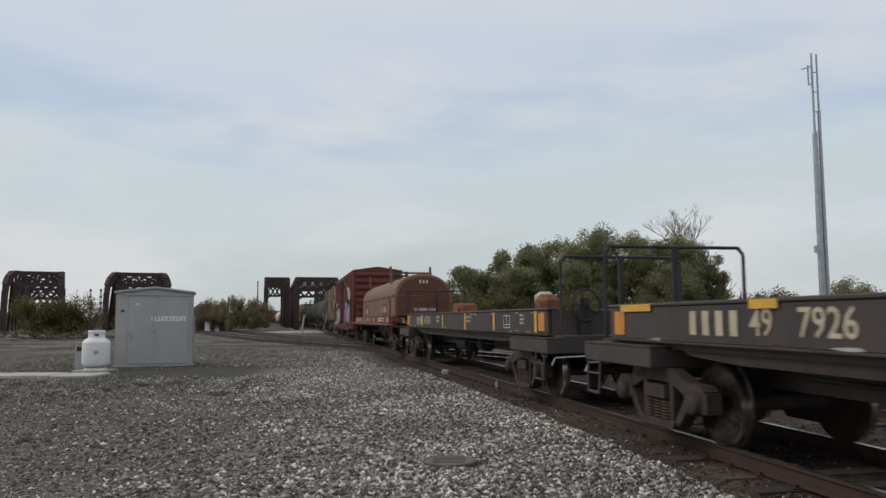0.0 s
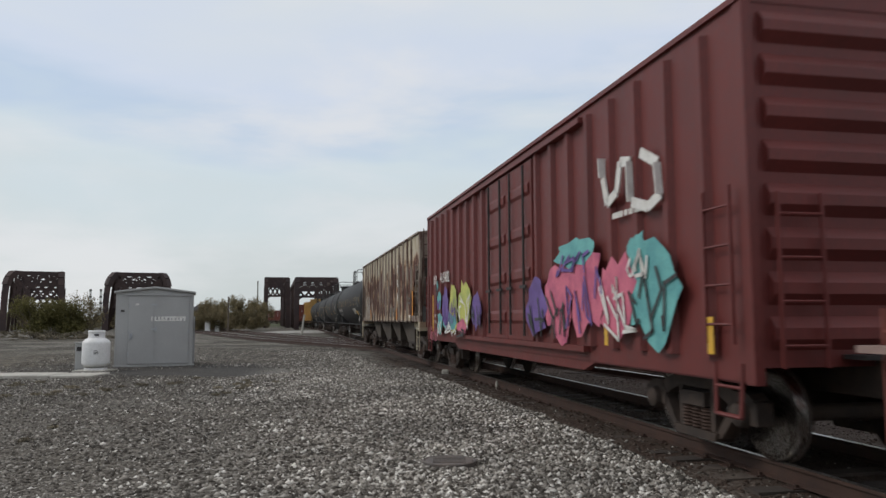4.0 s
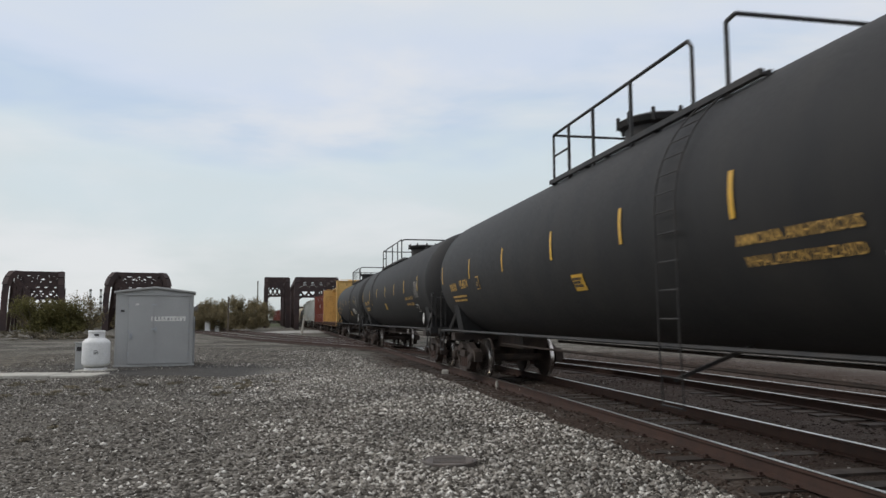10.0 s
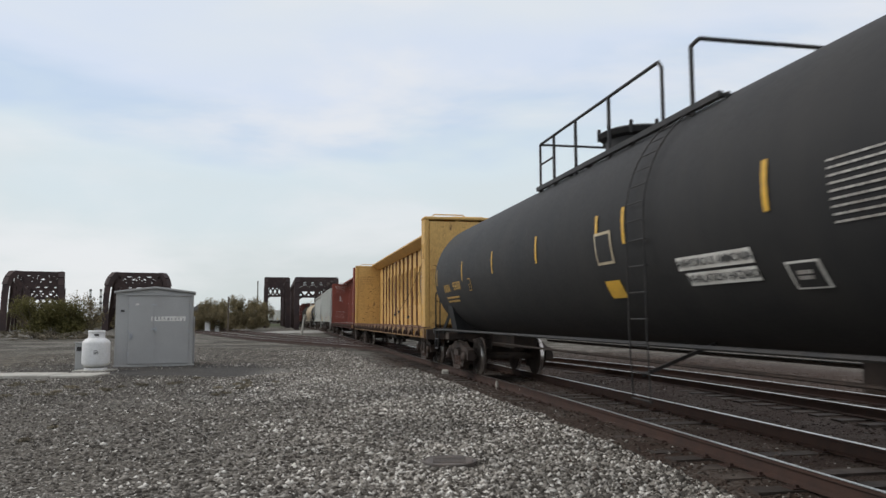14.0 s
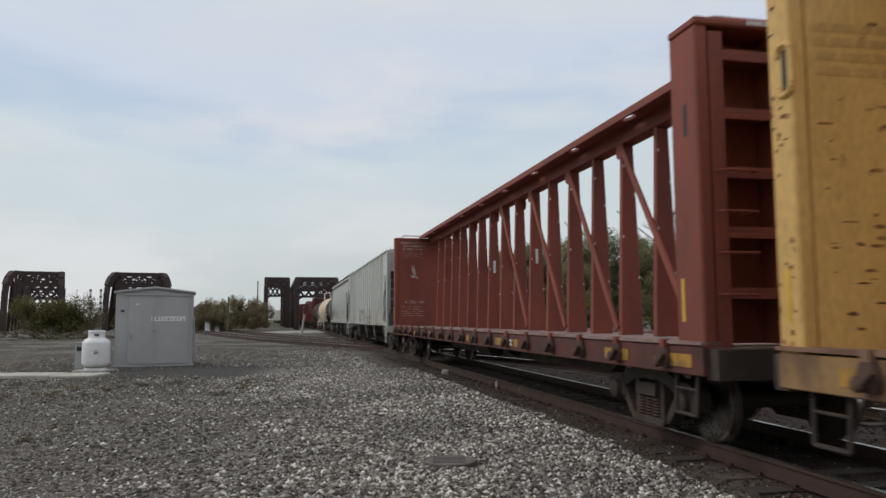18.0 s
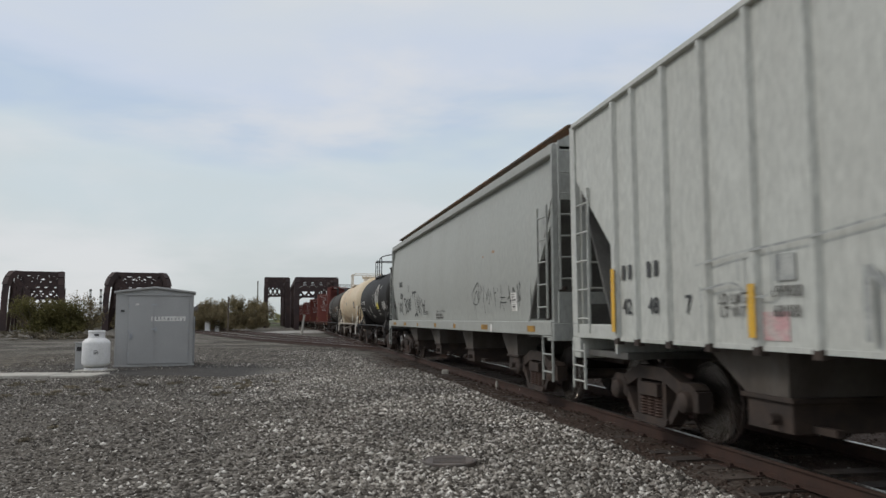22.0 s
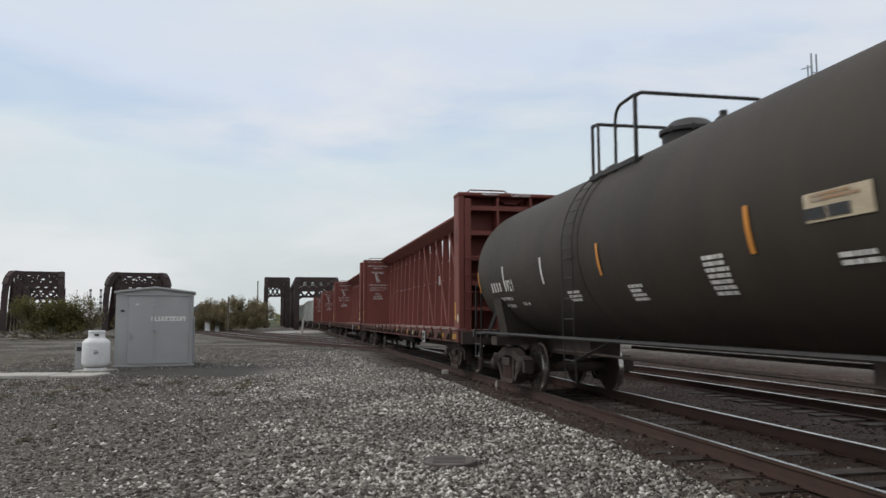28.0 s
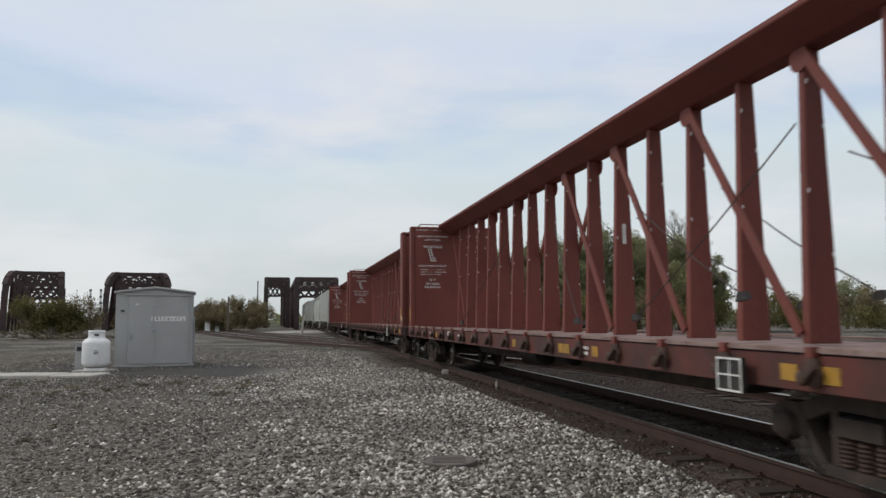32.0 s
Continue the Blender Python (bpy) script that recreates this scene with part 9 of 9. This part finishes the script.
stones("ballast_stones", "pale crushed ballast stones beside the track", 74000, STONE_L, beside(1.5, 7.0, -4.5, 15, 1.6, 1), 0.011, 0.043, 1, True)
stones("bed_stones", "grimy ballast stones between and beyond the rails, train shade painted in", 22000, STONE_B, beside(-9.0, 2.6, -5, 24, 1.4), 0.012, 0.036, 2, True)
stones("yard_gravel", "dark small gravel of the yard", 62000, STONE_D, beside(2.0, 13.0, -4, 15, 1.5, -1), 0.007, 0.030, 3, True)
stones("far_ballast", "pale crushed stones further up the yard", 18000, STONE_L, beside(2.4, 7.0, 8, 30, 1.2, 1), 0.012, 0.042, 4, True)
stones("far_gravel", "dark gravel further up the yard", 32000, STONE_D, beside(2.2, 15.0, 8, 34, 1.2), 0.010, 0.036, 6, True)
thicket("dry_tufts", "sparse dry grass and weeds in the gravel", [(-12.5 + 0.9 * math.sin(k * 2.3) * 3 + k * 0.28, 10.5 + (k * 7 % 11) * 0.9, 0.5, 0.10) for k in range(24)], 5200, 0.022, DRYGRASS, 15)


# ---- movement ----
def along(middle, t):
    return middle - SPEED * (t - AT) - 0.5 * SLOWING * (t - AT) ** 2


def car_pose(s, c):
    ax, ay, _ = on_line(s - c)
    bx2, by2, _ = on_line(s + c)
    h = math.atan2(bx2 - ax, by2 - ay)
    return pose((ax + bx2) / 2, (ay + by2) / 2, 0, 0, 0, 90 - math.degrees(h)), h


def motions():
    times = [0.5 * i for i in range(65)]
    for car, middle, c, gear in CARS:
        places = [(t, along(middle, t)) for t in times]
        walk(car, [(t, car_pose(s, c)[0]) for t, s in places])
        for (b, wheels), x in zip(gear, (-c, c)):
            rows = []
            for t, s in places:
                h = car_pose(s, c)[1]
                rows.append((t, pose(x, 0, 0, 0, 0, math.degrees(h - on_line(s + x)[2]))))
            walk(b, rows)
            for w, ax in zip(wheels, (-0.889, 0.889)):
                rolls, last = [], None
                for i in range(481):
                    t = i / 15
                    s = along(middle, t) + x + ax
                    inside = -14 < s < 75
                    if inside or i in (0, 480):
                        roll = math.degrees(min(75, max(-14, s)) / WHEEL_R)
                        rolls.append((t, pose(ax, 0, WHEEL_R, 0, roll, 0)))
                walk(w, rolls)


motions()
